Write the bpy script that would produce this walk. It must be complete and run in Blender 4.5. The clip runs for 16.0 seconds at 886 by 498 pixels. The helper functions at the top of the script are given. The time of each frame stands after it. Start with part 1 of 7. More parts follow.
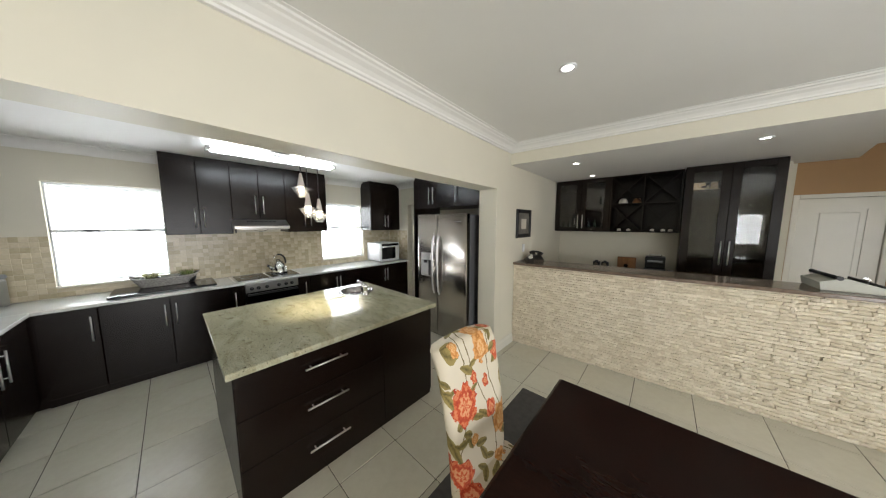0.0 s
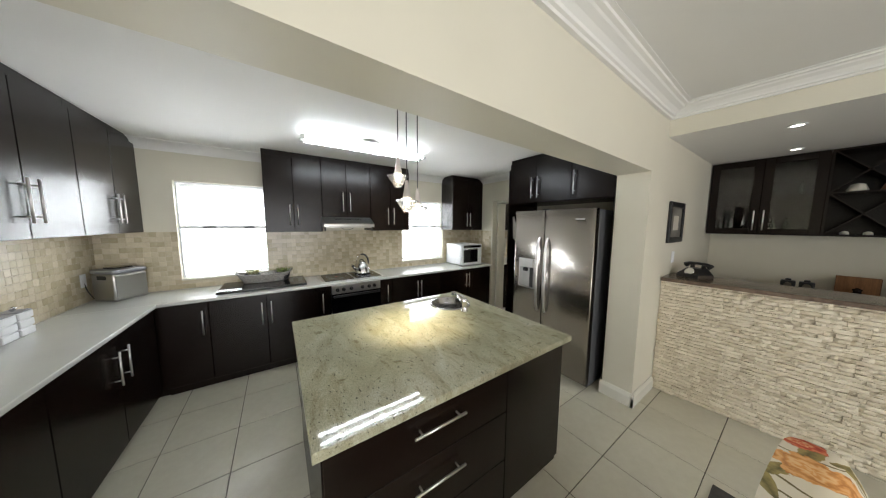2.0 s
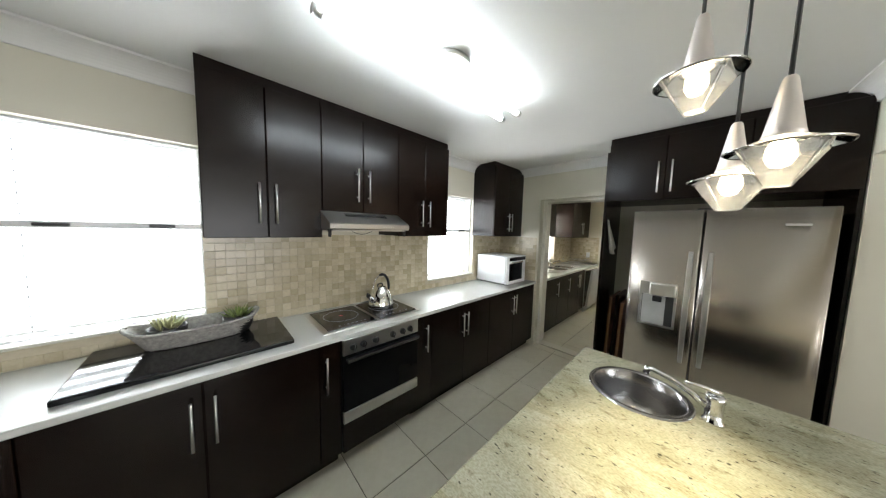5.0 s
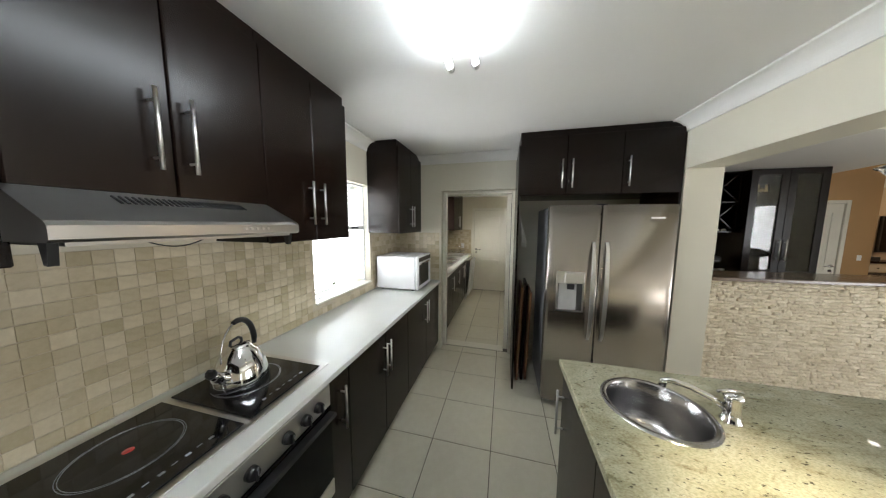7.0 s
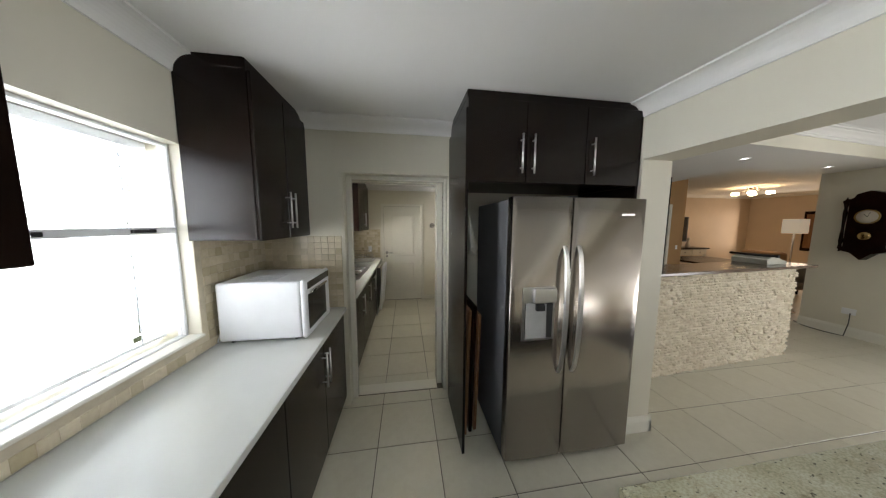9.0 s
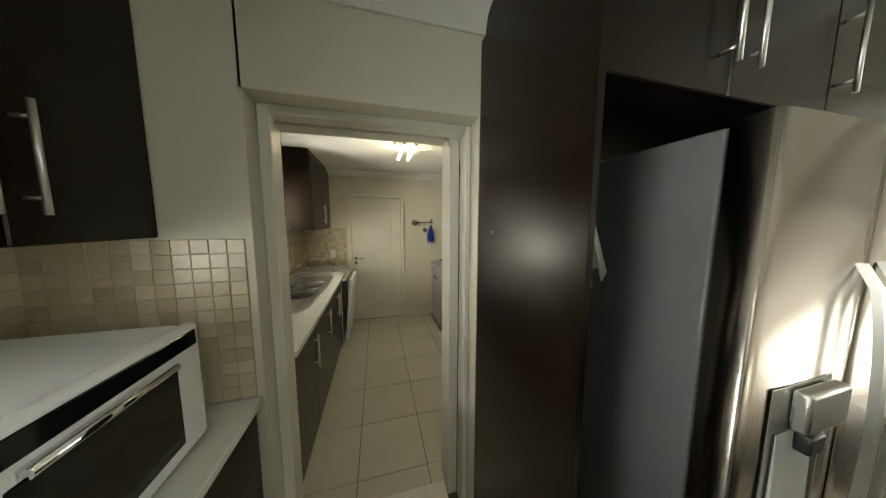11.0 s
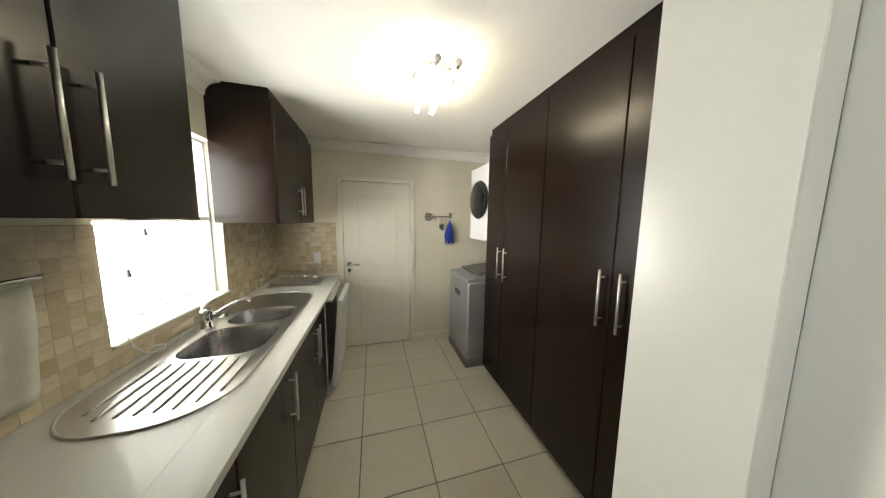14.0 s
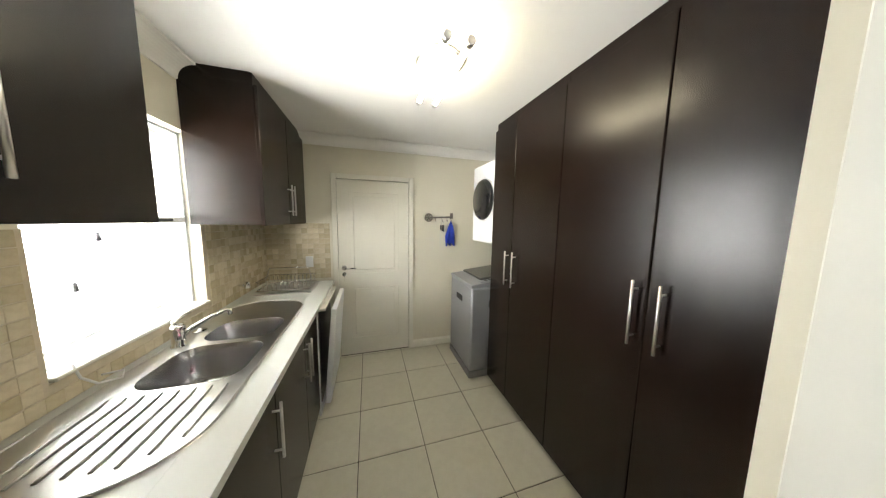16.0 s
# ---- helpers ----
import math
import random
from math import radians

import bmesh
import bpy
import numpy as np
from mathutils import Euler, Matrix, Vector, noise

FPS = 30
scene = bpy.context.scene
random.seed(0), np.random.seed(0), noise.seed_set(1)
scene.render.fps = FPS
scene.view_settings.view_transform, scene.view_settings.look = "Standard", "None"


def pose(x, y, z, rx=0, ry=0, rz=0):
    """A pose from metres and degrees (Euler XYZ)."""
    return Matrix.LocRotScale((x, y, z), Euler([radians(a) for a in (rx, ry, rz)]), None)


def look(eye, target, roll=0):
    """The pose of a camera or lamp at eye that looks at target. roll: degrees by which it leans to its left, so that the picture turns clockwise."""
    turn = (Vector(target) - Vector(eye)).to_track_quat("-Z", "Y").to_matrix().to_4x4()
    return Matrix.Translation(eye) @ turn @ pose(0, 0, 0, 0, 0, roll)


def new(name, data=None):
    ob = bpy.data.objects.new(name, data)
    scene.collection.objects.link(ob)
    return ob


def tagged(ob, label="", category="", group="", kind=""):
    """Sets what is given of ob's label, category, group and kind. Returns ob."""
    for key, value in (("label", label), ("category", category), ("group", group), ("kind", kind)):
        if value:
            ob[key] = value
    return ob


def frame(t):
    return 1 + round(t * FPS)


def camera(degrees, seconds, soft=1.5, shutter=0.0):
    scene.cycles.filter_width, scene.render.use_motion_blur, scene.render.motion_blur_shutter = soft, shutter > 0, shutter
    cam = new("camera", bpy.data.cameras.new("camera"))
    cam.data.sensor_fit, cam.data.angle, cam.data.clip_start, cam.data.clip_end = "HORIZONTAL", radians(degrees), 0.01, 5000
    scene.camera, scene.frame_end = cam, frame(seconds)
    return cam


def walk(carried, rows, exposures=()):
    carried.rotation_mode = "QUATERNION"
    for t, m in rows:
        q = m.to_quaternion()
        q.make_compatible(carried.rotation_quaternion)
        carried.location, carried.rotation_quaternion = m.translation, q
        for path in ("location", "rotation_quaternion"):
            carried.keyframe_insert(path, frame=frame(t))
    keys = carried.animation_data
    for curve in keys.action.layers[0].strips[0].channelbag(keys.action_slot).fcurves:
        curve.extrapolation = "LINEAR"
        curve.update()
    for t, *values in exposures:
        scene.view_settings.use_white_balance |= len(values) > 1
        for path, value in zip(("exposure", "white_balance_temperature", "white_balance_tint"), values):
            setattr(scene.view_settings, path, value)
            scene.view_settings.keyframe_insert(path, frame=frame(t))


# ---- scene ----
cam = camera(122.2, 16.0, 1.2)
PATH = [
    (0, (-3.361, -4.438, 1.636), (-1.885, -3.105, 1.429), 0.0),
    (0.5, (-3.363, -4.329, 1.628), (-1.937, -2.941, 1.423), 0.2),
    (1, (-3.344, -4.144, 1.607), (-2.009, -2.669, 1.407), 0.1),
    (1.5, (-3.307, -3.921, 1.605), (-2.083, -2.352, 1.405), 0.2),
    (2, (-3.292, -3.691, 1.607), (-2.18, -2.041, 1.405), 0.3),
    (2.5, (-3.34, -3.446, 1.606), (-2.308, -1.745, 1.405), 0.4),
    (3, (-3.373, -3.173, 1.625), (-2.386, -1.445, 1.422), 0.3),
    (3.2, (-3.387, -3.092, 1.617), (-2.388, -1.37, 1.42), 0.0),
    (5.3, (-3.379, -1.935, 1.586), (-1.899, -0.603, 1.396), 1.0),
    (5.5, (-3.354, -1.841, 1.621), (-1.805, -0.594, 1.409), 0.5),
    (6, (-3.316, -1.636, 1.587), (-1.601, -0.627, 1.39), 0.4),
    (6.5, (-3.216, -1.478, 1.594), (-1.371, -0.73, 1.398), 0.5),
    (7, (-3.11, -1.362, 1.607), (-1.18, -0.881, 1.403), 0.3),
    (7.5, (-2.993, -1.25, 1.6), (-1.016, -1.018, 1.404), 0.3),
    (8, (-2.833, -1.17, 1.613), (-0.844, -1.162, 1.405), 0.2),
    (8.5, (-2.569, -1.142, 1.608), (-0.587, -1.305, 1.395), 0.1),
    (9, (-2.275, -1.104, 1.606), (-0.309, -1.402, 1.395), 0.2),
    (9.2, (-2.174, -1.084, 1.603), (-0.214, -1.418, 1.386), 0.2),
    (11.4, (-0.924, -1.033, 1.551), (0.993, -1.562, 1.338), 0.1),
    (11.5, (-0.856, -1.047, 1.55), (1.063, -1.567, 1.331), -0.0),
    (12, (-0.646, -1.003, 1.536), (1.269, -1.539, 1.325), 0.3),
    (12.5, (-0.483, -0.968, 1.567), (1.425, -1.52, 1.337), 0.7),
    (13, (-0.351, -0.965, 1.534), (1.556, -1.529, 1.319), 0.6),
    (13.5, (-0.25, -0.985, 1.533), (1.66, -1.535, 1.307), 0.7),
    (14, (-0.14, -0.987, 1.504), (1.772, -1.532, 1.279), 0.8),
    (14.5, (-0.026, -0.995, 1.487), (1.887, -1.533, 1.262), 0.9),
    (15, (0.073, -0.996, 1.475), (1.988, -1.529, 1.25), 0.9),
    (15.5, (0.102, -0.992, 1.481), (2.014, -1.534, 1.254), 0.8),
    (16, (0.031, -0.972, 1.517), (1.931, -1.552, 1.29), 0.9),
]
walk(cam, [(t, look(eye, target, roll)) for t, eye, target, roll in PATH],
     exposures=[(0, -0.2, 6500, 10), (2.0, -0.16, 6500, 10), (5.3, -0.05, 6450, 9), (7.0, -0.1, 6500, 10), (8.5, -0.38, 6400, 12), (9.2, -0.4, 6500, 11), (11.4, -0.5, 7500, 2), (12.5, -0.35, 7300, 2), (13.5, -0.03, 6800, 6), (14.5, 0.22, 6520, 10), (15.2, 0.36, 6450, 10), (16, 0.43, 6400, 10)])

# ---- world, sun and daylight ----
world = bpy.data.worlds.new("sky")
scene.world = world
world.use_nodes = True
wn = world.node_tree
sky = wn.nodes.new("ShaderNodeTexSky")
sky.sky_type = 'NISHITA'
sky.sun_disc = False
sky.sun_elevation, sky.sun_rotation = radians(58), radians(100)
wn.links.new(sky.outputs[0], wn.nodes["Background"].inputs[0])
wn.nodes["Background"].inputs[1].default_value = 0.12

sun = new("sun", bpy.data.lights.new("sun", 'SUN'))
sun.data.energy, sun.data.angle, sun.data.color = 3.0, radians(0.5), (1, 0.95, 0.88)
sun.matrix_world = look((9.0, -1.6, 15.0), (0, 0, 0))


def area_lamp(name, eye, target, w, h, power, color):
    ob = new(name, bpy.data.lights.new(name, 'AREA'))
    ob.data.shape, ob.data.size, ob.data.size_y = 'RECTANGLE', w, h
    ob.data.energy, ob.data.color = power, color
    ob.matrix_world = look(eye, target)
    return ob


def spot_lamp(name, eye, target, power, color, degrees, blend=0.6, radius=0.03):
    ob = new(name, bpy.data.lights.new(name, 'SPOT'))
    ob.data.energy, ob.data.color, ob.data.spot_size, ob.data.spot_blend = power, color, radians(degrees), blend
    ob.data.shadow_soft_size = radius
    ob.matrix_world = look(eye, target)
    return ob


# daylight in the kitchen, scullery and dining room openings
area_lamp("daylight_kitchen", (-3.79, 0.245, 1.52), (-3.79, -1, 1.45), 0.72, 0.98, 34, (0.93, 0.96, 1.0))
area_lamp("daylight_kitchen", (-1.22, 0.245, 1.5), (-1.22, -1, 1.45), 0.74, 0.94, 34, (0.93, 0.96, 1.0))
area_lamp("daylight_scullery", (1.47, 0.245, 1.5), (1.47, -1, 1.45), 0.76, 0.94, 69, (1.0, 0.98, 0.93))
area_lamp("daylight_patio", (-6.86, -6.4, 1.45), (0, -6.4, 1.45), 0.66, 0.96, 26, (0.97, 0.98, 1.0))
# added lamp in the assumed south door, which is never in view
area_lamp("daylight_patio", (-3.2, -7.58, 1.15), (-3.2, 0, 1.15), 2.6, 2.0, 165, (0.97, 0.98, 1.0))
# added fill lamp that brightens the lounge; the wall behind it has no window
area_lamp("daylight_lounge", (3.2, -11.9, 1.4), (2.4, -6, 1.2), 1.6, 1.3, 24, (1.0, 0.8, 0.6))

# ---- materials ----


def material(name):
    m = bpy.data.materials.new(name)
    m.use_nodes = True
    nt = m.node_tree
    return m, nt, nt.nodes["Principled BSDF"]


def node(nt, kind, **values):
    n = nt.nodes.new(kind)
    for key, value in values.items():
        n.inputs[key.replace("_", " ")].default_value = value
    return n


def ramp(nt, source, stops):
    r = nt.nodes.new("ShaderNodeValToRGB")
    el = r.color_ramp.elements
    while len(el) < len(stops):
        el.new(0.5)
    for e, (p, c) in zip(el, stops):
        e.position, e.color = p, (*c, 1)
    nt.links.new(source, r.inputs[0])
    return r.outputs[0]


def mix(nt, kind, fac, a, b):
    n = nt.nodes.new("ShaderNodeMix")
    n.data_type, n.blend_type = 'RGBA', kind
    for socket, value in ((n.inputs[0], fac), (n.inputs[6], a), (n.inputs[7], b)):
        if isinstance(value, bpy.types.NodeSocket):
            nt.links.new(value, socket)
        elif isinstance(value, (int, float)):
            socket.default_value = value
        else:
            socket.default_value = (*value, 1)
    return n.outputs[2]


def coords(nt, scale=(1, 1, 1), turn=(0, 0, 0), of="Object"):
    tc = nt.nodes.new("ShaderNodeTexCoord")
    mp = nt.nodes.new("ShaderNodeMapping")
    mp.inputs["Scale"].default_value = scale
    mp.inputs["Rotation"].default_value = turn
    nt.links.new(tc.outputs[of], mp.inputs[0])
    return mp.outputs[0]


def noise_of(nt, where, scale, detail=4, rough=0.55, warp=0.0):
    n = node(nt, "ShaderNodeTexNoise", Scale=scale, Detail=detail, Roughness=rough, Distortion=warp)
    nt.links.new(where, n.inputs["Vector"])
    return n.outputs[0]


def bump(nt, bsdf, height, strength, distance=0.002):
    b = node(nt, "ShaderNodeBump", Strength=strength, Distance=distance)
    nt.links.new(height, b.inputs["Height"])
    nt.links.new(b.outputs[0], bsdf.inputs["Normal"])


def plain(name, color, rough=0.5, metal=0.0, vary=0.12, scale=6.0, grain=120.0, relief=0.15, stretch=(1, 1, 1), coat=0.0):
    """Paint, plastic or metal with blotches, fine grain and uneven gloss."""
    m, nt, b = material(name)
    where = coords(nt, stretch)
    big, fine = noise_of(nt, where, scale), noise_of(nt, where, grain, 3)
    dark, light = [c * (1 - vary) for c in color], [min(1, c * (1 + vary)) for c in color]
    tone = ramp(nt, big, [(0.3, dark), (0.7, light)])
    tone = mix(nt, 'MULTIPLY', 0.5 * vary, tone, ramp(nt, fine, [(0.35, (0.6, 0.6, 0.6)), (0.65, (1, 1, 1))]))
    nt.links.new(tone, b.inputs["Base Color"])
    gloss = nt.nodes.new("ShaderNodeMapRange")
    gloss.inputs["To Min"].default_value, gloss.inputs["To Max"].default_value = rough * 0.8, min(1, rough * 1.2)
    nt.links.new(big, gloss.inputs[0])
    nt.links.new(gloss.outputs[0], b.inputs["Roughness"])
    b.inputs["Metallic"].default_value = metal
    b.inputs["Coat Weight"].default_value = coat
    if relief:
        bump(nt, b, fine, relief, 0.001)
    return m


def wood(name, dark, light, rough=0.35, stretch=(18, 18, 1.2), scale=2.2, gloss_level=0.25):
    m, nt, b = material(name)
    where = coords(nt, stretch)
    band = noise_of(nt, where, scale, 6, 0.6, 0.6)
    pore = noise_of(nt, where, scale * 9, 3)
    tone = ramp(nt, band, [(0.25, dark), (0.75, light)])
    tone = mix(nt, 'MULTIPLY', 0.45, tone, ramp(nt, pore, [(0.4, (0.55, 0.5, 0.5)), (0.6, (1, 1, 1))]))
    nt.links.new(tone, b.inputs["Base Color"])
    gloss = nt.nodes.new("ShaderNodeMapRange")
    gloss.inputs["To Min"].default_value, gloss.inputs["To Max"].default_value = rough * 0.94, rough * 1.08
    nt.links.new(noise_of(nt, coords(nt), 3.0), gloss.inputs[0])
    nt.links.new(gloss.outputs[0], b.inputs["Roughness"])
    b.inputs["Specular IOR Level"].default_value = gloss_level
    bump(nt, b, pore, 0.12, 0.0006)
    return m


def glow(name, color, strength):
    m, nt, b = material(name)
    b.inputs["Base Color"].default_value = (*color, 1)
    b.inputs["Emission Color"].default_value = (*color, 1)
    b.inputs["Emission Strength"].default_value = strength
    return m


def glass(name, color=(0.95, 0.97, 0.97), rough=0.0):
    m, nt, b = material(name)
    b.inputs["Base Color"].default_value = (*color, 1)
    b.inputs["Roughness"].default_value = rough
    b.inputs["Transmission Weight"].default_value = 1.0
    b.inputs["IOR"].default_value = 1.45
    return m


def pieces(name, a, c, rough, fleck, relief, by="object", grain=30.0, blotch=5.0):
    """Tile or stone whose tone differs from piece to piece."""
    m, nt, b = material(name)
    where = coords(nt)
    if by == "object":
        rnd = nt.nodes.new("ShaderNodeObjectInfo").outputs["Random"]
    else:
        rnd = nt.nodes.new("ShaderNodeNewGeometry").outputs["Random Per Island"]
    tone = ramp(nt, rnd, [(0.0, a), (1.0, c)])
    tone = mix(nt, 'MULTIPLY', fleck, tone, ramp(nt, noise_of(nt, where, grain, 6, 0.65), [(0.35, (0.55, 0.5, 0.42)), (0.62, (1, 1, 1))]))
    tone = mix(nt, 'MULTIPLY', fleck, tone, ramp(nt, noise_of(nt, where, blotch, 4), [(0.3, (0.72, 0.68, 0.6)), (0.65, (1, 1, 1))]))
    nt.links.new(tone, b.inputs["Base Color"])
    gloss = nt.nodes.new("ShaderNodeMapRange")
    gloss.inputs["To Min"].default_value, gloss.inputs["To Max"].default_value = rough * 0.75, min(1, rough * 1.3)
    nt.links.new(noise_of(nt, where, blotch * 2), gloss.inputs[0])
    nt.links.new(gloss.outputs[0], b.inputs["Roughness"])
    bump(nt, b, noise_of(nt, where, grain * 1.6, 6), relief, 0.003)
    return m


CREAM = plain("cream_wall_paint", (0.68, 0.645, 0.535), 0.55, vary=0.03, scale=1.6, grain=220, relief=0.12)
WHITE = plain("white_ceiling_paint", (0.82, 0.81, 0.78), 0.7, vary=0.02, scale=1.2, grain=200, relief=0.1)
GLOSSWHITE = plain("white_enamel_paint", (0.76, 0.74, 0.66), 0.25, vary=0.03, scale=3, grain=90, relief=0.06)
BROWN = plain("caramel_wall_paint", (0.42, 0.25, 0.11), 0.55, vary=0.05, scale=2, grain=200, relief=0.12)
PEACH = plain("peach_wall_paint", (0.64, 0.52, 0.39), 0.55, vary=0.04, scale=2, grain=200, relief=0.12)
ESPRESSO = wood("espresso_veneer", (0.0062, 0.0028, 0.0016), (0.0092, 0.0042, 0.0023), 0.26)
TABLEWOOD = wood("dark_mahogany", (0.008, 0.0024, 0.0014), (0.017, 0.005, 0.0026), 0.24, (5, 1.0, 5), 1.6, 0.12)
OAK = wood("varnished_oak", (0.16, 0.07, 0.03), (0.34, 0.17, 0.075), 0.4)
STEEL = plain("brushed_steel", (0.52, 0.51, 0.49), 0.30, 1.0, vary=0.05, scale=1.5, grain=30, relief=0.0, stretch=(1, 1, 0.25))
# brushed steel, its brown tint stands for the floor's warm reflection
FRIDGESTEEL = plain("warm_brushed_steel", (0.50, 0.455, 0.41), 0.25, 1.0, vary=0.05, scale=1.5, grain=30, relief=0.0, stretch=(1, 1, 0.25))
BOWLSTEEL = plain("satin_bowl_steel", (0.40, 0.39, 0.39), 0.23, 1.0, vary=0.06, scale=5, grain=60, relief=0.0, stretch=(1, 1, 0.3))
DARKSTEEL = plain("satin_steel_handle", (0.70, 0.69, 0.67), 0.34, 1.0, vary=0.04, scale=9, grain=60, relief=0.0)


def brushed(m, amount):
    """Brush marks that draw reflections out along the upright."""
    nt = m.node_tree
    b = nt.nodes["Principled BSDF"]
    t = nt.nodes.new("ShaderNodeTangent")
    t.direction_type, t.axis = 'RADIAL', 'Z'
    nt.links.new(t.outputs[0], b.inputs["Tangent"])
    b.inputs["Anisotropic"].default_value, b.inputs["Anisotropic Rotation"].default_value = amount, 0.25


brushed(FRIDGESTEEL, 0.6)
CHROME = plain("polished_chrome", (0.75, 0.75, 0.76), 0.06, 1.0, vary=0.03, scale=12, relief=0.0)
BLACK = plain("black_plastic", (0.012, 0.012, 0.013), 0.35, vary=0.2, scale=10, relief=0.05)
BLACKGLASS = plain("black_ceramic_glass", (0.006, 0.006, 0.007), 0.07, vary=0.3, scale=5, relief=0.0)
OVENGLASS = plain("smoked_oven_glass", (0.004, 0.004, 0.0045), 0.1, vary=0.2, scale=5, relief=0.0)
OVENGLASS.node_tree.nodes["Principled BSDF"].inputs["Specular IOR Level"].default_value = 0.09
LAMINATE = plain("pale_grey_laminate", (0.62, 0.63, 0.60), 0.24, vary=0.025, scale=3, grain=420, relief=0.06)
WHITEPLASTIC = plain("white_plastic", (0.78, 0.79, 0.80), 0.35, vary=0.03, scale=7, relief=0.03)
SILVER = plain("silver_painted_metal", (0.36, 0.37, 0.40), 0.35, 0.55, vary=0.05, scale=4, grain=260, relief=0.08)
GROUT = plain("cement_grout", (0.10, 0.088, 0.068), 0.9, vary=0.25, scale=6, grain=150, relief=0.5)
PALEGROUT = plain("sandy_grout", (0.54, 0.475, 0.355), 0.9, vary=0.18, scale=8, grain=150, relief=0.5)
TILE = pieces("floor_tile_glaze", (0.56, 0.535, 0.435), (0.60, 0.575, 0.475), 0.30, 0.13, 0.06, "object", 16, 3.0)
TILEFAR = pieces("floor_tile_glaze_far", (0.56, 0.535, 0.435), (0.60, 0.575, 0.475), 0.30, 0.13, 0.06, "island", 16, 3.0)
MOSAIC = pieces("travertine_mosaic", (0.50, 0.43, 0.285), (0.72, 0.645, 0.49), 0.24, 0.2, 0.22, "object", 60, 9.0)
MOSAICFAR = pieces("travertine_mosaic_field", (0.50, 0.43, 0.285), (0.72, 0.645, 0.49), 0.24, 0.2, 0.22, "island", 60, 9.0)
STONE = pieces("split_face_stone", (0.70, 0.62, 0.475), (0.86, 0.79, 0.65), 0.75, 0.22, 0.9, "object", 45, 9.0)
STONEFAR = pieces("split_face_stone_field", (0.70, 0.62, 0.475), (0.86, 0.79, 0.65), 0.75, 0.22, 0.9, "island", 45, 9.0)
RUG = plain("charcoal_rug_wool", (0.06, 0.055, 0.05), 0.95, vary=0.25, scale=20, grain=400, relief=0.8)
WICKER = plain("grey_wicker", (0.40, 0.385, 0.36), 0.75, vary=0.3, scale=60, grain=90, relief=0.5)
SOIL = plain("potting_soil", (0.02, 0.014, 0.01), 0.95, vary=0.4, scale=40, relief=0.8)
LEAF = plain("succulent_leaf", (0.20, 0.26, 0.06), 0.45, vary=0.35, scale=25, relief=0.05)
LEAFPALE = plain("variegated_leaf", (0.40, 0.40, 0.19), 0.45, vary=0.35, scale=25, relief=0.05)
BARTOP = plain("brown_granite", (0.16, 0.115, 0.085), 0.16, vary=0.35, scale=30, grain=160, relief=0.0)
BLUE = plain("blue_fabric", (0.02, 0.05, 0.42), 0.8, vary=0.25, scale=40, relief=0.3)
SHADE = glow("cream_lampshade_linen", (0.95, 0.82, 0.62), 0.35)
TUBE = glow("fluorescent_tube_glow", (0.86, 0.94, 1.0), 40)
TUBEWARM = glow("warm_tube_glow", (1.0, 0.88, 0.62), 41)
BULB = glow("halogen_bulb_glow", (1.0, 0.86, 0.62), 60)
LEDGLOW = glow("downlight_glow", (1.0, 0.95, 0.85), 14)
GLASS = glass("clear_glass")
CRYSTAL = glass("cut_crystal", (0.97, 0.97, 0.95), 0.12)
CRYSTAL.node_tree.nodes["Principled BSDF"].inputs["Transmission Weight"].default_value = 0.82
GARDENGLOW = glow("bright_daylight", (0.97, 0.99, 1.0), 1.6)


def granite():
    m, nt, b = material("pale_green_granite")
    where = coords(nt, (1, 0.55, 1), (0, 0, 0.5))
    base = ramp(nt, noise_of(nt, where, 5.0, 8, 0.62, 1.2), [(0.3, (0.33, 0.32, 0.22)), (0.5, (0.42, 0.405, 0.29)), (0.68, (0.49, 0.47, 0.36))])
    vein = ramp(nt, noise_of(nt, coords(nt, (2.6, 0.7, 1), (0, 0, 0.55)), 3.4, 8, 0.7, 1.6), [(0.52, (1, 1, 1)), (0.60, (0.62, 0.58, 0.46)), (0.66, (0.95, 0.93, 0.86))])
    tone = mix(nt, 'MULTIPLY', 0.5, base, vein)
    blot = ramp(nt, noise_of(nt, coords(nt, (1.3, 0.8, 1), (0, 0, 0.7)), 17, 6, 0.62, 0.5), [(0.31, (0.42, 0.37, 0.28)), (0.40, (1, 1, 1))])
    tone = mix(nt, 'MULTIPLY', 0.7, tone, blot)
    sp = coords(nt, (1.7, 0.8, 1), (0, 0, 0.6))
    speck = ramp(nt, noise_of(nt, sp, 62, 3, 0.5), [(0.30, (0.06, 0.05, 0.035)), (0.37, (1, 1, 1))])
    tone = mix(nt, 'MULTIPLY', 0.8, tone, speck)
    fine = ramp(nt, noise_of(nt, where, 190, 2), [(0.36, (0.6, 0.58, 0.5)), (0.6, (1, 1, 1))])
    nt.links.new(mix(nt, 'MULTIPLY', 0.6, tone, fine), b.inputs["Base Color"])
    b.inputs["Roughness"].default_value = 0.035
    return m


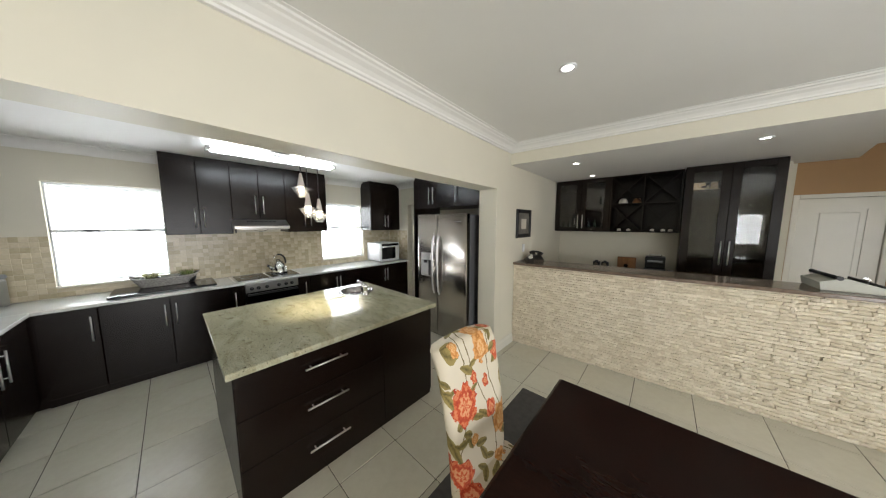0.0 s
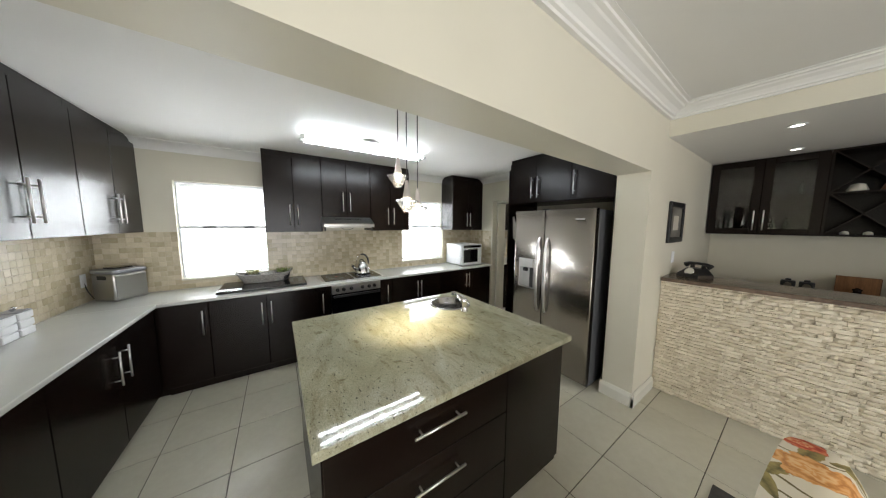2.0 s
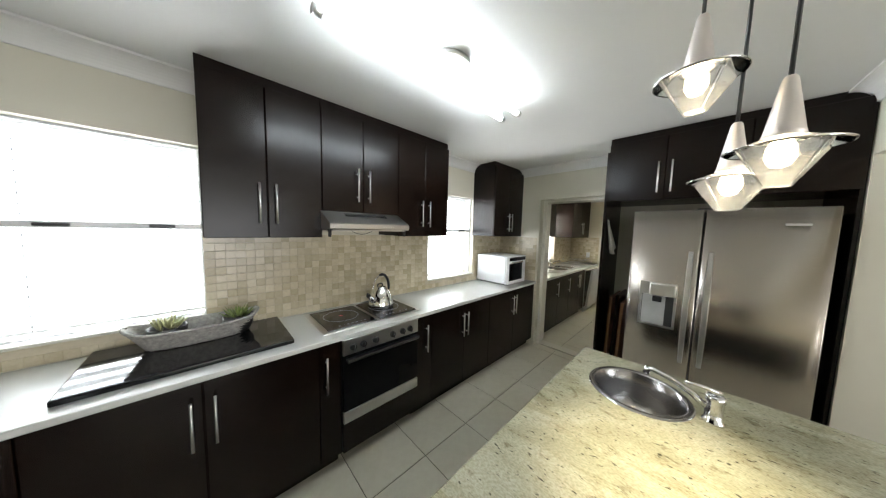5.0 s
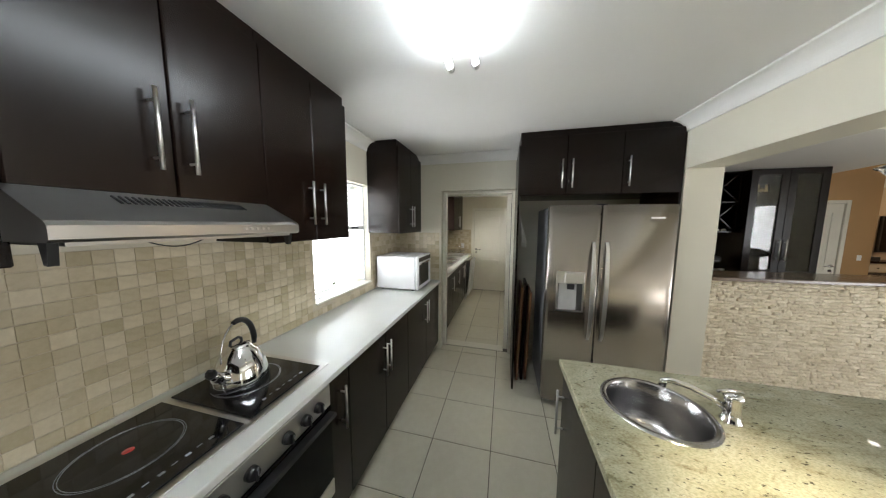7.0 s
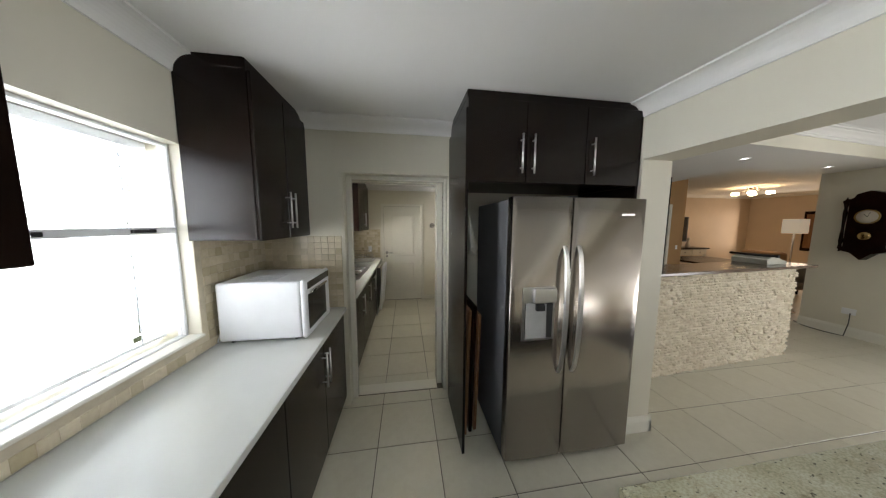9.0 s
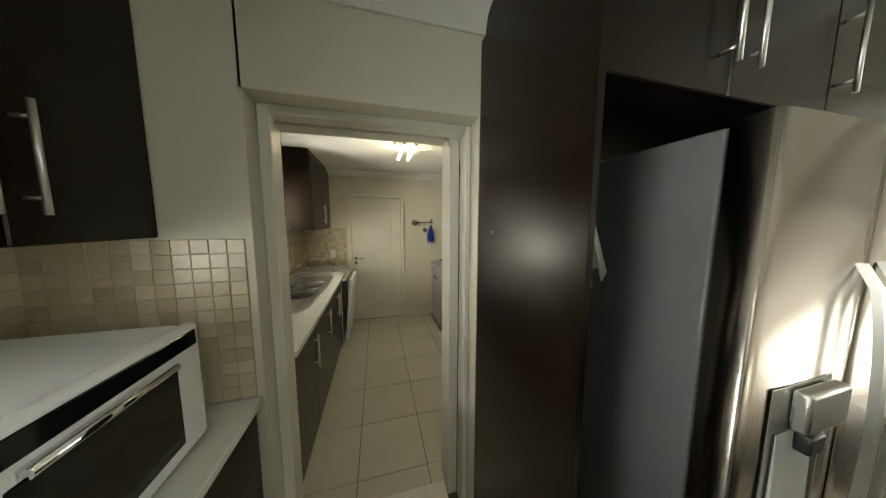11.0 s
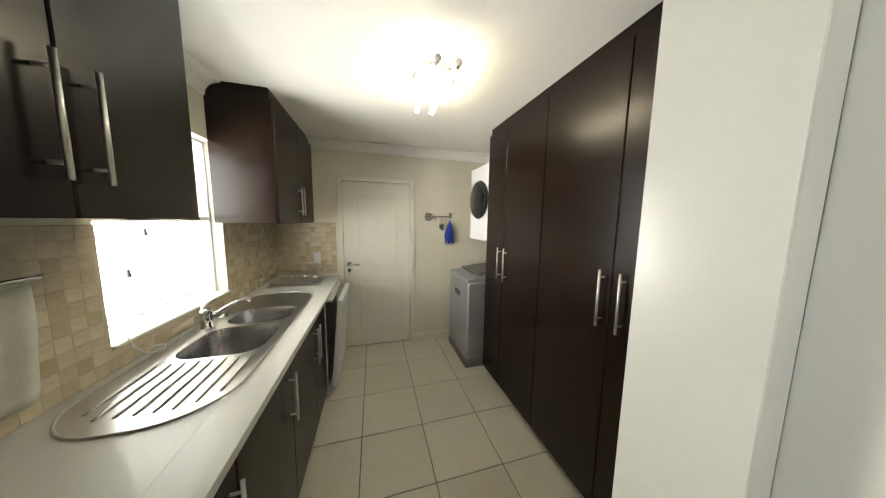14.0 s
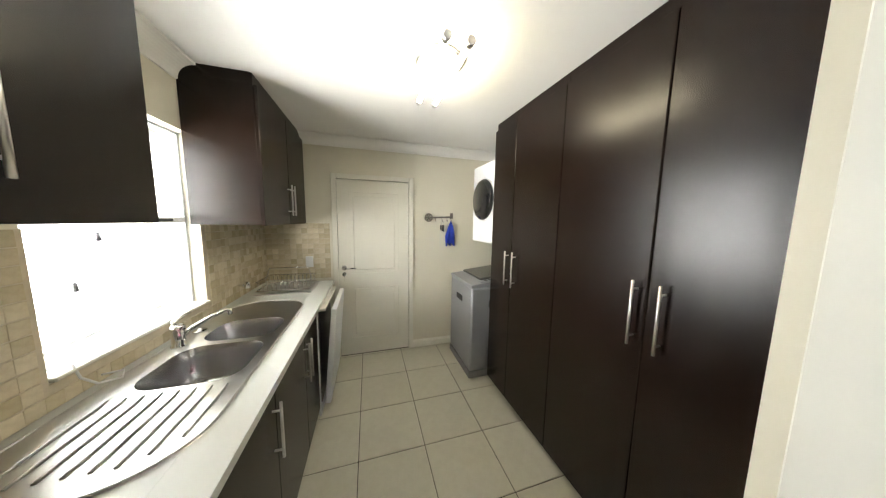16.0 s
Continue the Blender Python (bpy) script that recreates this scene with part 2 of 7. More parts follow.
def floral():
    """Cream upholstery linen with large orange and red blooms, olive leaves and thin stems."""
    m, nt, b = material("floral_upholstery")
    where = coords(nt)

    def calc(kind, a, c=0.0, clamp=False):
        n = nt.nodes.new("ShaderNodeMath")
        n.operation, n.use_clamp = kind, clamp
        for socket, value in ((n.inputs[0], a), (n.inputs[1], c)):
            if isinstance(value, bpy.types.NodeSocket):
                nt.links.new(value, socket)
            else:
                socket.default_value = value
        return n.outputs[0]

    xyz = nt.nodes.new("ShaderNodeSeparateXYZ")
    nt.links.new(where, xyz.inputs[0])
    wob = calc('MULTIPLY', calc('SUBTRACT', noise_of(nt, where, 26, 3), 0.5), 0.022)
    fine = noise_of(nt, where, 90, 3)
    ruffle = noise_of(nt, where, 55, 2)
    u = calc('ADD', xyz.outputs[0], wob)
    v = calc('ADD', calc('SUBTRACT', xyz.outputs[2], xyz.outputs[1]), calc('MULTIPLY', wob, -0.8))

    def local(cu, cv, turn):
        du, dv = calc('SUBTRACT', u, cu), calc('SUBTRACT', v, cv)
        c, s_ = math.cos(turn), math.sin(turn)
        return (calc('ADD', calc('MULTIPLY', du, c), calc('MULTIPLY', dv, s_)), calc('SUBTRACT', calc('MULTIPLY', dv, c), calc('MULTIPLY', du, s_)))

    def lay(tone, mask, colour):
        return mix(nt, 'MIX', mask, tone, colour)

    tone = (0.66, 0.59, 0.46)
    for base_, swing, rate, phase in ((-0.12, 0.05, 9.0, 0.4), (0.13, 0.045, 11.0, 2.0), (0.02, 0.07, 7.0, 4.2)):
        line = calc('ADD', calc('MULTIPLY', calc('SINE', calc('ADD', calc('MULTIPLY', v, rate), phase)), swing), base_)
        off = calc('ABSOLUTE', calc('SUBTRACT', u, line))
        tone = lay(tone, calc('LESS_THAN', off, 0.0028), (0.16, 0.12, 0.045))
    rnd = random.Random(7)
    for k in range(34):
        cu, cv, turn = rnd.uniform(-0.2, 0.2), 0.30 + 0.66 * (k + rnd.random()) / 34, rnd.uniform(0, math.pi)
        ln, wd_ = rnd.uniform(0.026, 0.050), rnd.uniform(0.012, 0.022)
        a, c = local(cu, cv, turn)
        q = calc('ADD', calc('POWER', calc('ABSOLUTE', calc('DIVIDE', a, ln)), 1.4), calc('POWER', calc('DIVIDE', c, wd_), 2.0))
        green = ramp(nt, calc('ADD', calc('MULTIPLY', calc('ABSOLUTE', c), 30.0), calc('MULTIPLY', fine, 0.5)), [(0.2, (0.11, 0.085, 0.025)), (0.55, (0.30, 0.23, 0.075))])
        tone = lay(tone, calc('LESS_THAN', q, 1.0), green)
    blooms = [(0.05, 0.90, 0.046, 5, 1), (-0.10, 0.74, 0.062, 6, 0), (0.14, 0.60, 0.055, 7, 1), (-0.15, 0.49, 0.055, 5, 0), (0.17, 0.86, 0.032, 5, 0), (-0.02, 0.81, 0.018, 5, 0),
              (0.055, 0.78, 0.019, 5, 0), (0.07, 0.67, 0.03, 4, 0), (-0.02, 0.40, 0.03, 5, 0), (0.10, 0.42, 0.045, 6, 1), (-0.12, 0.93, 0.02, 5, 1), (-0.06, 0.60, 0.02, 5, 1)]
    for cu, cv, r, petals, kind in blooms:
        a, c = local(cu, cv, r * 20)
        far_ = calc('SQRT', calc('ADD', calc('MULTIPLY', a, a), calc('MULTIPLY', c, c)))
        lobe = calc('COSINE', calc('MULTIPLY', calc('ARCTAN2', c, a), float(petals)))
        q = calc('DIVIDE', far_, calc('MULTIPLY', calc('ADD', calc('MULTIPLY', lobe, 0.10), 0.95), r * 1.2))
        q = calc('ADD', q, calc('MULTIPLY', calc('SUBTRACT', ruffle, 0.5), 0.7))
        fold = calc('SINE', calc('ADD', calc('ADD', calc('MULTIPLY', q, 13.0), calc('MULTIPLY', lobe, 1.6)), calc('MULTIPLY', fine, 5.0)))
        warm = [(0.1, (0.42, 0.16, 0.035)), (0.5, (0.66, 0.30, 0.085)), (0.9, (0.74, 0.46, 0.22))] if kind else [(0.1, (0.38, 0.035, 0.015)), (0.5, (0.60, 0.10, 0.03)), (0.9, (0.72, 0.36, 0.18))]
        shade_ = calc('ADD', calc('MULTIPLY', fold, 0.28), calc('SUBTRACT', 0.85, calc('MULTIPLY', q, 0.55)))
        tone = lay(tone, calc('LESS_THAN', q, 1.0), ramp(nt, shade_, warm))
    nt.links.new(tone, b.inputs["Base Color"])
    b.inputs["Roughness"].default_value = 0.85
    bump(nt, b, noise_of(nt, where, 500, 2), 0.3, 0.001)
    return m


GRANITE = granite()
FLORAL = floral()

# ---- mesh helpers ----
ORIGIN = {}


class Mesh:
    """Collects vertices and faces in world places; obj() makes one mesh object of them."""

    def __init__(self):
        self.v, self.f, self.s = [], [], []

    def add(self, verts, faces, smooth=False, m=None):
        n = len(self.v)
        self.v += [tuple(m @ Vector(p)) if m else tuple(p) for p in verts]
        self.f += [tuple(n + i for i in f) for f in faces]
        self.s += [smooth] * len(faces)
        return self

    def box(self, x0, x1, y0, y1, z0, z1, b=0.0, m=None, soft=False):
        x0, x1, y0, y1, z0, z1 = min(x0, x1), max(x0, x1), min(y0, y1), max(y0, y1), min(z0, z1), max(z0, z1)
        b = min(b, (x1 - x0) * 0.45, (y1 - y0) * 0.45, (z1 - z0) * 0.45)
        if b <= 0:
            vs = [(x, y, z) for z in (z0, z1) for y in (y0, y1) for x in (x0, x1)]
            return self.add(vs, [(0, 2, 3, 1), (4, 5, 7, 6), (0, 1, 5, 4), (2, 6, 7, 3), (0, 4, 6, 2), (1, 3, 7, 5)], False, m)
        bm = bmesh.new()
        bmesh.ops.create_cube(bm, size=1)
        for v in bm.verts:
            v.co = ((x0 + x1) / 2 + v.co.x * (x1 - x0), (y0 + y1) / 2 + v.co.y * (y1 - y0), (z0 + z1) / 2 + v.co.z * (z1 - z0))
        bmesh.ops.bevel(bm, geom=bm.edges[:], offset=b, segments=2 if b > 0.004 else 1, profile=0.5, affect='EDGES')
        n = len(self.s)
        flat = [max(abs(c) for c in f.normal) > 0.999 for f in bm.faces]
        self.take(bm, m, b > 0.004)
        if not soft:
            self.s[n:] = [s and not q for s, q in zip(self.s[n:], flat)]
        return self

    def take(self, bm, m=None, smooth=False):
        bm.verts.index_update()
        self.add([v.co.copy() for v in bm.verts], [[v.index for v in f.verts] for f in bm.faces], smooth, m)
        bm.free()
        return self

    def prism(self, ring, axis, a, b, smooth=False, m=None):
        """A closed outline of (u, v) pushed along an axis from a to b."""
        def at(u, v, w):
            return {"x": (w, u, v), "y": (u, w, v), "z": (u, v, w)}[axis]
        n = len(ring)
        vs = [at(u, v, a) for u, v in ring] + [at(u, v, b) for u, v in ring]
        fs = [(i, (i + 1) % n, n + (i + 1) % n, n + i) for i in range(n)]
        self.add(vs, fs, smooth, m)
        return self.add(vs, [tuple(range(n))[::-1], tuple(range(n, 2 * n))], False, m)

    def tube(self, points, r, seg=10, caps=True, m=None):
        """A round rod through the points; r is one radius or one for each point."""
        ps = [Vector(p) for p in points]
        rs = r if isinstance(r, (list, tuple)) else [r] * len(ps)
        vs, fs = [], []
        side = None
        for i, p in enumerate(ps):
            d = (ps[min(i + 1, len(ps) - 1)] - ps[max(i - 1, 0)]).normalized()
            if side is None:
                side = d.cross(Vector((0, 0, 1)) if abs(d.z) < 0.9 else Vector((1, 0, 0))).normalized()
            side = (side - d * side.dot(d)).normalized()
            up = d.cross(side)
            vs += [p + (side * math.cos(k * math.tau / seg) + up * math.sin(k * math.tau / seg)) * rs[i] for k in range(seg)]
        for i in range(len(ps) - 1):
            fs += [(i * seg + k, i * seg + (k + 1) % seg, (i + 1) * seg + (k + 1) % seg, (i + 1) * seg + k) for k in range(seg)]
        self.add(vs, fs, True, m)
        if caps:
            n = len(vs) - seg
            self.add(vs, [tuple(range(seg))[::-1], tuple(range(n, n + seg))], False, m)
        return self

    def lathe(self, profile, center, seg=24, m=None, sx=1.0, sy=1.0):
        """Profile of (radius, height) turned about the upright through center."""
        cx, cy, cz = center
        vs, fs = [], []
        for r, z in profile:
            vs += [(cx + sx * r * math.cos(k * math.tau / seg), cy + sy * r * math.sin(k * math.tau / seg), cz + z) for k in range(seg)]
        for i in range(len(profile) - 1):
            fs += [(i * seg + k, i * seg + (k + 1) % seg, (i + 1) * seg + (k + 1) % seg, (i + 1) * seg + k) for k in range(seg)]
        return self.add(vs, fs, True, m)

    def obj(self, name, mat, parent=None, label="", **tags):
        me = bpy.data.meshes.new(name)
        o = ORIGIN.get(parent.name, Vector()) if parent else Vector()
        me.from_pydata([tuple(Vector(p) - o) for p in self.v], [], self.f)
        me.polygons.foreach_set("use_smooth", self.s)
        me.materials.append(mat)
        me.update()
        bm = bmesh.new()
        bm.from_mesh(me)
        if len(bm.faces) < 4000:
            bmesh.ops.remove_doubles(bm, verts=bm.verts, dist=1e-5)
        bmesh.ops.recalc_face_normals(bm, faces=bm.faces)
        bm.to_mesh(me)
        bm.free()
        ob = new(name, me)
        if parent:
            ob.parent = parent
            ORIGIN[ob.name] = o
        return tagged(ob, label, **tags)


def thing(name, at, label, category, group="", kind=""):
    ob = new(name)
    ob.empty_display_size = 0.1
    ob.location = at
    ORIGIN[ob.name] = Vector(at)
    return tagged(ob, label, category, group, kind)


def structure(name, mesh, mat, label, category):
    return mesh.obj(name, mat, None, label, category=category, kind="structure")

# ---- the large structure ----
KW, KE, UW, UE = -4.73, -0.17, 0.085, 2.82      # kitchen west and east faces, scullery west and east faces
YIN, YOUT = -2.71, -2.95                       # faces of the wall between kitchen and dining room
CZ, CU, DZ, SZ, LZ = 2.42, 2.345, 2.585, 2.37, 2.50        # ceilings: kitchen, scullery, dining, bar, lounge
WIN1, WIN2, WIN3 = (-4.17, -3.405, 0.995, 2.04), (-1.61, -0.82, 0.99, 1.99), (1.07, 1.87, 0.99, 1.99)

w = Mesh()
xs = KW - 0.25
for x0, x1, z0, z1 in (WIN1, WIN2, WIN3):
    w.box(xs, x0, 0, 0.26, 0, 2.7).box(x0, x1, 0, 0.26, 0, z0).box(x0, x1, 0, 0.26, z1, 2.7)
    xs = x1
w.box(xs, UE + 0.25, 0, 0.26, 0, 2.7)
structure("wall_north", w, CREAM, "cream plastered outside wall with three windows", "wall")

w = Mesh()
w.box(KE, UW, -0.607, 0, 0, CZ + 0.1).box(UW, 0.14, -0.600, 0, 0, CZ - 0.055).box(KE, UW, -2.71, -1.47, 0, CZ + 0.1).box(KE, 0.14, -1.47, -0.600, 2.006, CZ + 0.1).box(UW, 0.20, -2.71, -1.483, 0, CZ - 0.09)
structure("wall_scullery", w, CREAM, "cream plastered wall with the scullery doorway", "wall")

w = Mesh().box(UE, UE + 0.25, -2.9, -1.41, 0, 2.7).box(UE, UE + 0.25, -0.65, 0, 0, 2.7).box(UE, UE + 0.25, -1.41, -0.65, 1.94, 2.7)
structure("wall_east", w, CREAM, "cream painted end wall of the scullery", "wall")

w = Mesh().box(-0.774, 1.65, YOUT, YIN, 0, 2.7).box(KW, -4.45, -3.05, -2.83, 0, 2.7).prism([(-0.774, -2.707), (-0.774, -2.95), (-4.45, -3.045), (-4.45, -2.825)], "z", 2.042, 2.7)
w.box(1.65, UE + 0.25, YOUT + 0.1, YIN, 0, 2.7)
structure("wall_dining", w, CREAM, "cream wall and beam open between kitchen and dining room", "wall")

w = Mesh().box(1.65, 1.9, -5.52, YOUT, 0, 2.7)
structure("wall_bar_back", w, CREAM, "cream wall behind the bar cabinets", "wall")
w = Mesh().box(1.85, 1.99, -6.58, -6.28, 0, 2.7).box(1.85, 1.99, -5.60, -5.52, 0, 2.7).box(1.85, 1.99, -6.28, -5.60, 1.985, 2.7)
structure("wall_bar_return", Mesh().box(1.845, 1.868, -5.595, -5.41, 0, 2.369), CREAM, "cream strip of wall beside the display cupboard", "wall")
structure("wall_caramel", w, BROWN, "caramel brown wall over a white panelled door", "wall")
w = Mesh().box(1.99, 4.5, -5.62, -5.52, 0, 2.7).box(4.15, 4.4, -12.3, -5.62, 0, 2.7)
structure("wall_lounge_east", w, PEACH, "peach beige lounge wall behind the television", "wall")
w = Mesh().box(0.3, 4.4, -12.4, -12.1, 0, 2.7).box(0.38, 0.655, -12.1, -7.65, 0, 2.7)
structure("wall_lounge_south", w, PEACH, "warm peach lounge wall", "wall")

w = Mesh().box(-4.55, 0.655, -7.65, -7.4, 2.15, 2.7).box(-1.85, 0.655, -7.65, -7.4, 0, 2.15).box(-6.75, -4.55, -7.65, -7.4, 0, 2.7)
structure("wall_clock", w, CREAM, "cream wall carrying the wall clock", "wall")
w = Mesh().box(-6.95, -6.7, -6.05, YOUT, 0, 2.7).box(-6.95, -6.7, -7.65, -6.75, 0, 2.7).box(-6.95, -6.7, -6.75, -6.05, 1.95, 2.7).box(-6.95, -6.7, -6.75, -6.05, 0, 0.95)
structure("wall_patio", w, CREAM, "cream dining room wall with a small window", "wall")
w = Mesh().box(KW - 0.25, KW, -2.95, 0, 0, 2.7).box(-6.75, KW, -3.1, -2.71, 0, 2.7)
structure("wall_west", w, CREAM, "cream painted plaster wall behind the toaster counter", "wall")

# ceilings
structure("ceiling", Mesh().box(KW, KE, -2.92, 0, CZ, CZ + 0.1), WHITE, "smooth white kitchen ceiling", "ceiling")
structure("ceiling_scullery", Mesh().box(UW, UE, -2.71, 0, CU, CU + 0.1), WHITE, "smooth white scullery ceiling", "ceiling")
structure("ceiling_dining", Mesh().box(-6.75, 0.3, -7.45, YOUT, DZ, DZ + 0.1), WHITE, "smooth white dining room ceiling", "ceiling")


def soffit_x(y):
    return -0.43 + (-2.95 - y) * 0.085


ring = [(soffit_x(-2.95), -2.95), (1.66, -2.95), (1.86, -6.0), (0.6, -5.75), (0.78, -7.41), (soffit_x(-7.41), -7.41)]
structure("ceiling_bar", Mesh().prism(ring, "z", SZ, DZ + 0.05), WHITE, "lowered white ceiling over the bar", "ceiling")
w = Mesh().prism([(soffit_x(-2.95) - 0.004, -2.951), (soffit_x(-2.95) - 0.001, -2.951), (soffit_x(-7.4) - 0.001, -7.4), (soffit_x(-7.4) - 0.004, -7.4)], "z", SZ - 0.001, DZ - 0.004)
structure("fascia_bar", w, CREAM, "cream fascia of the lowered bar ceiling", "fascia")
structure("ceiling_lounge", Mesh().box(0.3, 4.4, -12.3, -5.52, LZ, LZ + 0.1), WHITE, "lounge ceiling lit warm by the lamp", "ceiling")


def cornice(points, z, size, profile="cove", tall=1.0, name="cornice", label="white cove cornice along the ceiling", inside=1):
    """A moulding along a run of (x, y) corners, its inner side to the left of the run (inside=1)."""
    s = size
    if profile == "cove":
        sec = [(0, 0), (0, -s)] + [(s * (0.12 + 0.88 * (1 - math.cos(a))), -s * (1 - 0.88 * math.sin(a)) + 0.0) for a in [i * math.pi / 16 for i in range(9)]] + [(s, 0)]
    else:
        sec = [(0, 0), (0, -s), (0.16 * s, -s), (0.2 * s, -0.86 * s), (0.3 * s, -0.82 * s), (0.34 * s, -0.66 * s), (0.5 * s, -0.46 * s), (0.72 * s, -0.32 * s), (0.78 * s, -0.22 * s), (0.92 * s, -0.18 * s), (0.96 * s, -0.06 * s), (1.1 * s, -0.05 * s), (1.1 * s, 0)]
    vs, n = [], len(sec)
    pts = [Vector((*p, 0)) for p in points]
    for i, p in enumerate(pts):
        a = (p - pts[i - 1]).normalized() if i else (pts[1] - p).normalized()
        c = (pts[i + 1] - p).normalized() if i < len(pts) - 1 else a
        na, nc = Vector((-a.y, a.x, 0)) * inside, Vector((-c.y, c.x, 0)) * inside
        miter = (na + nc) / max(0.3, 1 + na.dot(nc))
        vs += [(p.x + miter.x * u, p.y + miter.y * u, z + v * tall) for u, v in sec]
    fs = [(i * n + k, i * n + (k + 1) % n, (i + 1) * n + (k + 1) % n, (i + 1) * n + k) for i in range(len(pts) - 1) for k in range(n)]
    m = Mesh().add(vs, fs)
    m.add(vs, [tuple(range(n)), tuple(range(len(vs) - n, len(vs)))])
    return structure(name, m, WHITE, label, "cornice")


cornice([(KW, -2.83), (-0.774, -2.708), (KE, -2.71), (KE, 0), (KW, 0), (KW, -2.83)], CZ - 0.002, 0.095)
cornice([(UW, -2.71), (UE, -2.71), (UE, 0), (UW, 0), (UW, -2.71)], CU - 0.002, 0.095)
cornice([(-6.7, -3.1), (-0.774, YOUT), (soffit_x(-2.95), YOUT), (soffit_x(-7.4), -7.4), (-6.7, -7.4), (-6.7, -3.1)], DZ - 0.002, 0.14, "crown", 0.56, label="white stepped crown moulding", inside=-1)
cornice([(0.655, -12.1), (4.15, -12.1), (4.15, -5.62), (1.99, -5.62)], LZ - 0.002, 0.09, label="white cove cornice in the lounge")


def skirting(points, inside, label="white moulded skirting board", h=0.125, d=0.018):
    m = Mesh()
    for (xa, ya), (xb, yb) in zip(points, points[1:]):
        a, b_ = Vector((xa, ya, 0)), Vector((xb, yb, 0))
        along = (b_ - a).normalized()
        n = Vector((-along.y, along.x, 0)) * inside
        sec = [(0, 0), (d, 0), (d, h * 0.72), (d * 0.7, h * 0.86), (d * 0.35, h), (0, h)]
        a, b_ = a - along * (d if inside < 0 else 0), b_ + along * (d if inside < 0 else 0)
        vs = [a + n * u + Vector((0, 0, v)) for u, v in sec] + [b_ + n * u + Vector((0, 0, v)) for u, v in sec]
        k = len(sec)
        m.add(vs, [(i, (i + 1) % k, k + (i + 1) % k, k + i) for i in range(k)] + [tuple(range(k)), tuple(range(k, 2 * k))])
    return structure("baseboard", m, GLOSSWHITE, label, "skirting board")


skirting([(-0.774, YIN - 0.002), (-0.774, YOUT), (-0.31, YOUT)], -1)
skirting([(0.637, -7.4), (-1.85, -7.4)], -1, "cream painted skirting board", 0.14)
skirting([(UE, -2.1), (UE, -1.46)], 1, "tiled skirting at the end wall", 0.085)

# floor slab with grout; the tiles lie on it
floor = structure("floor", Mesh().box(-7.0, 4.5, -12.4, 0.26, -0.2, -0.004), GROUT, "cream ceramic tiled floor with dark grout", "floor")
structure("ground", Mesh().box(-400, 400, -400, 400, -0.5, -0.25), plain("dry_lawn", (0.09, 0.11, 0.035), 0.95, vary=0.4, scale=2, grain=60, relief=0.6), "lawn around the house", "ground")
# unseen slab added above the ceilings, keeps sun and sky out of the rooms
structure("roof", Mesh().box(-7.3, 4.8, -12.7, 0.5, 2.9, 3.0), WHITE, "unseen flat slab added over the house to block sky light", "roof")

for name, (x0, x1, z0, z1) in (("backdrop", WIN1), ("backdrop", WIN2), ("backdrop", WIN3)):
    m = Mesh().box(x0 - 0.9, x1 + (3.6 if x0 > 0 else 0.9), 1.20, 1.22, -0.2, 2.85)
    structure(name, m, GARDENGLOW, "blown-out daylight outside the window", "backdrop")

# ---- cabinets ----
FACE_N = Matrix(((1, 0, 0, 0), (0, -1, 0, 0), (0, 0, 1, 0), (0, 0, 0, 1)))             # on the north wall, looking south
FACE_W = Matrix(((0, 1, 0, KW), (1, 0, 0, 0), (0, 0, 1, 0), (0, 0, 0, 1)))             # on the west wall, looking east
FACE_E = Matrix(((0, -1, 0, KE), (1, 0, 0, 0), (0, 0, 1, 0), (0, 0, 0, 1)))            # on the scullery wall, looking west
FACE_S = Matrix(((1, 0, 0, 0), (0, 1, 0, -2.65), (0, 0, 1, 0), (0, 0, 0, 1)))          # on the scullery's south wall
FACE_B = Matrix(((0, -1, 0, 1.65), (1, 0, 0, 0), (0, 0, 1, 0), (0, 0, 0, 1)))          # on the wall behind the bar


def bar_handle(parent, m, u, v, z0, z1, flat=False):
    """A round bar on two posts; flat lays it along the width between z0 and z1 read as u."""
    h = Mesh()
    if flat:
        h.tube([(z0, v + 0.032, u), (z1, v + 0.032, u)], 0.006, 10, True, m)
        for p in (z0 + 0.035, z1 - 0.035):
            h.tube([(p, v - 0.001, u), (p, v + 0.03, u)], 0.0045, 8, True, m)
    else:
        h.tube([(u, v + 0.032, z0), (u, v + 0.032, z1)], 0.006, 10, True, m)
        for p in (z0 + 0.035, z1 - 0.035):
            h.tube([(u, v - 0.001, p), (u, v + 0.03, p)], 0.0045, 8, True, m)
    return h.obj("handle", DARKSTEEL, parent, "satin steel bar handle")


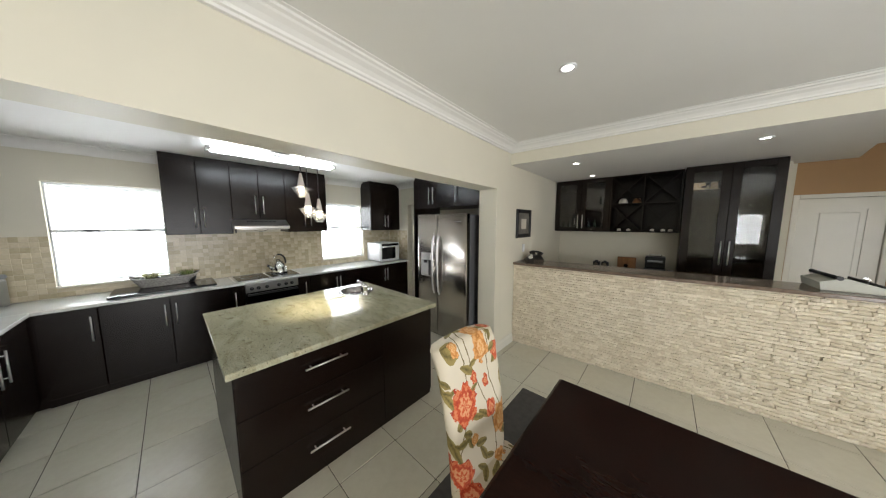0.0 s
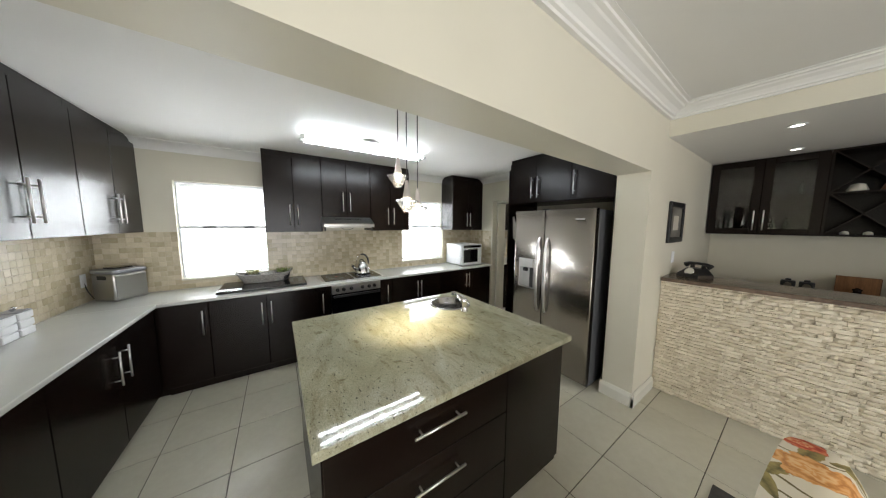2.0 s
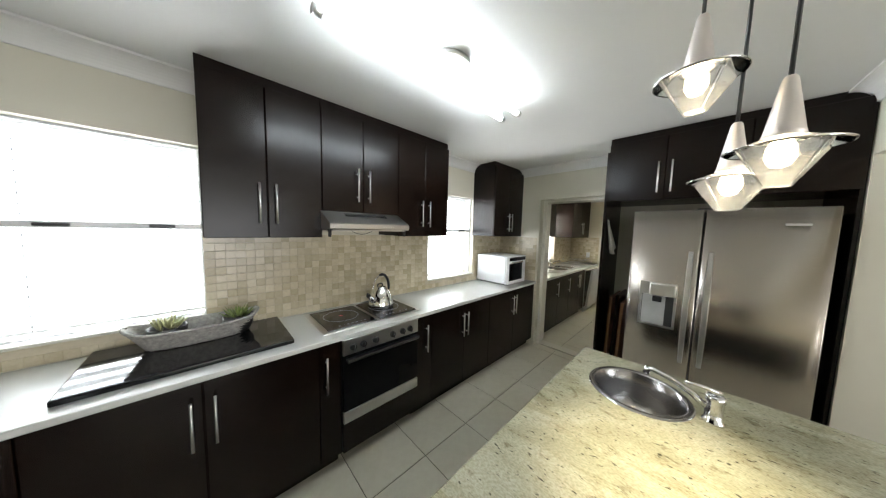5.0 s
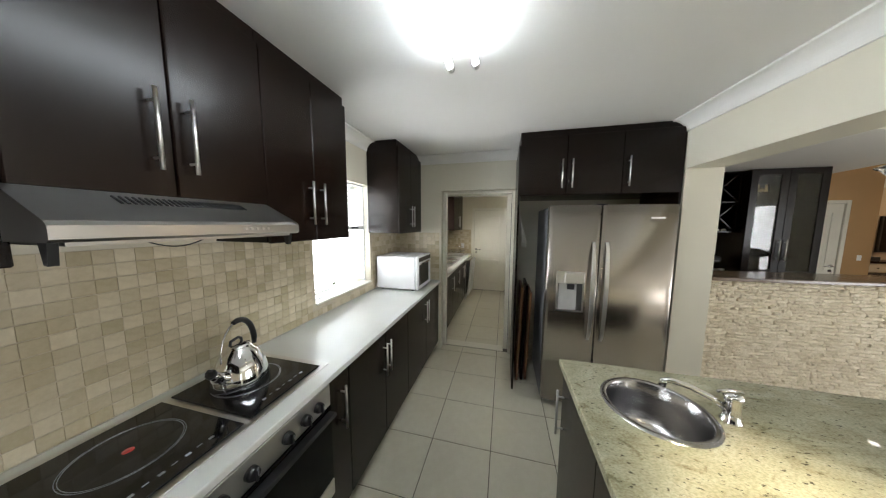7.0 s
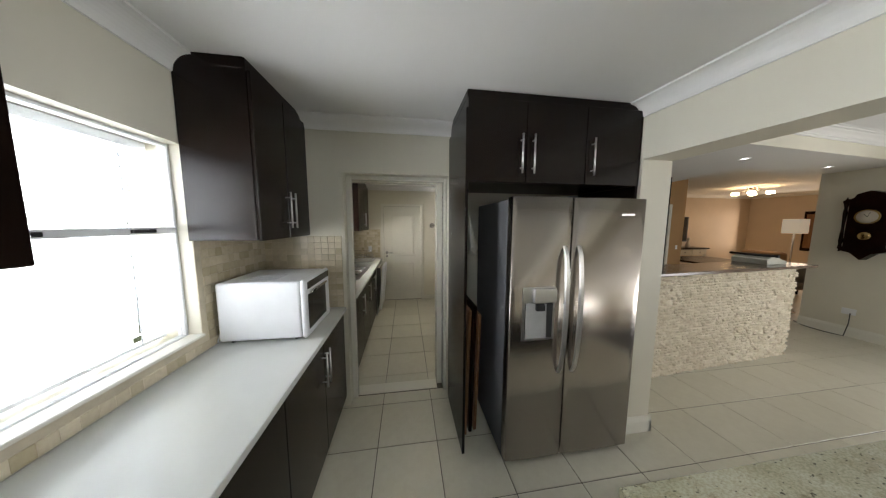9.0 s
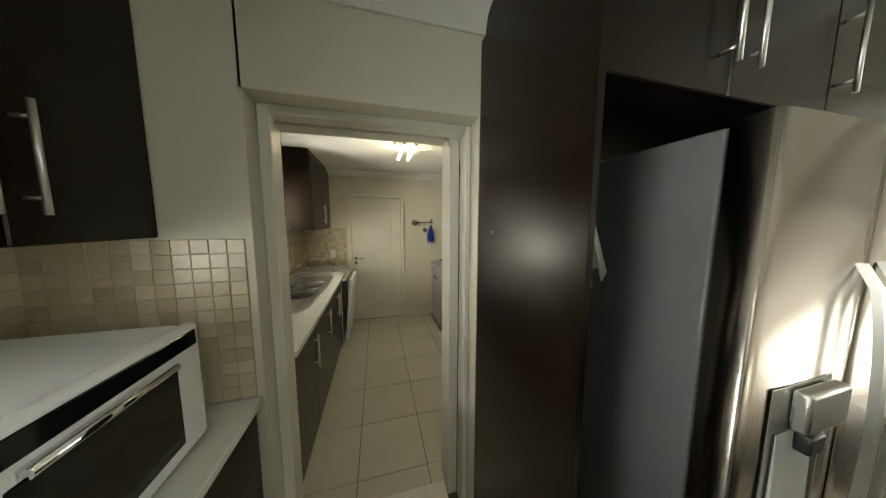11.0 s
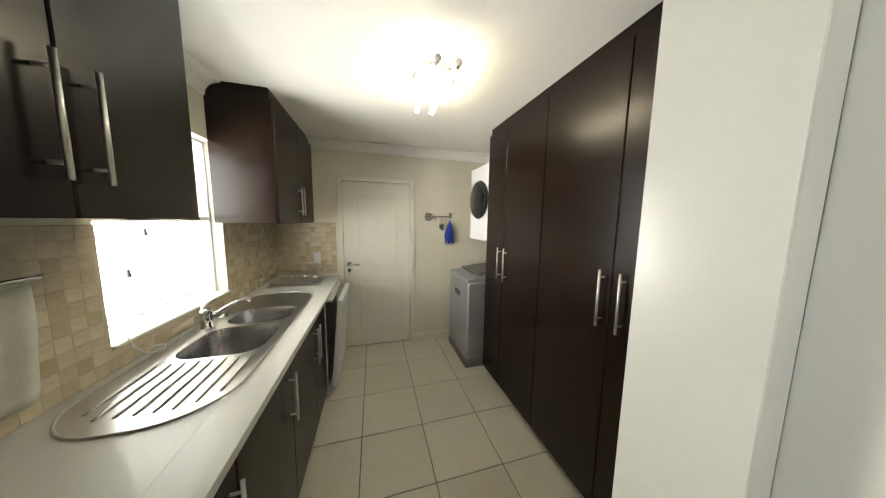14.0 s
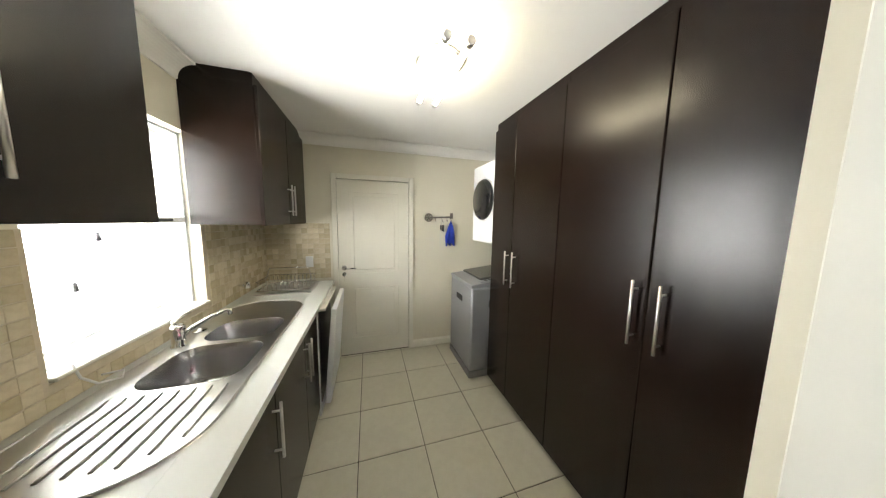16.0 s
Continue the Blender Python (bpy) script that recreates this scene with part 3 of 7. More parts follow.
def cabinet(name, m, u0, u1, d, z0, z1, doors, label, category="cabinet", group="", kick=0.0, filler=0.0, crown=0.0, low=0.0):
    """A cupboard of veneered board: body, doors (ua, ub, handle u, handle z0, z1), kick board and top filler."""
    base = m @ Vector(((u0 + u1) / 2, d / 2, z0))
    c = thing(name, base, label, category, group)
    Mesh().box(u0 + 0.001, u1 - 0.001, 0.003, d - 0.02, z0 + kick, z1 - low, 0.0015, m).obj("body", ESPRESSO, c)
    if kick:
        Mesh().box(u0 + 0.001, u1 - 0.001, 0.05, d - 0.07, z0, z0 + kick - 0.002, 0, m).obj("kick_board", ESPRESSO, c)
    top = z1 - filler
    if filler:
        Mesh().box(u0, u1, 0.003 + crown, d - 0.03 - 0.0, top + 0.003, z1 + 0.0015, 0.001, m).obj("filler_strip", ESPRESSO, c)
    for ua, ub, hu, h0, h1 in doors:
        dz = z0 + kick + (0.004 if kick else -0.004)
        dr = Mesh().box(ua + 0.0018, ub - 0.0018, d - 0.018, d, dz, top - 0.003, 0.0035, m).obj("door", ESPRESSO, c)
        if hu is not None:
            bar_handle(dr, m, hu, d, h0, h1)
    return c


BASE = "espresso veneer base cupboard with steel bar handles"
UPPER = "espresso veneer wall cupboard with steel bar handles"
G1, G2 = "kitchen base cupboards", "kitchen wall cupboards"
for u0, u1, doors in [
        (-4.20, -3.88, [(-4.18, -3.88, -3.92, 0.56, 0.79)]),
        (-3.88, -2.93, [(-3.88, -3.43, -3.47, 0.56, 0.79), (-3.43, -2.93, -3.39, 0.56, 0.79)]),
        (-2.93, -2.80, [(-2.93, -2.80, -2.895, 0.56, 0.79)]),
        (-2.20, -2.03, [(-2.20, -2.03, -2.10, 0.56, 0.79)]),
        (-2.03, -1.20, [(-2.03, -1.615, -1.645, 0.56, 0.79), (-1.615, -1.20, -1.585, 0.56, 0.79)]),
        (-1.20, -0.172, [(-1.20, -0.69, -0.735, 0.57, 0.80), (-0.69, -0.172, -0.675, 0.57, 0.80)])]:
    cabinet("base_cabinet", FACE_N, u0, u1, 0.575, 0, 0.868, doors, BASE, group=G1, kick=0.09)
cabinet("corner_cabinet", FACE_N, KW + 0.002, -4.202, 0.555, 0, 0.868, [], "espresso veneer corner cupboard under the counter", kick=0.09)
for u0, u1, doors in [
        (-1.80, -0.578, [(-1.80, -1.20, -1.265, 0.54, 0.77), (-1.20, -0.60, -1.145, 0.54, 0.77)]),
        (-2.69, -1.80, [(-2.69, -2.25, -2.30, 0.54, 0.77), (-2.25, -1.80, -2.20, 0.54, 0.77)])]:
    cabinet("base_cabinet", FACE_W, u0, u1, 0.51, 0, 0.868, doors, BASE, group=G1, kick=0.09)

for u0, u1, z0, doors in [
        (-3.405, -2.825, 1.512, [(-3.405, -3.125, -3.165, 1.59, 1.82), (-3.125, -2.825, -3.085, 1.59, 1.82)]),
        (-2.825, -2.225, 1.69, [(-2.825, -2.535, -2.583, 1.765, 2.0), (-2.535, -2.225, -2.495, 1.765, 2.0)]),
        (-2.225, -1.642, 1.517, [(-2.225, -1.94, -1.982, 1.60, 1.83), (-1.94, -1.642, -1.897, 1.60, 1.83)])]:
    cabinet("wall_cabinet", FACE_N, u0, u1, 0.335, z0, CZ - 0.003, doors, UPPER, group=G2, filler=0.055, crown=0.09)
cabinet("wall_cabinet", FACE_N, -0.845, KE - 0.002, 0.345, 1.51, CZ - 0.003,
        [(-0.845, -0.515, -0.55, 1.57, 1.80), (-0.515, KE - 0.002, -0.48, 1.57, 1.80)], "tall espresso veneer wall cupboard above the microwave", group=G2, filler=0.055, crown=0.09)
for u0, u1, s in [(-0.90, -0.002, -0.45), (-1.80, -0.90, -1.345), (-2.69, -1.80, -2.25)]:
    cabinet("wall_cabinet", FACE_W, u0, u1, 0.33, 1.517, CZ - 0.003,
            [(u0, s, s - 0.04, 1.60, 1.84), (s, u1, s + 0.04, 1.60, 1.84)], UPPER, group=G2, filler=0.055, crown=0.09)

cabinet("fridge_cabinet", FACE_E, -2.708, -1.486, 0.59, 1.868, CZ - 0.003,
        [(-1.87, -1.486, -1.83, 1.92, 2.16), (-2.29, -1.87, -1.91, 1.92, 2.16), (-2.708, -2.29, -2.33, 1.92, 2.16)],
        "espresso veneer cupboard bridging over the fridge", filler=0.05)
p = thing("fridge_side_panel", (-0.46, -1.48, 0), "full height espresso panel beside the fridge", "panel")
Mesh().box(-0.765, KE - 0.004, -1.490, -1.472, 0, 2.30, 0.001).obj("board", ESPRESSO, p)
Mesh().tube([(-0.312, -1.472, 1.52), (-0.312, -1.4705, 1.52)], 0.005, 12).obj("screw_cap", SILVER, p, "small grey screw cap")
# dark upright strip filling the slit between fridge and pillar
p = thing("fridge_side_panel", (-0.46, -2.70, 0), "dark upright strip between the fridge and the pillar", "panel")
Mesh().box(-0.755, KE - 0.004, -2.707, -2.69, 0, 1.866, 0.001).obj("board", ESPRESSO, p)

# scullery cupboards
G3 = "scullery cupboards"
for u0, u1, doors in [
        (0.15, 0.62, [(0.15, 0.62, 0.58, 0.56, 0.79)]),
        (0.62, 1.10, [(0.62, 1.10, 1.062, 0.56, 0.80)]),
        (1.10, 1.93, [(1.10, 1.575, 1.545, 0.56, 0.80), (1.575, 1.93, 1.605, 0.56, 0.80)])]:
    cabinet("base_cabinet", FACE_N, u0, u1, 0.598, 0, 0.868, doors, BASE, group=G3, kick=0.09, low=0.18)
cabinet("wall_cabinet", FACE_N, 0.28, 1.04, 0.34, 1.503, CU - 0.003, [(0.28, 0.63, 0.588, 1.58, 1.84), (0.63, 1.04, 0.676, 1.58, 1.84)], UPPER, group=G3, filler=0.06, crown=0.09)
cabinet("wall_cabinet", FACE_N, 1.785, 2.815, 0.37, 1.475, CU - 0.003, [(1.785, 2.30, 2.26, 1.54, 1.78), (2.30, 2.815, 2.34, 1.54, 1.78)], UPPER, group=G3, filler=0.06, crown=0.09)
for u0, u1, doors in [
        (0.24, 1.21, [(0.24, 0.70, 0.738, 1.02, 1.29), (0.70, 1.21, 0.638, 1.02, 1.29)]),
        (1.21, 2.0, [(1.21, 1.68, 1.72, 1.02, 1.29), (1.68, 2.0, 1.62, 1.02, 1.29)])]:
    (a0, a1, h1, z0, z1), (b0, b1, h0, _, _) = doors
    cabinet("pantry_cupboard", FACE_S, u0, u1, 0.62, 0, CU - 0.003,
            [(a0, a1, h0, z0, z1), (b0, b1, h1, z0, z1)], "full height espresso pantry cupboard with two doors", "cupboard", "pantry cupboards", kick=0.06, filler=0.06)

# worktops
wt = thing("kitchen_worktop", (-2.4, -0.3, 0.87), "pale grey laminate worktop running round the kitchen", "countertop")
Mesh().box(KW + 0.002, KE - 0.002, -0.60, -0.002, 0.87, 0.90, 0.005).obj("north_run", LAMINATE, wt)
Mesh().box(KW + 0.002, -4.20, -2.70, -0.602, 0.87, 0.90, 0.005).obj("west_run", LAMINATE, wt)
wt = thing("scullery_worktop", (1.4, -0.3, 0.87), "pale grey laminate worktop around the sink", "countertop")
for a, b_, c, d, e in ((0.146, 2.70, -0.625, -0.49, 0.0006), (0.146, 2.70, -0.12, -0.002, 0), (0.146, 1.08, -0.49, -0.12, 0), (1.77, 2.70, -0.49, -0.12, 0)):
    Mesh().box(a, b_, c, d, 0.87, 0.90, e).obj("worktop_board", LAMINATE, wt)

# ---- island ----
isl = thing("kitchen_island", (-2.5, -2.28, 0), "espresso veneer island with pale green granite top", "island")
Mesh().box(-3.215, -1.79, -2.85, -1.70, 0.0, 0.70, 0.002).box(-3.215, -3.195, -2.85, -1.70, 0.70, 0.862).box(-1.81, -1.79, -2.85, -1.70, 0.70, 0.862).box(-3.195, -1.81, -2.85, -2.83, 0.70, 0.862).box(-3.195, -1.81, -1.72, -1.70, 0.70, 0.862).obj("body", ESPRESSO, isl)
FACE_I = Matrix(((1, 0, 0, 0), (0, -1, 0, -2.85), (0, 0, 1, 0), (0, 0, 0, 1)))
for z0, z1 in ((0.055, 0.315), (0.319, 0.60), (0.604, 0.858)):
    dr = Mesh().box(-3.21, -2.32, 0, 0.018, z0, z1, 0.002, FACE_I).obj("drawer", ESPRESSO, isl)
    bar_handle(dr, FACE_I, z1 - 0.10, 0.018, -2.885, -2.625, True)
Mesh().box(-2.316, -1.795, 0, 0.018, 0.055, 0.858, 0.002, FACE_I).obj("side_panel", ESPRESSO, isl)
FACE_IN = Matrix(((1, 0, 0, 0), (0, 1, 0, -1.70), (0, 0, 1, 0), (0, 0, 0, 1)))
for a, b_, h in ((-3.21, -2.74, -2.78), (-2.74, -2.27, -2.70), (-2.27, -1.795, -1.84)):
    dr = Mesh().box(a + 0.002, b_ - 0.002, 0, 0.018, 0.055, 0.858, 0.002, FACE_IN).obj("door", ESPRESSO, isl)
    bar_handle(dr, FACE_IN, h, 0.018, 0.53, 0.77)


def slab_with_hole(x0, x1, y0, y1, z0, z1, cx, cy, r, n=48):
    """A flat slab with a round hole, its outer edge slightly eased."""
    m = Mesh()
    inner = [(cx + r * math.cos(k * math.tau / n), cy + r * math.sin(k * math.tau / n)) for k in range(n)]
    outer = []
    for k in range(n):
        c, s = math.cos(k * math.tau / n), math.sin(k * math.tau / n)
        t = min(((x1 if c > 0 else x0) - cx) / c if abs(c) > 1e-6 else 9, ((y1 if s > 0 else y0) - cy) / s if abs(s) > 1e-6 else 9)
        outer.append([cx + c * t, cy + s * t])
    for xx, yy in ((x0, y0), (x0, y1), (x1, y0), (x1, y1)):
        k = min(range(n), key=lambda i: (outer[i][0] - xx) ** 2 + (outer[i][1] - yy) ** 2)
        outer[k] = [xx, yy]
    e = 0.004

    def inset(p):
        return (min(max(p[0], x0 + e), x1 - e), min(max(p[1], y0 + e), y1 - e))
    rings = [[(*p, z0) for p in inner], [(*p, z1) for p in inner], [(*inset(p), z1) for p in outer], [(*p, z1 - e) for p in outer], [(*p, z0) for p in outer]]
    vs = [p for ring_ in rings for p in ring_]
    fs = [((a % 5) * n + k, (a % 5) * n + (k + 1) % n, ((a + 1) % 5) * n + (k + 1) % n, ((a + 1) % 5) * n + k) for a in range(5) for k in range(n)]
    return m.add(vs, fs)


top = slab_with_hole(-3.243, -1.763, -2.905, -1.667, 0.866, 0.90, -2.045, -1.955, 0.165).obj("granite_top", GRANITE, isl, "polished pale green granite slab")

sink = thing("round_sink", (-2.045, -1.955, 0.70), "round stainless steel prep sink set into granite", "sink")
Mesh().lathe([(0.002, -0.178), (0.03, -0.18), (0.10, -0.175), (0.135, -0.15), (0.152, -0.08), (0.158, 0.001), (0.163, 0.006), (0.176, 0.006), (0.182, 0.001)], (-2.045, -1.955, 0.90), 48).obj("bowl", BOWLSTEEL, sink)
Mesh().lathe([(0.001, 0.004), (0.025, 0.004), (0.034, 0.001), (0.036, -0.002)], (-2.045, -1.955, 0.724), 24).obj("drain", CHROME, sink)


def mixer_tap(name, at, turn, reach, label):
    t = thing(name, at, label, "tap")
    m = Matrix.Translation(at) @ Matrix.Rotation(turn, 4, 'Z')
    Mesh().lathe([(0.001, 0), (0.031, 0), (0.031, 0.006), (0.025, 0.012), (0.024, 0.075), (0.027, 0.08), (0.027, 0.098), (0.020, 0.106), (0.001, 0.107)], (0, 0, 0), 24, m).obj("body", CHROME, t)
    Mesh().tube([(0.015, 0, 0.045), (0.06, 0, 0.075), (reach * 0.6, 0, 0.10), (reach * 0.92, 0, 0.112), (reach, 0, 0.105), (reach + 0.004, 0, 0.085)], [0.012, 0.011, 0.010, 0.010, 0.012, 0.012], 12, True, m).obj("spout", CHROME, t)
    Mesh().tube([(0, 0, 0.10), (-0.01, 0.01, 0.118), (0.03, 0.03, 0.130), (0.075, 0.06, 0.136)], [0.012, 0.010, 0.007, 0.005], 10, True, m).obj("lever", CHROME, t)
    return t


mixer_tap("island_tap", (-2.06, -2.18, 0.9), radians(82), 0.20, "chrome mixer tap beside the round sink")

# ---- hob, oven, hood ----
hob = thing("hob", (-2.5, -0.29, 0.9), "black ceramic double hob in a steel surround", "hob")
Mesh().box(-2.888, -2.115, -0.525, -0.05, 0.9005, 0.905, 0.002).obj("surround", STEEL, hob, "brushed steel surround")
for a, b_ in ((-2.85, -2.512), (-2.487, -2.15)):
    pl = Mesh().box(a, b_, -0.50, -0.085, 0.9055, 0.911, 0.002).obj("glass_plate", BLACKGLASS, hob)
    c = ((a + b_) / 2, -0.265)
    for r in (0.118, 0.123):
        Mesh().lathe([(r - 0.0008, 0.0), (r - 0.0008, 0.0005), (r + 0.0008, 0.0005), (r + 0.0008, 0.0)], (c[0], c[1], 0.911), 48).obj("zone_ring", SILVER, pl, "printed cooking zone ring")
    bars = Mesh()
    for k in range(7):
        x = c[0] - 0.09 + k * 0.03
        bars.box(x, x + 0.014, -0.462 + 0.006 * (k % 2), -0.452, 0.9112, 0.9115)
    bars.obj("touch_marks", SILVER, pl, "pale printed control marks")
Mesh().lathe([(0.0005, 0.0), (0.013, 0.0), (0.013, -0.0004)], (-2.681, -0.265, 0.9117), 20).obj("hot_spot", plain("red_print", (0.5, 0.03, 0.02), 0.3), hob, "small red hot spot mark")

oven = thing("oven", (-2.5, -0.3, 0.1), "built-in black glass oven with steel control panel", "oven")
Mesh().box(-2.797, -2.203, -0.575, -0.02, 0.09, 0.868, 0.002).obj("body", BLACK, oven)
pan = Mesh().box(-2.797, -2.203, -0.598, -0.576, 0.762, 0.866, 0.003).obj("control_panel", STEEL, oven, "brushed steel control panel")
for k, x in enumerate((-2.735, -2.665, -2.575, -2.44, -2.355, -2.285)):
    Mesh().tube([(x, -0.5985, 0.812), (x, -0.612, 0.812), (x, -0.6205, 0.812)], [0.022, 0.021, 0.018], 20).box(x - 0.0035, x + 0.0035, -0.632, -0.618, 0.793, 0.831, 0.001).obj("knob", BLACK, pan, "black rotary knob")
    Mesh().box(x - 0.0015, x + 0.0015, -0.6335, -0.6325, 0.814, 0.830).obj("pointer", SILVER, pan)
dr = Mesh().box(-2.797, -2.203, -0.600, -0.577, 0.385, 0.757, 0.003).obj("glass_door", OVENGLASS, oven, "black glass oven door")
Mesh().prism([(-0.602, 0.745), (-0.64, 0.748), (-0.645, 0.735), (-0.63, 0.722), (-0.602, 0.735)], "x", -2.78, -2.22).obj("handle", BLACK, dr, "dark oven door handle")
Mesh().box(-2.797, -2.203, -0.603, -0.579, 0.305, 0.382, 0.002).obj("steel_strip", STEEL, oven, "brushed steel strip under the door")
Mesh().box(-2.797, -2.203, -0.590, -0.577, 0.095, 0.302, 0.002).obj("plinth_panel", ESPRESSO, oven)

def fridge_leaf(a, b):
    """A fridge door with a gently bowed front and rounded upright edges."""
    w, n = (b - a) / 2, 14
    front = [(-0.918 + 0.007 * (i / n * 2 - 1) ** 2, a + 0.006 + (2 * w - 0.012) * i / n) for i in range(n + 1)]
    ring = [(-0.845, a), (-0.903, a), (-0.909, a + 0.002)] + front + [(-0.909, b - 0.002), (-0.903, b), (-0.845, b)]
    return Mesh().prism(ring, "z", 0.06, 1.762, True)


hood = thing("cooker_hood", (-2.507, -0.25, 1.555), "slim brushed steel cooker hood under the cupboard", "hood")
sec = [(-0.003, 1.688), (-0.335, 1.688), (-0.495, 1.61), (-0.505, 1.600), (-0.505, 1.572), (-0.495, 1.565), (-0.003, 1.565)]
Mesh().prism(sec, "x", -2.836, -2.236).obj("canopy", STEEL, hood)
sl = Mesh()
for k in range(26):
    x = -2.69 + k * 0.0125
    p0, p1 = Vector((x, -0.365, 1.6745)), Vector((x, -0.405, 1.655))
    sl.tube([p0, p1], 0.0032, 6)
sl.obj("vent_slots", BLACK, hood, "row of dark vent slots")
Mesh().box(-2.81, -2.26, -0.48, -0.06, 1.556, 1.564).obj("filter", STEEL, hood, "steel grease filter")
bt = Mesh()
for k in range(5):
    bt.tube([(-2.46 + 0.02 * k, -0.505, 1.587), (-2.46 + 0.02 * k, -0.510, 1.587)], 0.005, 10)
bt.obj("buttons", DARKSTEEL, hood, "row of small push buttons")
for x in (-2.822, -2.25):
    Mesh().prism([(-0.475, 1.566), (-0.44, 1.566), (-0.452, 1.518), (-0.466, 1.516)], "x", x - 0.007, x + 0.007).obj("clip", BLACK, hood, "black plastic clip")
Mesh().tube([(-2.62 + 0.02 * k, -0.30, 1.556 - 0.028 * math.sin(k * math.pi / 9)) for k in range(10)], 0.0022, 6).obj("cable", BLACK, hood, "thin hanging cable")

# ---- fridge ----
fr = thing("fridge", (-0.5, -2.17, 0), "stainless steel side-by-side fridge with water dispenser", "fridge")
Mesh().box(-0.84, -0.22, -2.62, -1.722, 0.03, 1.75, 0.006).obj("body", plain("grey_fridge_side", (0.10, 0.10, 0.105), 0.45, vary=0.06), fr, "dark grey cabinet sides")
for a, b_, nm in ((-2.108, -1.722, "freezer_door"), (-2.62, -2.114, "fridge_door")):
    d = fridge_leaf(a, b_).obj(nm, FRIDGESTEEL, fr)
    y = a + 0.045 if nm == "freezer_door" else b_ - 0.045
    hd, n = Mesh(), 16
    vs = []
    for k in range(n + 1):
        a = k / n
        out, wd_ = 0.048 * math.sin(a * math.pi) ** 0.45, 0.0165 - 0.004 * (2 * a - 1) ** 2
        z_ = 0.65 + 0.82 * a
        vs += [(-0.912 - out, y - wd_, z_), (-0.924 - out, y - wd_ * 0.7, z_), (-0.924 - out, y + wd_ * 0.7, z_), (-0.912 - out, y + wd_, z_)]
    hd.add(vs, [(4 * k + c, 4 * k + (c + 1) % 4, 4 * k + 4 + (c + 1) % 4, 4 * k + 4 + c) for k in range(n) for c in range(4)] + [(0, 1, 2, 3), (4 * n, 4 * n + 1, 4 * n + 2, 4 * n + 3)])
    hd.obj("handle", DARKSTEEL, d, "long flat bowed steel handle")
    if nm == "freezer_door":
        Mesh().box(-0.921, -0.9185, -2.015, -1.80, 0.88, 1.22, 0.001).obj("dispenser_frame", DARKSTEEL, d, "dispenser surround")
        Mesh().box(-0.923, -0.9215, -2.0, -1.815, 0.895, 1.12, 0.0005).obj("dispenser_recess", plain("grey_niche_plastic", (0.05, 0.05, 0.05), 0.35), d, "dark dispenser niche")
        Mesh().box(-0.95, -0.922, -2.01, -1.86, 1.125, 1.215, 0.008).obj("dispenser_panel", DARKSTEEL, d, "grey control display")
        Mesh().prism([(-0.924, 0.90), (-0.932, 0.90), (-0.926, 1.12), (-0.924, 1.12)], "y", -1.955, -1.82).obj("dispenser_tray", plain("pale_grey_plastic", (0.42, 0.42, 0.41), 0.3), d, "sloped steel splash plate")
        Mesh().box(-0.95, -0.9235, -1.935, -1.88, 1.075, 1.118, 0.006).obj("spigot", BLACK, d, "black dispenser spigot")
    else:
        Mesh().box(-0.9205, -0.9183, -2.53, -2.44, 1.655, 1.668).obj("badge", DARKSTEEL, d, "small metal badge")
Mesh().box(-0.83, -0.80, -2.60, -1.74, 0.0, 0.028).obj("foot_rail", BLACK, fr, "black rail with feet")
Mesh().box(-0.905, -0.845, -2.15, -2.07, 1.763, 1.772, 0.002).obj("hinge_cover", BLACK, fr)

tr = thing("wooden_tray", (-0.55, -1.60, 0), "wooden trays standing upright beside the fridge", "tray")
for k, (x0, y0, h) in enumerate(((-0.62, -1.53, 0.98), (-0.60, -1.575, 1.0), (-0.585, -1.615, 0.93))):
    mm = Matrix.Translation((x0, y0, 0)) @ Matrix.Rotation(radians(1.5), 4, 'X')
    Mesh().box(0, 0.38, -0.012, 0.012, 0.002, h, 0.004, mm).obj("board", (OAK, TABLEWOOD, OAK)[k], tr, "varnished wooden board")
cl = thing("dish_cloth", (-0.42, -1.52, 1.40), "white dish cloth hanging on the panel", "cloth")
m = Mesh()
n = 14
for k in range(n):
    a = k / (n - 1)
    m.add([(-0.74 + 0.10 * a, -1.525 - 0.022 * (1 + math.sin(a * 17)), 1.42 + 0.03 * math.sin(a * 9)), (-0.70 + 0.03 * a, -1.4925 - 0.004 * (1 + math.sin(a * 15)), 1.71)], [])
m.f = [(2 * k, 2 * k + 2, 2 * k + 3, 2 * k + 1) for k in range(n - 1)]
m.s = [True] * (n - 1)
o = m.obj("fabric", plain("white_cotton", (0.6, 0.58, 0.52), 0.9, vary=0.1, relief=0.5), cl)
o.modifiers.new("thick", 'SOLIDIFY').thickness = 0.004

# ---- windows ----


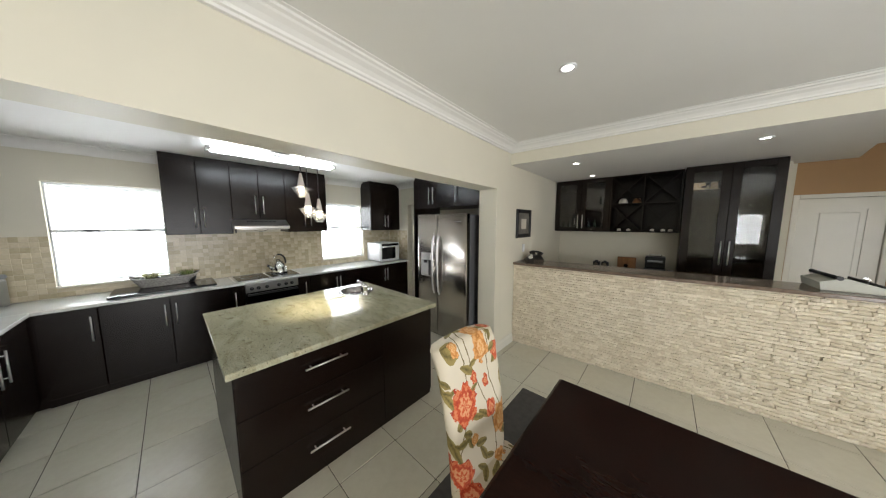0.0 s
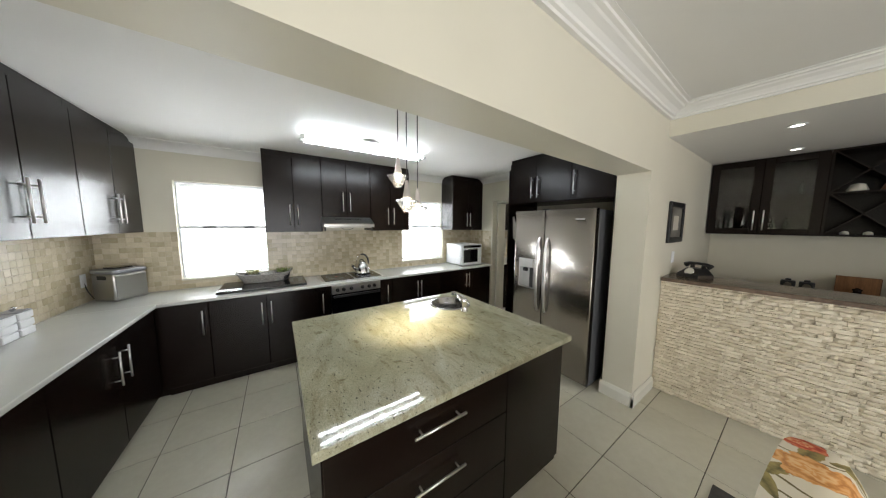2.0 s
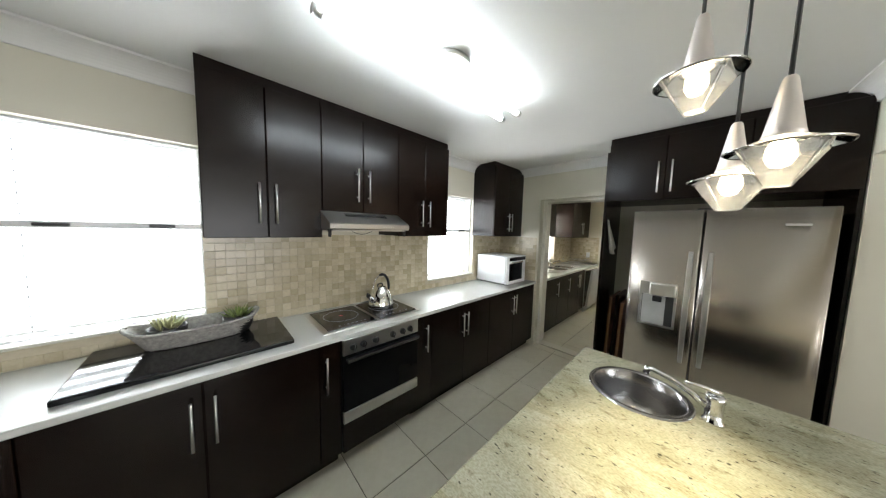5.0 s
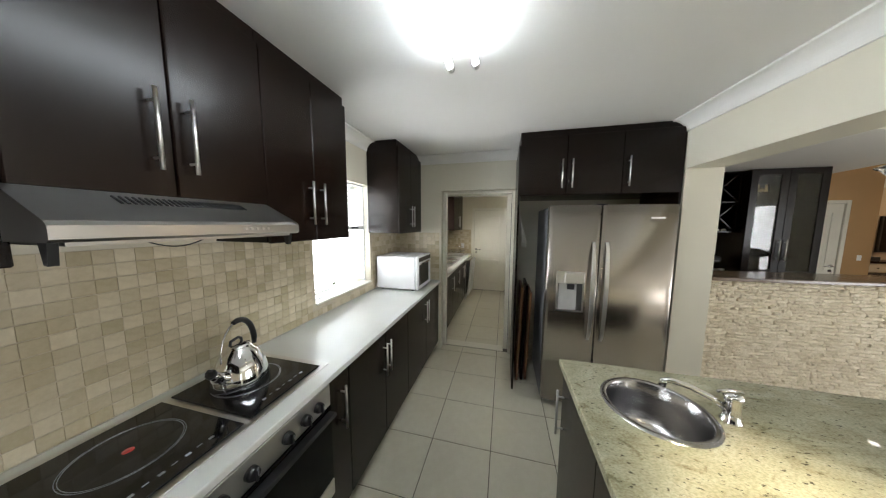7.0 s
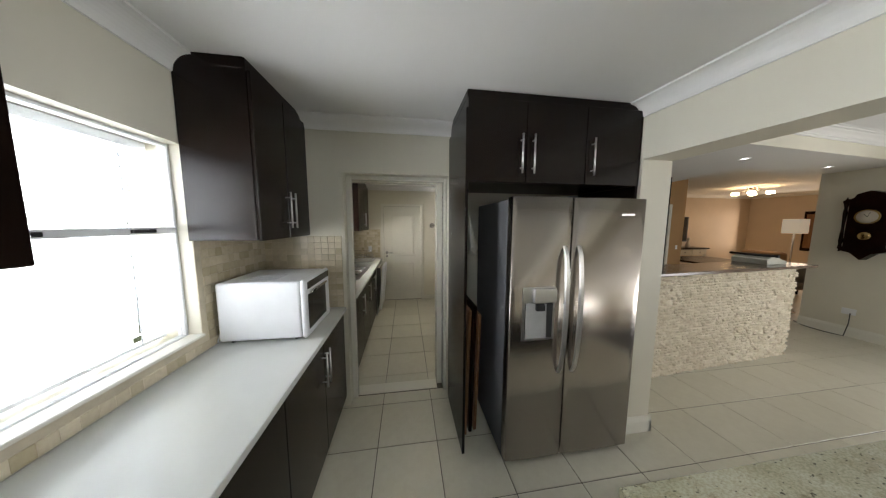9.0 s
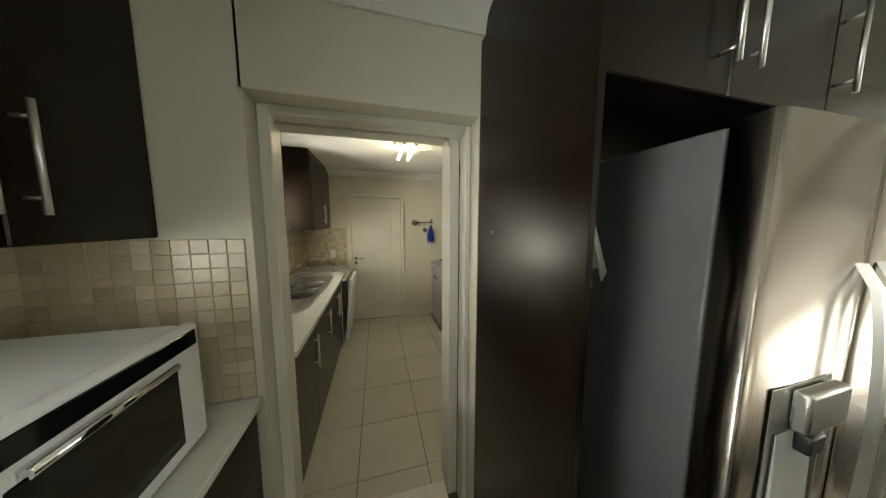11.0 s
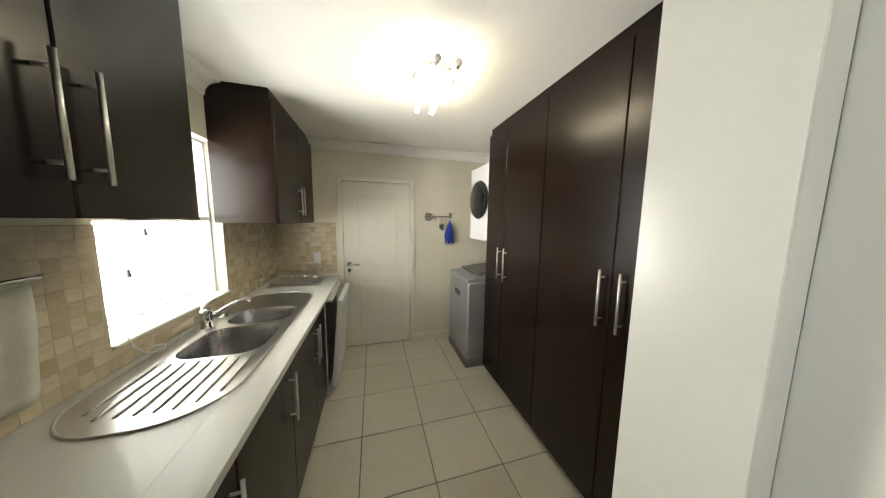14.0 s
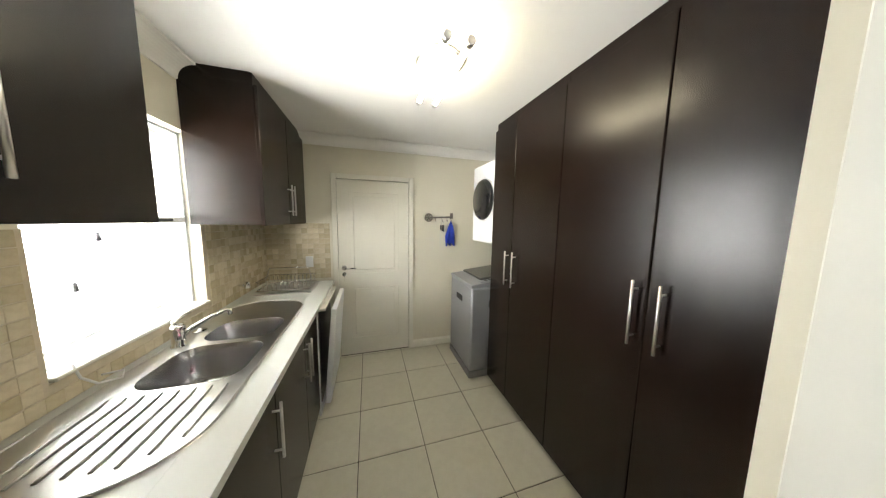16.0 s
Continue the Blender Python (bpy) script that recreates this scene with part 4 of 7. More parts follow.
def window(name, x0, x1, z0, z1, mid, label):
    wd = tagged(new(name), label, "window", "", "structure")
    wd.location = ((x0 + x1) / 2, 0.1, z0)
    ORIGIN[wd.name] = Vector(wd.location)
    f = Mesh()
    for a, b_, c, d in ((x0, x0 + 0.013, z0, z1), (x1 - 0.013, x1, z0, z1), (x0, x1, z0, z0 + 0.016), (x0, x1, z1 - 0.013, z1), (x0, x1, mid - 0.016, mid + 0.016)):
        f.box(a, b_, 0.06, 0.105, c, d, 0.004)
    f.obj("window_frame", WHITEPLASTIC, wd, "white window frame with a cross rail")
    for c, d in ((z0 + 0.017, mid - 0.017), (mid + 0.017, z1 - 0.014)):
        g = Mesh().box(x0 + 0.014, x1 - 0.014, 0.080, 0.084, c, d).obj("pane", GLASS, wd, "clear window pane")
        g.visible_shadow = False
    for x in (x0 + (x1 - x0) * 0.32, x0 + (x1 - x0) * 0.78):
        Mesh().box(x - 0.05, x + 0.05, 0.044, 0.059, mid - 0.008, mid + 0.008, 0.003).obj("catch", BLACK, wd, "dark window catch")
    Mesh().box(x0 - 0.0, x1 + 0.0, -0.022, 0.055, z0 + 0.001, z0 + 0.016, 0.004).obj("window_sill", GLOSSWHITE, wd, "white painted sill")
    return wd


def blind(x0, x1, z0, z1, pitch=0.05, label="white venetian blind lowered over the window"):
    b = thing("venetian_blind", ((x0 + x1) / 2, 0.05, z0), label, "blind", "venetian blinds")
    Mesh().box(x0 + 0.012, x1 - 0.012, 0.15, 0.195, z1 - 0.042, z1 - 0.003, 0.003).obj("head_rail", WHITEPLASTIC, b)
    z = z1 - 0.075
    slat = None
    while z > z0 + 0.05:
        if slat is None:
            m = Matrix.Translation((0, 0.172, z)) @ Matrix.Rotation(radians(-14), 4, 'X')
            slat = Mesh().box(x0 + 0.015, x1 - 0.015, -0.022, 0.022, -0.0012, 0.0012, 0, m).obj("slat", WHITEPLASTIC, b)
            first = z
        else:
            o = slat.copy()
            scene.collection.objects.link(o)
            o.location.z += z - first
        z -= pitch
    Mesh().box(x0 + 0.015, x1 - 0.015, 0.15, 0.194, z0 + 0.02, z0 + 0.036, 0.002).obj("bottom_rail", WHITEPLASTIC, b)
    for x in (x0 + 0.14, x1 - 0.14):
        dash = Mesh().tube([(x, 0.147, z0 + 0.03), (x, 0.147, z1 - 0.04)], 0.0012, 5)
        zz = z0 + 0.05
        while zz < z1 - 0.06:
            dash.box(x - 0.003, x + 0.003, 0.145, 0.148, zz, zz + 0.016)
            zz += 0.05
        dash.obj("ladder_cord", SILVER, b, "grey ladder cord")
    return b


window("window_1", *WIN1, 1.56, "white framed kitchen window glaring with daylight")
window("window_2", *WIN2, 1.565, "white framed kitchen window beside the microwave")
window("window_3", *WIN3, 1.5, "white framed scullery window above the sink")
blind(*WIN1)
blind(*WIN2)
blind(*WIN3)
for x, z in ((1.30, 1.42), (1.20, 1.25)):
    c = thing("blind_cord_weight", (x, 0.02, z), "small grey cord weight of the blind", "cord weight", "blind cord weights")
    Mesh().lathe([(0.001, 0.034), (0.006, 0.033), (0.009, 0.0), (0.001, -0.001)], (x, 0.012, z), 10).tube([(x, 0.012, z + 0.03), (x, 0.012, 1.93)], 0.001, 5).obj("weight", SILVER, c)

# assumed glass door, out of view, added so that daylight fills the dining room
for name, m, wdt in (("door_patio", Matrix.Translation((-3.2, -7.53, 0)), 2.7),):
    d = tagged(new(name), "assumed sliding glass door out of view, added to let in daylight", "door", "", "structure")
    h = wdt / 2
    f = Mesh()
    for a, b_, c, e in ((-h, -h + 0.07, 0, 2.15), (h - 0.07, h, 0, 2.15), (-0.04, 0.04, 0, 2.15), (-h, h, 2.08, 2.15), (-h, h, 0, 0.06)):
        f.box(a, b_, -0.03, 0.03, c, e, 0.004, m)
    f.obj("door_frame", WHITEPLASTIC, d)

# ---- doorway to the scullery ----
d = tagged(new("door_1"), "white painted doorway lining with a pocket door", "door", "", "structure")
f = Mesh()
f.box(-0.068, 0.143, -0.616, -0.6075, 0, 1.985, 0.003).box(-0.078, -0.03, -0.652, -0.6078, 0, 2.0, 0.006)
f.box(-0.084, UW + 0.003, -1.469, -1.443, 0, 2.0, 0.004)
f.box(-0.075, 0.012, -1.442, -0.617, 1.97, 2.0055, 0.004).box(0.048, 0.142, -1.442, -0.617, 1.97, 2.0055, 0.004)
f.obj("door_frame", GLOSSWHITE, d, "white enamelled door lining")
# the shade up inside the slot, coloured in with a black strip
Mesh().box(0.0125, 0.0475, -1.442, -0.618, 1.993, 2.0045).obj("track", BLACK, d, "black strip for the shade inside the sliding track slot")
lf = Mesh().box(0.0, 0.148, -1.4388, -1.39, 0.01, 1.968, 0.0015).obj("sliding_leaf", GLOSSWHITE, d, "edge of the white sliding door")
# black strip: the shade in the gap is put in as colour
Mesh().box(0.0008, 0.07, -1.4425, -1.4392, 0.01, 1.86).obj("shadow_gap", BLACK, d, "black strip for the shade in the gap beside the sliding leaf")
Mesh().box(-0.05, UW, -1.389, -0.617, -0.003, 0.006, 0.002).obj("threshold", GLOSSWHITE, d, "pale threshold strip")


def panel_door(name, x, y0, y1, z1, label, hinge_left=True, frame_w=0.05):
    """A closed two-panel door in a wall across x, seen from the west."""
    d = tagged(new(name), label, "door", "", "structure")
    f = Mesh().box(x - 0.02, x + 0.09, y0 - 0.0, y0 + frame_w, 0, z1, 0.004).box(x - 0.02, x + 0.09, y1 - frame_w, y1, 0, z1, 0.004).box(x - 0.02, x + 0.09, y0 + frame_w, y1 - frame_w, z1 - frame_w, z1, 0.004)
    f.obj("door_frame", GLOSSWHITE, d)
    a, b_, t = y0 + frame_w + 0.003, y1 - frame_w - 0.003, z1 - frame_w - 0.003
    leaf = Mesh()
    s = 0.115
    for u0, u1, v0, v1 in ((a, a + s, 0.008, t), (b_ - s, b_, 0.008, t), (a + s, b_ - s, 0.008, 0.20), (a + s, b_ - s, 0.80, 0.93), (a + s, b_ - s, t - 0.13, t)):
        leaf.box(x + 0.004, x + 0.044, u0, u1, v0, v1)
    for v0, v1 in ((0.20, 0.80), (0.93, t - 0.13)):
        leaf.box(x + 0.014, x + 0.036, a + s, b_ - s, v0, v1)
        leaf.prism([(a + s, v0), (b_ - s, v0), (b_ - s, v1), (a + s, v1)], "x", x + 0.0135, x + 0.014)
        u0, u1 = a + s + 0.012, b_ - s - 0.012
        leaf.box(x + 0.006, x + 0.02, u0 + 0.028, u1 - 0.028, v0 + 0.04, v1 - 0.04, 0.007)
    lf = leaf.obj("leaf", GLOSSWHITE, d, "white two-panel door leaf")
    hy = y1 - frame_w - 0.055 if hinge_left else y0 + frame_w + 0.055
    sg = -1 if hinge_left else 1
    Mesh().tube([(x + 0.004, hy, 1.0), (x - 0.004, hy, 1.0)], 0.026, 20).tube([(x - 0.003, hy, 1.0), (x - 0.045, hy, 1.0), (x - 0.05, hy + sg * 0.02, 1.0), (x - 0.05, hy + sg * 0.12, 0.998)], 0.009, 10).obj("door_handle", CHROME, lf, "chrome lever handle")
    Mesh().tube([(x + 0.004, hy, 0.93), (x - 0.004, hy, 0.93)], 0.022, 20).box(x - 0.03, x - 0.004, hy - 0.002, hy + 0.002, 0.915, 0.945).tube([(x - 0.02, hy, 0.92), (x - 0.02, hy, 0.86)], 0.002, 6).obj("keyhole_plate", CHROME, lf, "round lock plate with a key")
    return d


panel_door("door_2", UE - 0.006, -1.46, -0.61, 1.985, "closed white panelled back door of the scullery")
panel_door("door_3", 1.87, -6.28, -5.60, 1.985, "closed white panelled door beside the bar", False)

# ---- things on the kitchen worktop ----
g = thing("black_slab", (-3.45, -0.27, 0.9), "polished black slab lying on the worktop", "tray")
Mesh().box(-3.83, -3.045, -0.515, -0.03, 0.9005, 0.926, 0.006).obj("slab", BLACKGLASS, g)

pl = thing("wicker_planter", (-3.42, -0.17, 0.927), "long grey woven boat-shaped planter with succulents", "planter")
rows, cols = 15, 64
vs, fs = [], []
for i in range(rows):
    h = i / (rows - 1)
    for k in range(cols):
        a = k * math.tau / cols
        hx, hy = 0.195 + 0.07 * h, 0.075 + 0.04 * h
        c, s = math.cos(a), math.sin(a)
        px = math.copysign(abs(c) ** 0.65, c) * hx
        py = math.copysign(abs(s) ** 0.8, s) * hy
        lift = 0.03 * abs(c) ** 4 * h
        wv = 1 + 0.03 * (1 if (i + k // 2) % 2 else -1)
        vs.append((-3.44 + px * wv, -0.17 + py * wv, 0.928 + 0.095 * h + lift))
for i in range(rows - 1):
    fs += [(i * cols + k, i * cols + (k + 1) % cols, (i + 1) * cols + (k + 1) % cols, (i + 1) * cols + k) for k in range(cols)]
m = Mesh().add(vs, fs, True)
m.add(vs, [tuple(range(cols))])
o = m.obj("woven_shell", WICKER, pl, "coarse grey wicker weave")
o.modifiers.new("thick", 'SOLIDIFY').thickness = 0.008
rim = [(-3.44 + math.copysign(abs(math.cos(a)) ** 0.65, math.cos(a)) * 0.267, -0.17 + math.copysign(abs(math.sin(a)) ** 0.8, math.sin(a)) * 0.117, 1.023 + 0.03 * abs(math.cos(a)) ** 4) for a in [k * math.tau / 44 for k in range(45)]]
Mesh().tube(rim, 0.008, 8, False).obj("rim", WICKER, pl, "braided grey rim")
for cx, n_, mat, lab in ((-3.56, 34, LEAFPALE, "pale succulent in a black bowl"), (-3.27, 46, LEAF, "spiky green succulent in a black bowl")):
    pot = Mesh().lathe([(0.001, 0), (0.05, 0), (0.072, 0.045), (0.076, 0.10), (0.070, 0.10), (0.066, 0.085), (0.001, 0.085)], (cx, -0.17, 0.93), 24).obj("pot", BLACK, pl, "glossy black bowl")
    Mesh().lathe([(0.0005, 0.004), (0.04, 0.003), (0.066, 0.0)], (cx, -0.17, 1.016), 16).obj("soil", SOIL, pot)
    lv = Mesh()
    for k in range(n_):
        a, r = random.uniform(0, math.tau), random.uniform(0.0, 0.045)
        lean, ln, wd_ = random.uniform(0.2, 1.2), random.uniform(0.045, 0.085), random.uniform(0.005, 0.011)
        b0 = Vector((cx + r * math.cos(a), -0.17 + r * math.sin(a), 1.02))
        out = Vector((math.cos(a) * math.sin(lean), math.sin(a) * math.sin(lean), math.cos(lean)))
        mid_, tip = b0 + out * ln * 0.5, b0 + out * ln + Vector((0, 0, 0.006))
        sd = Vector((-math.sin(a), math.cos(a), 0)) * wd_
        nrm = out.cross(sd).normalized() * wd_ * 0.4
        lv.add([b0 - sd * 0.5, b0 + sd * 0.5, mid_ + sd, mid_ - sd, tip, mid_ + nrm, mid_ - nrm], [(0, 1, 5), (1, 2, 5), (2, 4, 5), (4, 3, 5), (3, 0, 5), (1, 0, 6), (2, 1, 6), (4, 2, 6), (3, 4, 6), (0, 3, 6)], True)
    lv.obj("leaves", mat, pl, lab)

kt = thing("kettle", (-2.335, -0.25, 0.912), "polished steel whistling kettle with black handle", "kettle")
KC = (-2.335, -0.25, 0.912)
Mesh().lathe([(0.001, 0), (0.098, 0), (0.105, 0.006), (0.103, 0.03), (0.09, 0.085), (0.066, 0.135), (0.045, 0.155), (0.042, 0.16)], KC, 40).obj("body", CHROME, kt)
Mesh().lathe([(0.043, 0.158), (0.04, 0.168), (0.02, 0.176), (0.001, 0.178)], KC, 28).obj("lid", CHROME, kt)
Mesh().tube([(-2.369, -0.25, 1.086), (-2.366, -0.25, 1.104), (-2.335, -0.25, 1.112), (-2.324, -0.25, 1.104), (-2.321, -0.25, 1.086)], 0.006, 8).obj("lid_knob", BLACK, kt, "black lid loop")
Mesh().tube([(-2.425, -0.285, 0.985), (-2.455, -0.298, 1.01), (-2.475, -0.306, 1.035)], [0.024, 0.018, 0.014], 14).obj("spout", CHROME, kt)
Mesh().tube([(-2.475, -0.306, 1.03), (-2.482, -0.309, 1.042)], 0.017, 12).tube([(-2.47, -0.303, 1.045), (-2.49, -0.312, 1.06), (-2.50, -0.316, 1.052)], 0.004, 6).obj("whistle", BLACK, kt, "black spout whistle")
arc = [(-2.335 + 0.095 * math.cos(a), -0.25 + 0.035 * math.cos(a), 1.06 + 0.125 * math.sin(a)) for a in [math.radians(q) for q in range(-10, 191, 14)]]
Mesh().tube(arc[7:], 0.0035, 8).obj("handle_bracket", CHROME, kt)
Mesh().tube(arc[:9], [0.009] + [0.012] * 7 + [0.009], 12).obj("handle", BLACK, kt, "curved black grip")

mw = thing("microwave", (-0.46, -0.27, 0.9), "white microwave oven with dark glass door", "microwave")
MM = Matrix.Translation((-0.545, -0.262, 0.9)) @ Matrix.Diagonal((0.88, 1.09, 1.17, 1))
Mesh().box(-0.245, 0.245, -0.20, 0.205, 0.015, 0.31, 0.012, MM).obj("body", WHITEPLASTIC, mw)
dr = Mesh().box(-0.25, 0.25, -0.232, -0.202, 0.012, 0.315, 0.014, MM).obj("door", WHITEPLASTIC, mw, "white door front")
Mesh().box(-0.215, 0.14, -0.2355, -0.231, 0.05, 0.235, 0.002, MM).obj("door_glass", BLACKGLASS, dr, "dark oven window")
Mesh().box(-0.215, 0.225, -0.236, -0.231, 0.262, 0.30, 0.002, MM).obj("control_strip", BLACKGLASS, dr, "black control strip")
Mesh().tube([(-0.20, -0.245, 0.245), (0.12, -0.245, 0.245)], 0.008, 10, True, MM).obj("handle", CHROME, dr, "chrome door handle")
for x in (-0.2, 0.2):
    for y in (-0.16, 0.16):
        Mesh().tube([(x, y, 0.001), (x, y, 0.016)], 0.012, 10, True, MM).obj("foot", BLACK, mw)
gr = Mesh()
for k in range(9):
    gr.box(-0.18 + k * 0.022, -0.172 + k * 0.022, -0.06, 0.10, 0.3095, 0.3105, 0, MM)
gr.obj("vent_slots", SILVER, mw, "row of vent slots")
Mesh().tube([(-0.70, -0.06, 1.0), (-0.735, -0.03, 0.96), (-0.745, -0.02, 0.915), (-0.72, -0.015, 0.905)], 0.0035, 6).obj("cord", WHITEPLASTIC, mw, "white power cord")

bm_ = thing("bread_maker", (-4.52, -0.22, 0.9), "brushed steel bread maker with dark lid window", "bread maker")
BM = Matrix.Translation((-4.53, -0.165, 0.9)) @ Matrix.Rotation(radians(-38), 4, 'Z') @ Matrix.Diagonal((0.88, 0.62, 1.0, 1))
Mesh().box(-0.125, 0.125, -0.19, 0.19, 0.008, 0.25, 0.02, BM).obj("body", STEEL, bm_)
Mesh().box(-0.13, 0.13, -0.195, 0.195, 0.25, 0.29, 0.016, BM).obj("lid", SILVER, bm_, "grey plastic lid")
Mesh().box(-0.08, 0.06, -0.10, 0.10, 0.289, 0.302, 0.006, BM).obj("lid_window", BLACKGLASS, bm_, "dark viewing window")
Mesh().box(0.125, 0.132, -0.17, 0.17, 0.03, 0.235, 0.003, BM).obj("front_plate", STEEL, bm_, "brushed steel front plate")
Mesh().box(-0.05, 0.05, -0.1965, -0.188, 0.20, 0.235, 0.003, BM).obj("control_strip", BLACK, bm_, "black control strip")
Mesh().tube([(-4.62, -0.16, 0.95), (-4.68, -0.20, 0.93), (-4.70, -0.22, 1.0), (-4.715, -0.223, 1.08)], 0.004, 6).obj("cord", BLACK, bm_, "black power cord")


def wall_socket(at, axis, label="white double wall socket", w_=0.07, h_=0.115):
    s = thing("wall_socket", at, label, "socket", "wall sockets")
    x, y, z = at
    dx, dy = {"+x": (1, 0), "-x": (-1, 0), "+y": (0, 1), "-y": (0, -1)}[axis]
    m = Matrix.Translation(at) @ Matrix(((dy, dx, 0, 0), (-dx, dy, 0, 0), (0, 0, 1, 0), (0, 0, 0, 1)))
    Mesh().box(-w_ / 2, w_ / 2, 0.0005, 0.010, -h_ / 2, h_ / 2, 0.004, m).obj("plate", WHITEPLASTIC, s)
    Mesh().box(-0.014, 0.014, 0.010, 0.014, -0.018, 0.018, 0.002, m).obj("rocker", WHITEPLASTIC, s)
    return s


wall_socket((KW + 0.009, -0.223, 1.10), "+x", "white wall socket with a plugged-in cable")
wall_socket((0.0, YOUT, 1.29), "-y", "white light switch on the cream wall")
wall_socket((UE - 0.009, -0.386, 1.08), "-x", "white wall socket on the mosaic")
wall_socket((0.22, -7.4, 0.36), "+y", "white wall socket with a dark plug", 0.12, 0.09)
wall_socket((1.85, -6.45, 1.14), "-x", "white light switch on the caramel wall", 0.05, 0.08)

for k in range(3):
    y = -1.0 - 0.125 * k
    c = thing("white_canister", (-4.675, y, 0.9), "square white ribbed canister with a chrome knob", "canister", "white canisters")
    Mesh().box(-4.715, -4.635, y - 0.048, y + 0.048, 0.9005, 1.045, 0.004).obj("core", WHITEPLASTIC, c)
    for z in (0.902, 0.953, 1.004):
        Mesh().box(-4.722, -4.628, y - 0.055, y + 0.055, z, z + 0.045, 0.006).obj("rib", WHITEPLASTIC, c)
    lid = Mesh().box(-4.720, -4.630, y - 0.053, y + 0.053, 1.0495, 1.058, 0.004).obj("lid", SILVER, c, "grey metal lid")
    Mesh().lathe([(0.001, 0.030), (0.011, 0.027), (0.015, 0.018), (0.010, 0.008), (0.006, 0.0)], (-4.675, y, 1.058), 16).obj("knob", CHROME, lid, "chrome lid knob")

# ---- ceiling lights ----


def tube_light(name, c, half, gap, mat, label, power, color):
    """A chrome ring with two bare tubes slung beneath it on clips."""
    top_ = c[2] + 0.07 if c[0] < 0 else CU
    t = thing(name, (c[0], c[1], top_), label, "ceiling light")
    Mesh().lathe([(0.001, -0.001), (0.105, -0.001), (0.118, -0.012), (0.122, -0.028), (0.112, -0.034), (0.10, -0.028), (0.085, -0.018), (0.001, -0.016)], (c[0], c[1], top_), 40).obj("base_ring", DARKSTEEL, t, "chrome ceiling rose")
    for s in (-1, 1):
        y = c[1] + s * gap
        Mesh().tube([(c[0] - half + 0.03, y, c[2]), (c[0] + half - 0.03, y, c[2])], 0.014, 14).obj("tube", mat, t, "glowing bare lamp tube")
        for e in (-1, 1):
            x = c[0] + e * half
            Mesh().tube([(x - e * 0.035, y, c[2]), (x, y, c[2])], 0.018, 14).obj("end_cap", DARKSTEEL, t, "steel end cap")
            Mesh().tube([(x - e * 0.02, y, c[2] + 0.015), (x - e * 0.03, y - s * 0.01, c[2] + 0.045), (x - e * 0.09, y - s * 0.015, top_ - 0.004)], 0.003, 6).obj("wire_clip", CHROME, t)
        Mesh().tube([(c[0] + s * 0.06, c[1], top_ - 0.02), (c[0] + s * 0.07, y, c[2] + 0.012)], 0.004, 8).obj("arm", CHROME, t)
    return t


tube_light("ceiling_tube_light", (-2.48, -1.15, 2.35), 0.61, 0.060, TUBE, "twin fluorescent tube light on a chrome ring", 0, None)
tube_light("scullery_tube_light", (1.335, -1.337, 2.25), 0.30, 0.051, TUBEWARM, "twin warm tube light on a chrome ring", 0, None)

SATIN = plain("satin_nickel", (0.72, 0.66, 0.62), 0.42, 0.6, vary=0.05, scale=10, relief=0.0)
pd = thing("pendant_lamp", (-2.54, -2.165, CZ), "three-light chrome pendant over the island", "pendant lamp")
Mesh().lathe([(0.001, -0.001), (0.12, -0.001), (0.13, -0.008), (0.128, -0.022), (0.11, -0.034), (0.001, -0.038)], (-2.54, -2.165, CZ), 40).obj("ceiling_plate", CHROME, pd, "round chrome ceiling plate")
for x, y, z in ((-2.575, -2.062, 1.955), (-2.462, -2.135, 1.74), (-2.571, -2.19, 1.777)):
    Mesh().tube([(x, y, CZ - 0.03), (x, y, z + 0.10)], 0.0035, 6).obj("cord", BLACK, pd, "thin black cord")
    sh = Mesh().lathe([(0.007, 0.115), (0.010, 0.11), (0.026, 0.012), (0.029, 0.0), (0.026, 0.0), (0.023, 0.012), (0.008, 0.10)], (x, y, z), 24).obj("cone", SATIN, pd, "satin nickel cone holder")
    Mesh().lathe([(0.030, 0.0), (0.076, -0.018), (0.077, -0.020), (0.030, -0.003)], (x, y, z), 32).obj("glass_disc", GLASS, sh, "clear glass disc")
    Mesh().lathe([(0.075, -0.017), (0.078, -0.0185), (0.075, -0.021)], (x, y, z), 36).obj("rim", CHROME, sh, "thin chrome rim")
    Mesh().lathe([(0.001, -0.056), (0.012, -0.052), (0.02, -0.036), (0.019, -0.016), (0.012, -0.003), (0.001, -0.002)], (x, y, z), 20).obj("bulb", BULB, sh, "glowing halogen bulb")
    m = Matrix.Translation((x, y, z)) @ Matrix.Rotation(0.5 + 3 * x, 4, 'Z')
    for k in range(4):
        a0, a1 = k * math.tau / 4 + 0.05, (k + 1) * math.tau / 4 - 0.05
        q = [(r * math.cos(a), r * math.sin(a), h) for r, h in ((0.074, -0.021), (0.024, -0.092)) for a in (a0, a1)]
        q += [(0.94 * px, 0.94 * py, pz + 0.001) for px, py, pz in q]
        Mesh().add(q, [(0, 1, 3, 2), (5, 4, 6, 7), (0, 4, 5, 1), (1, 5, 7, 3), (3, 7, 6, 2), (2, 6, 4, 0)], False, m).obj("glass_fin", CRYSTAL, sh, "frosted glass plate under the disc")
spot_lamp("pendant_beam", (-2.54, -2.16, 1.57), (-2.50, -2.15, 0.9), 48, (1.0, 0.86, 0.58), 75, 0.9, 0.04)

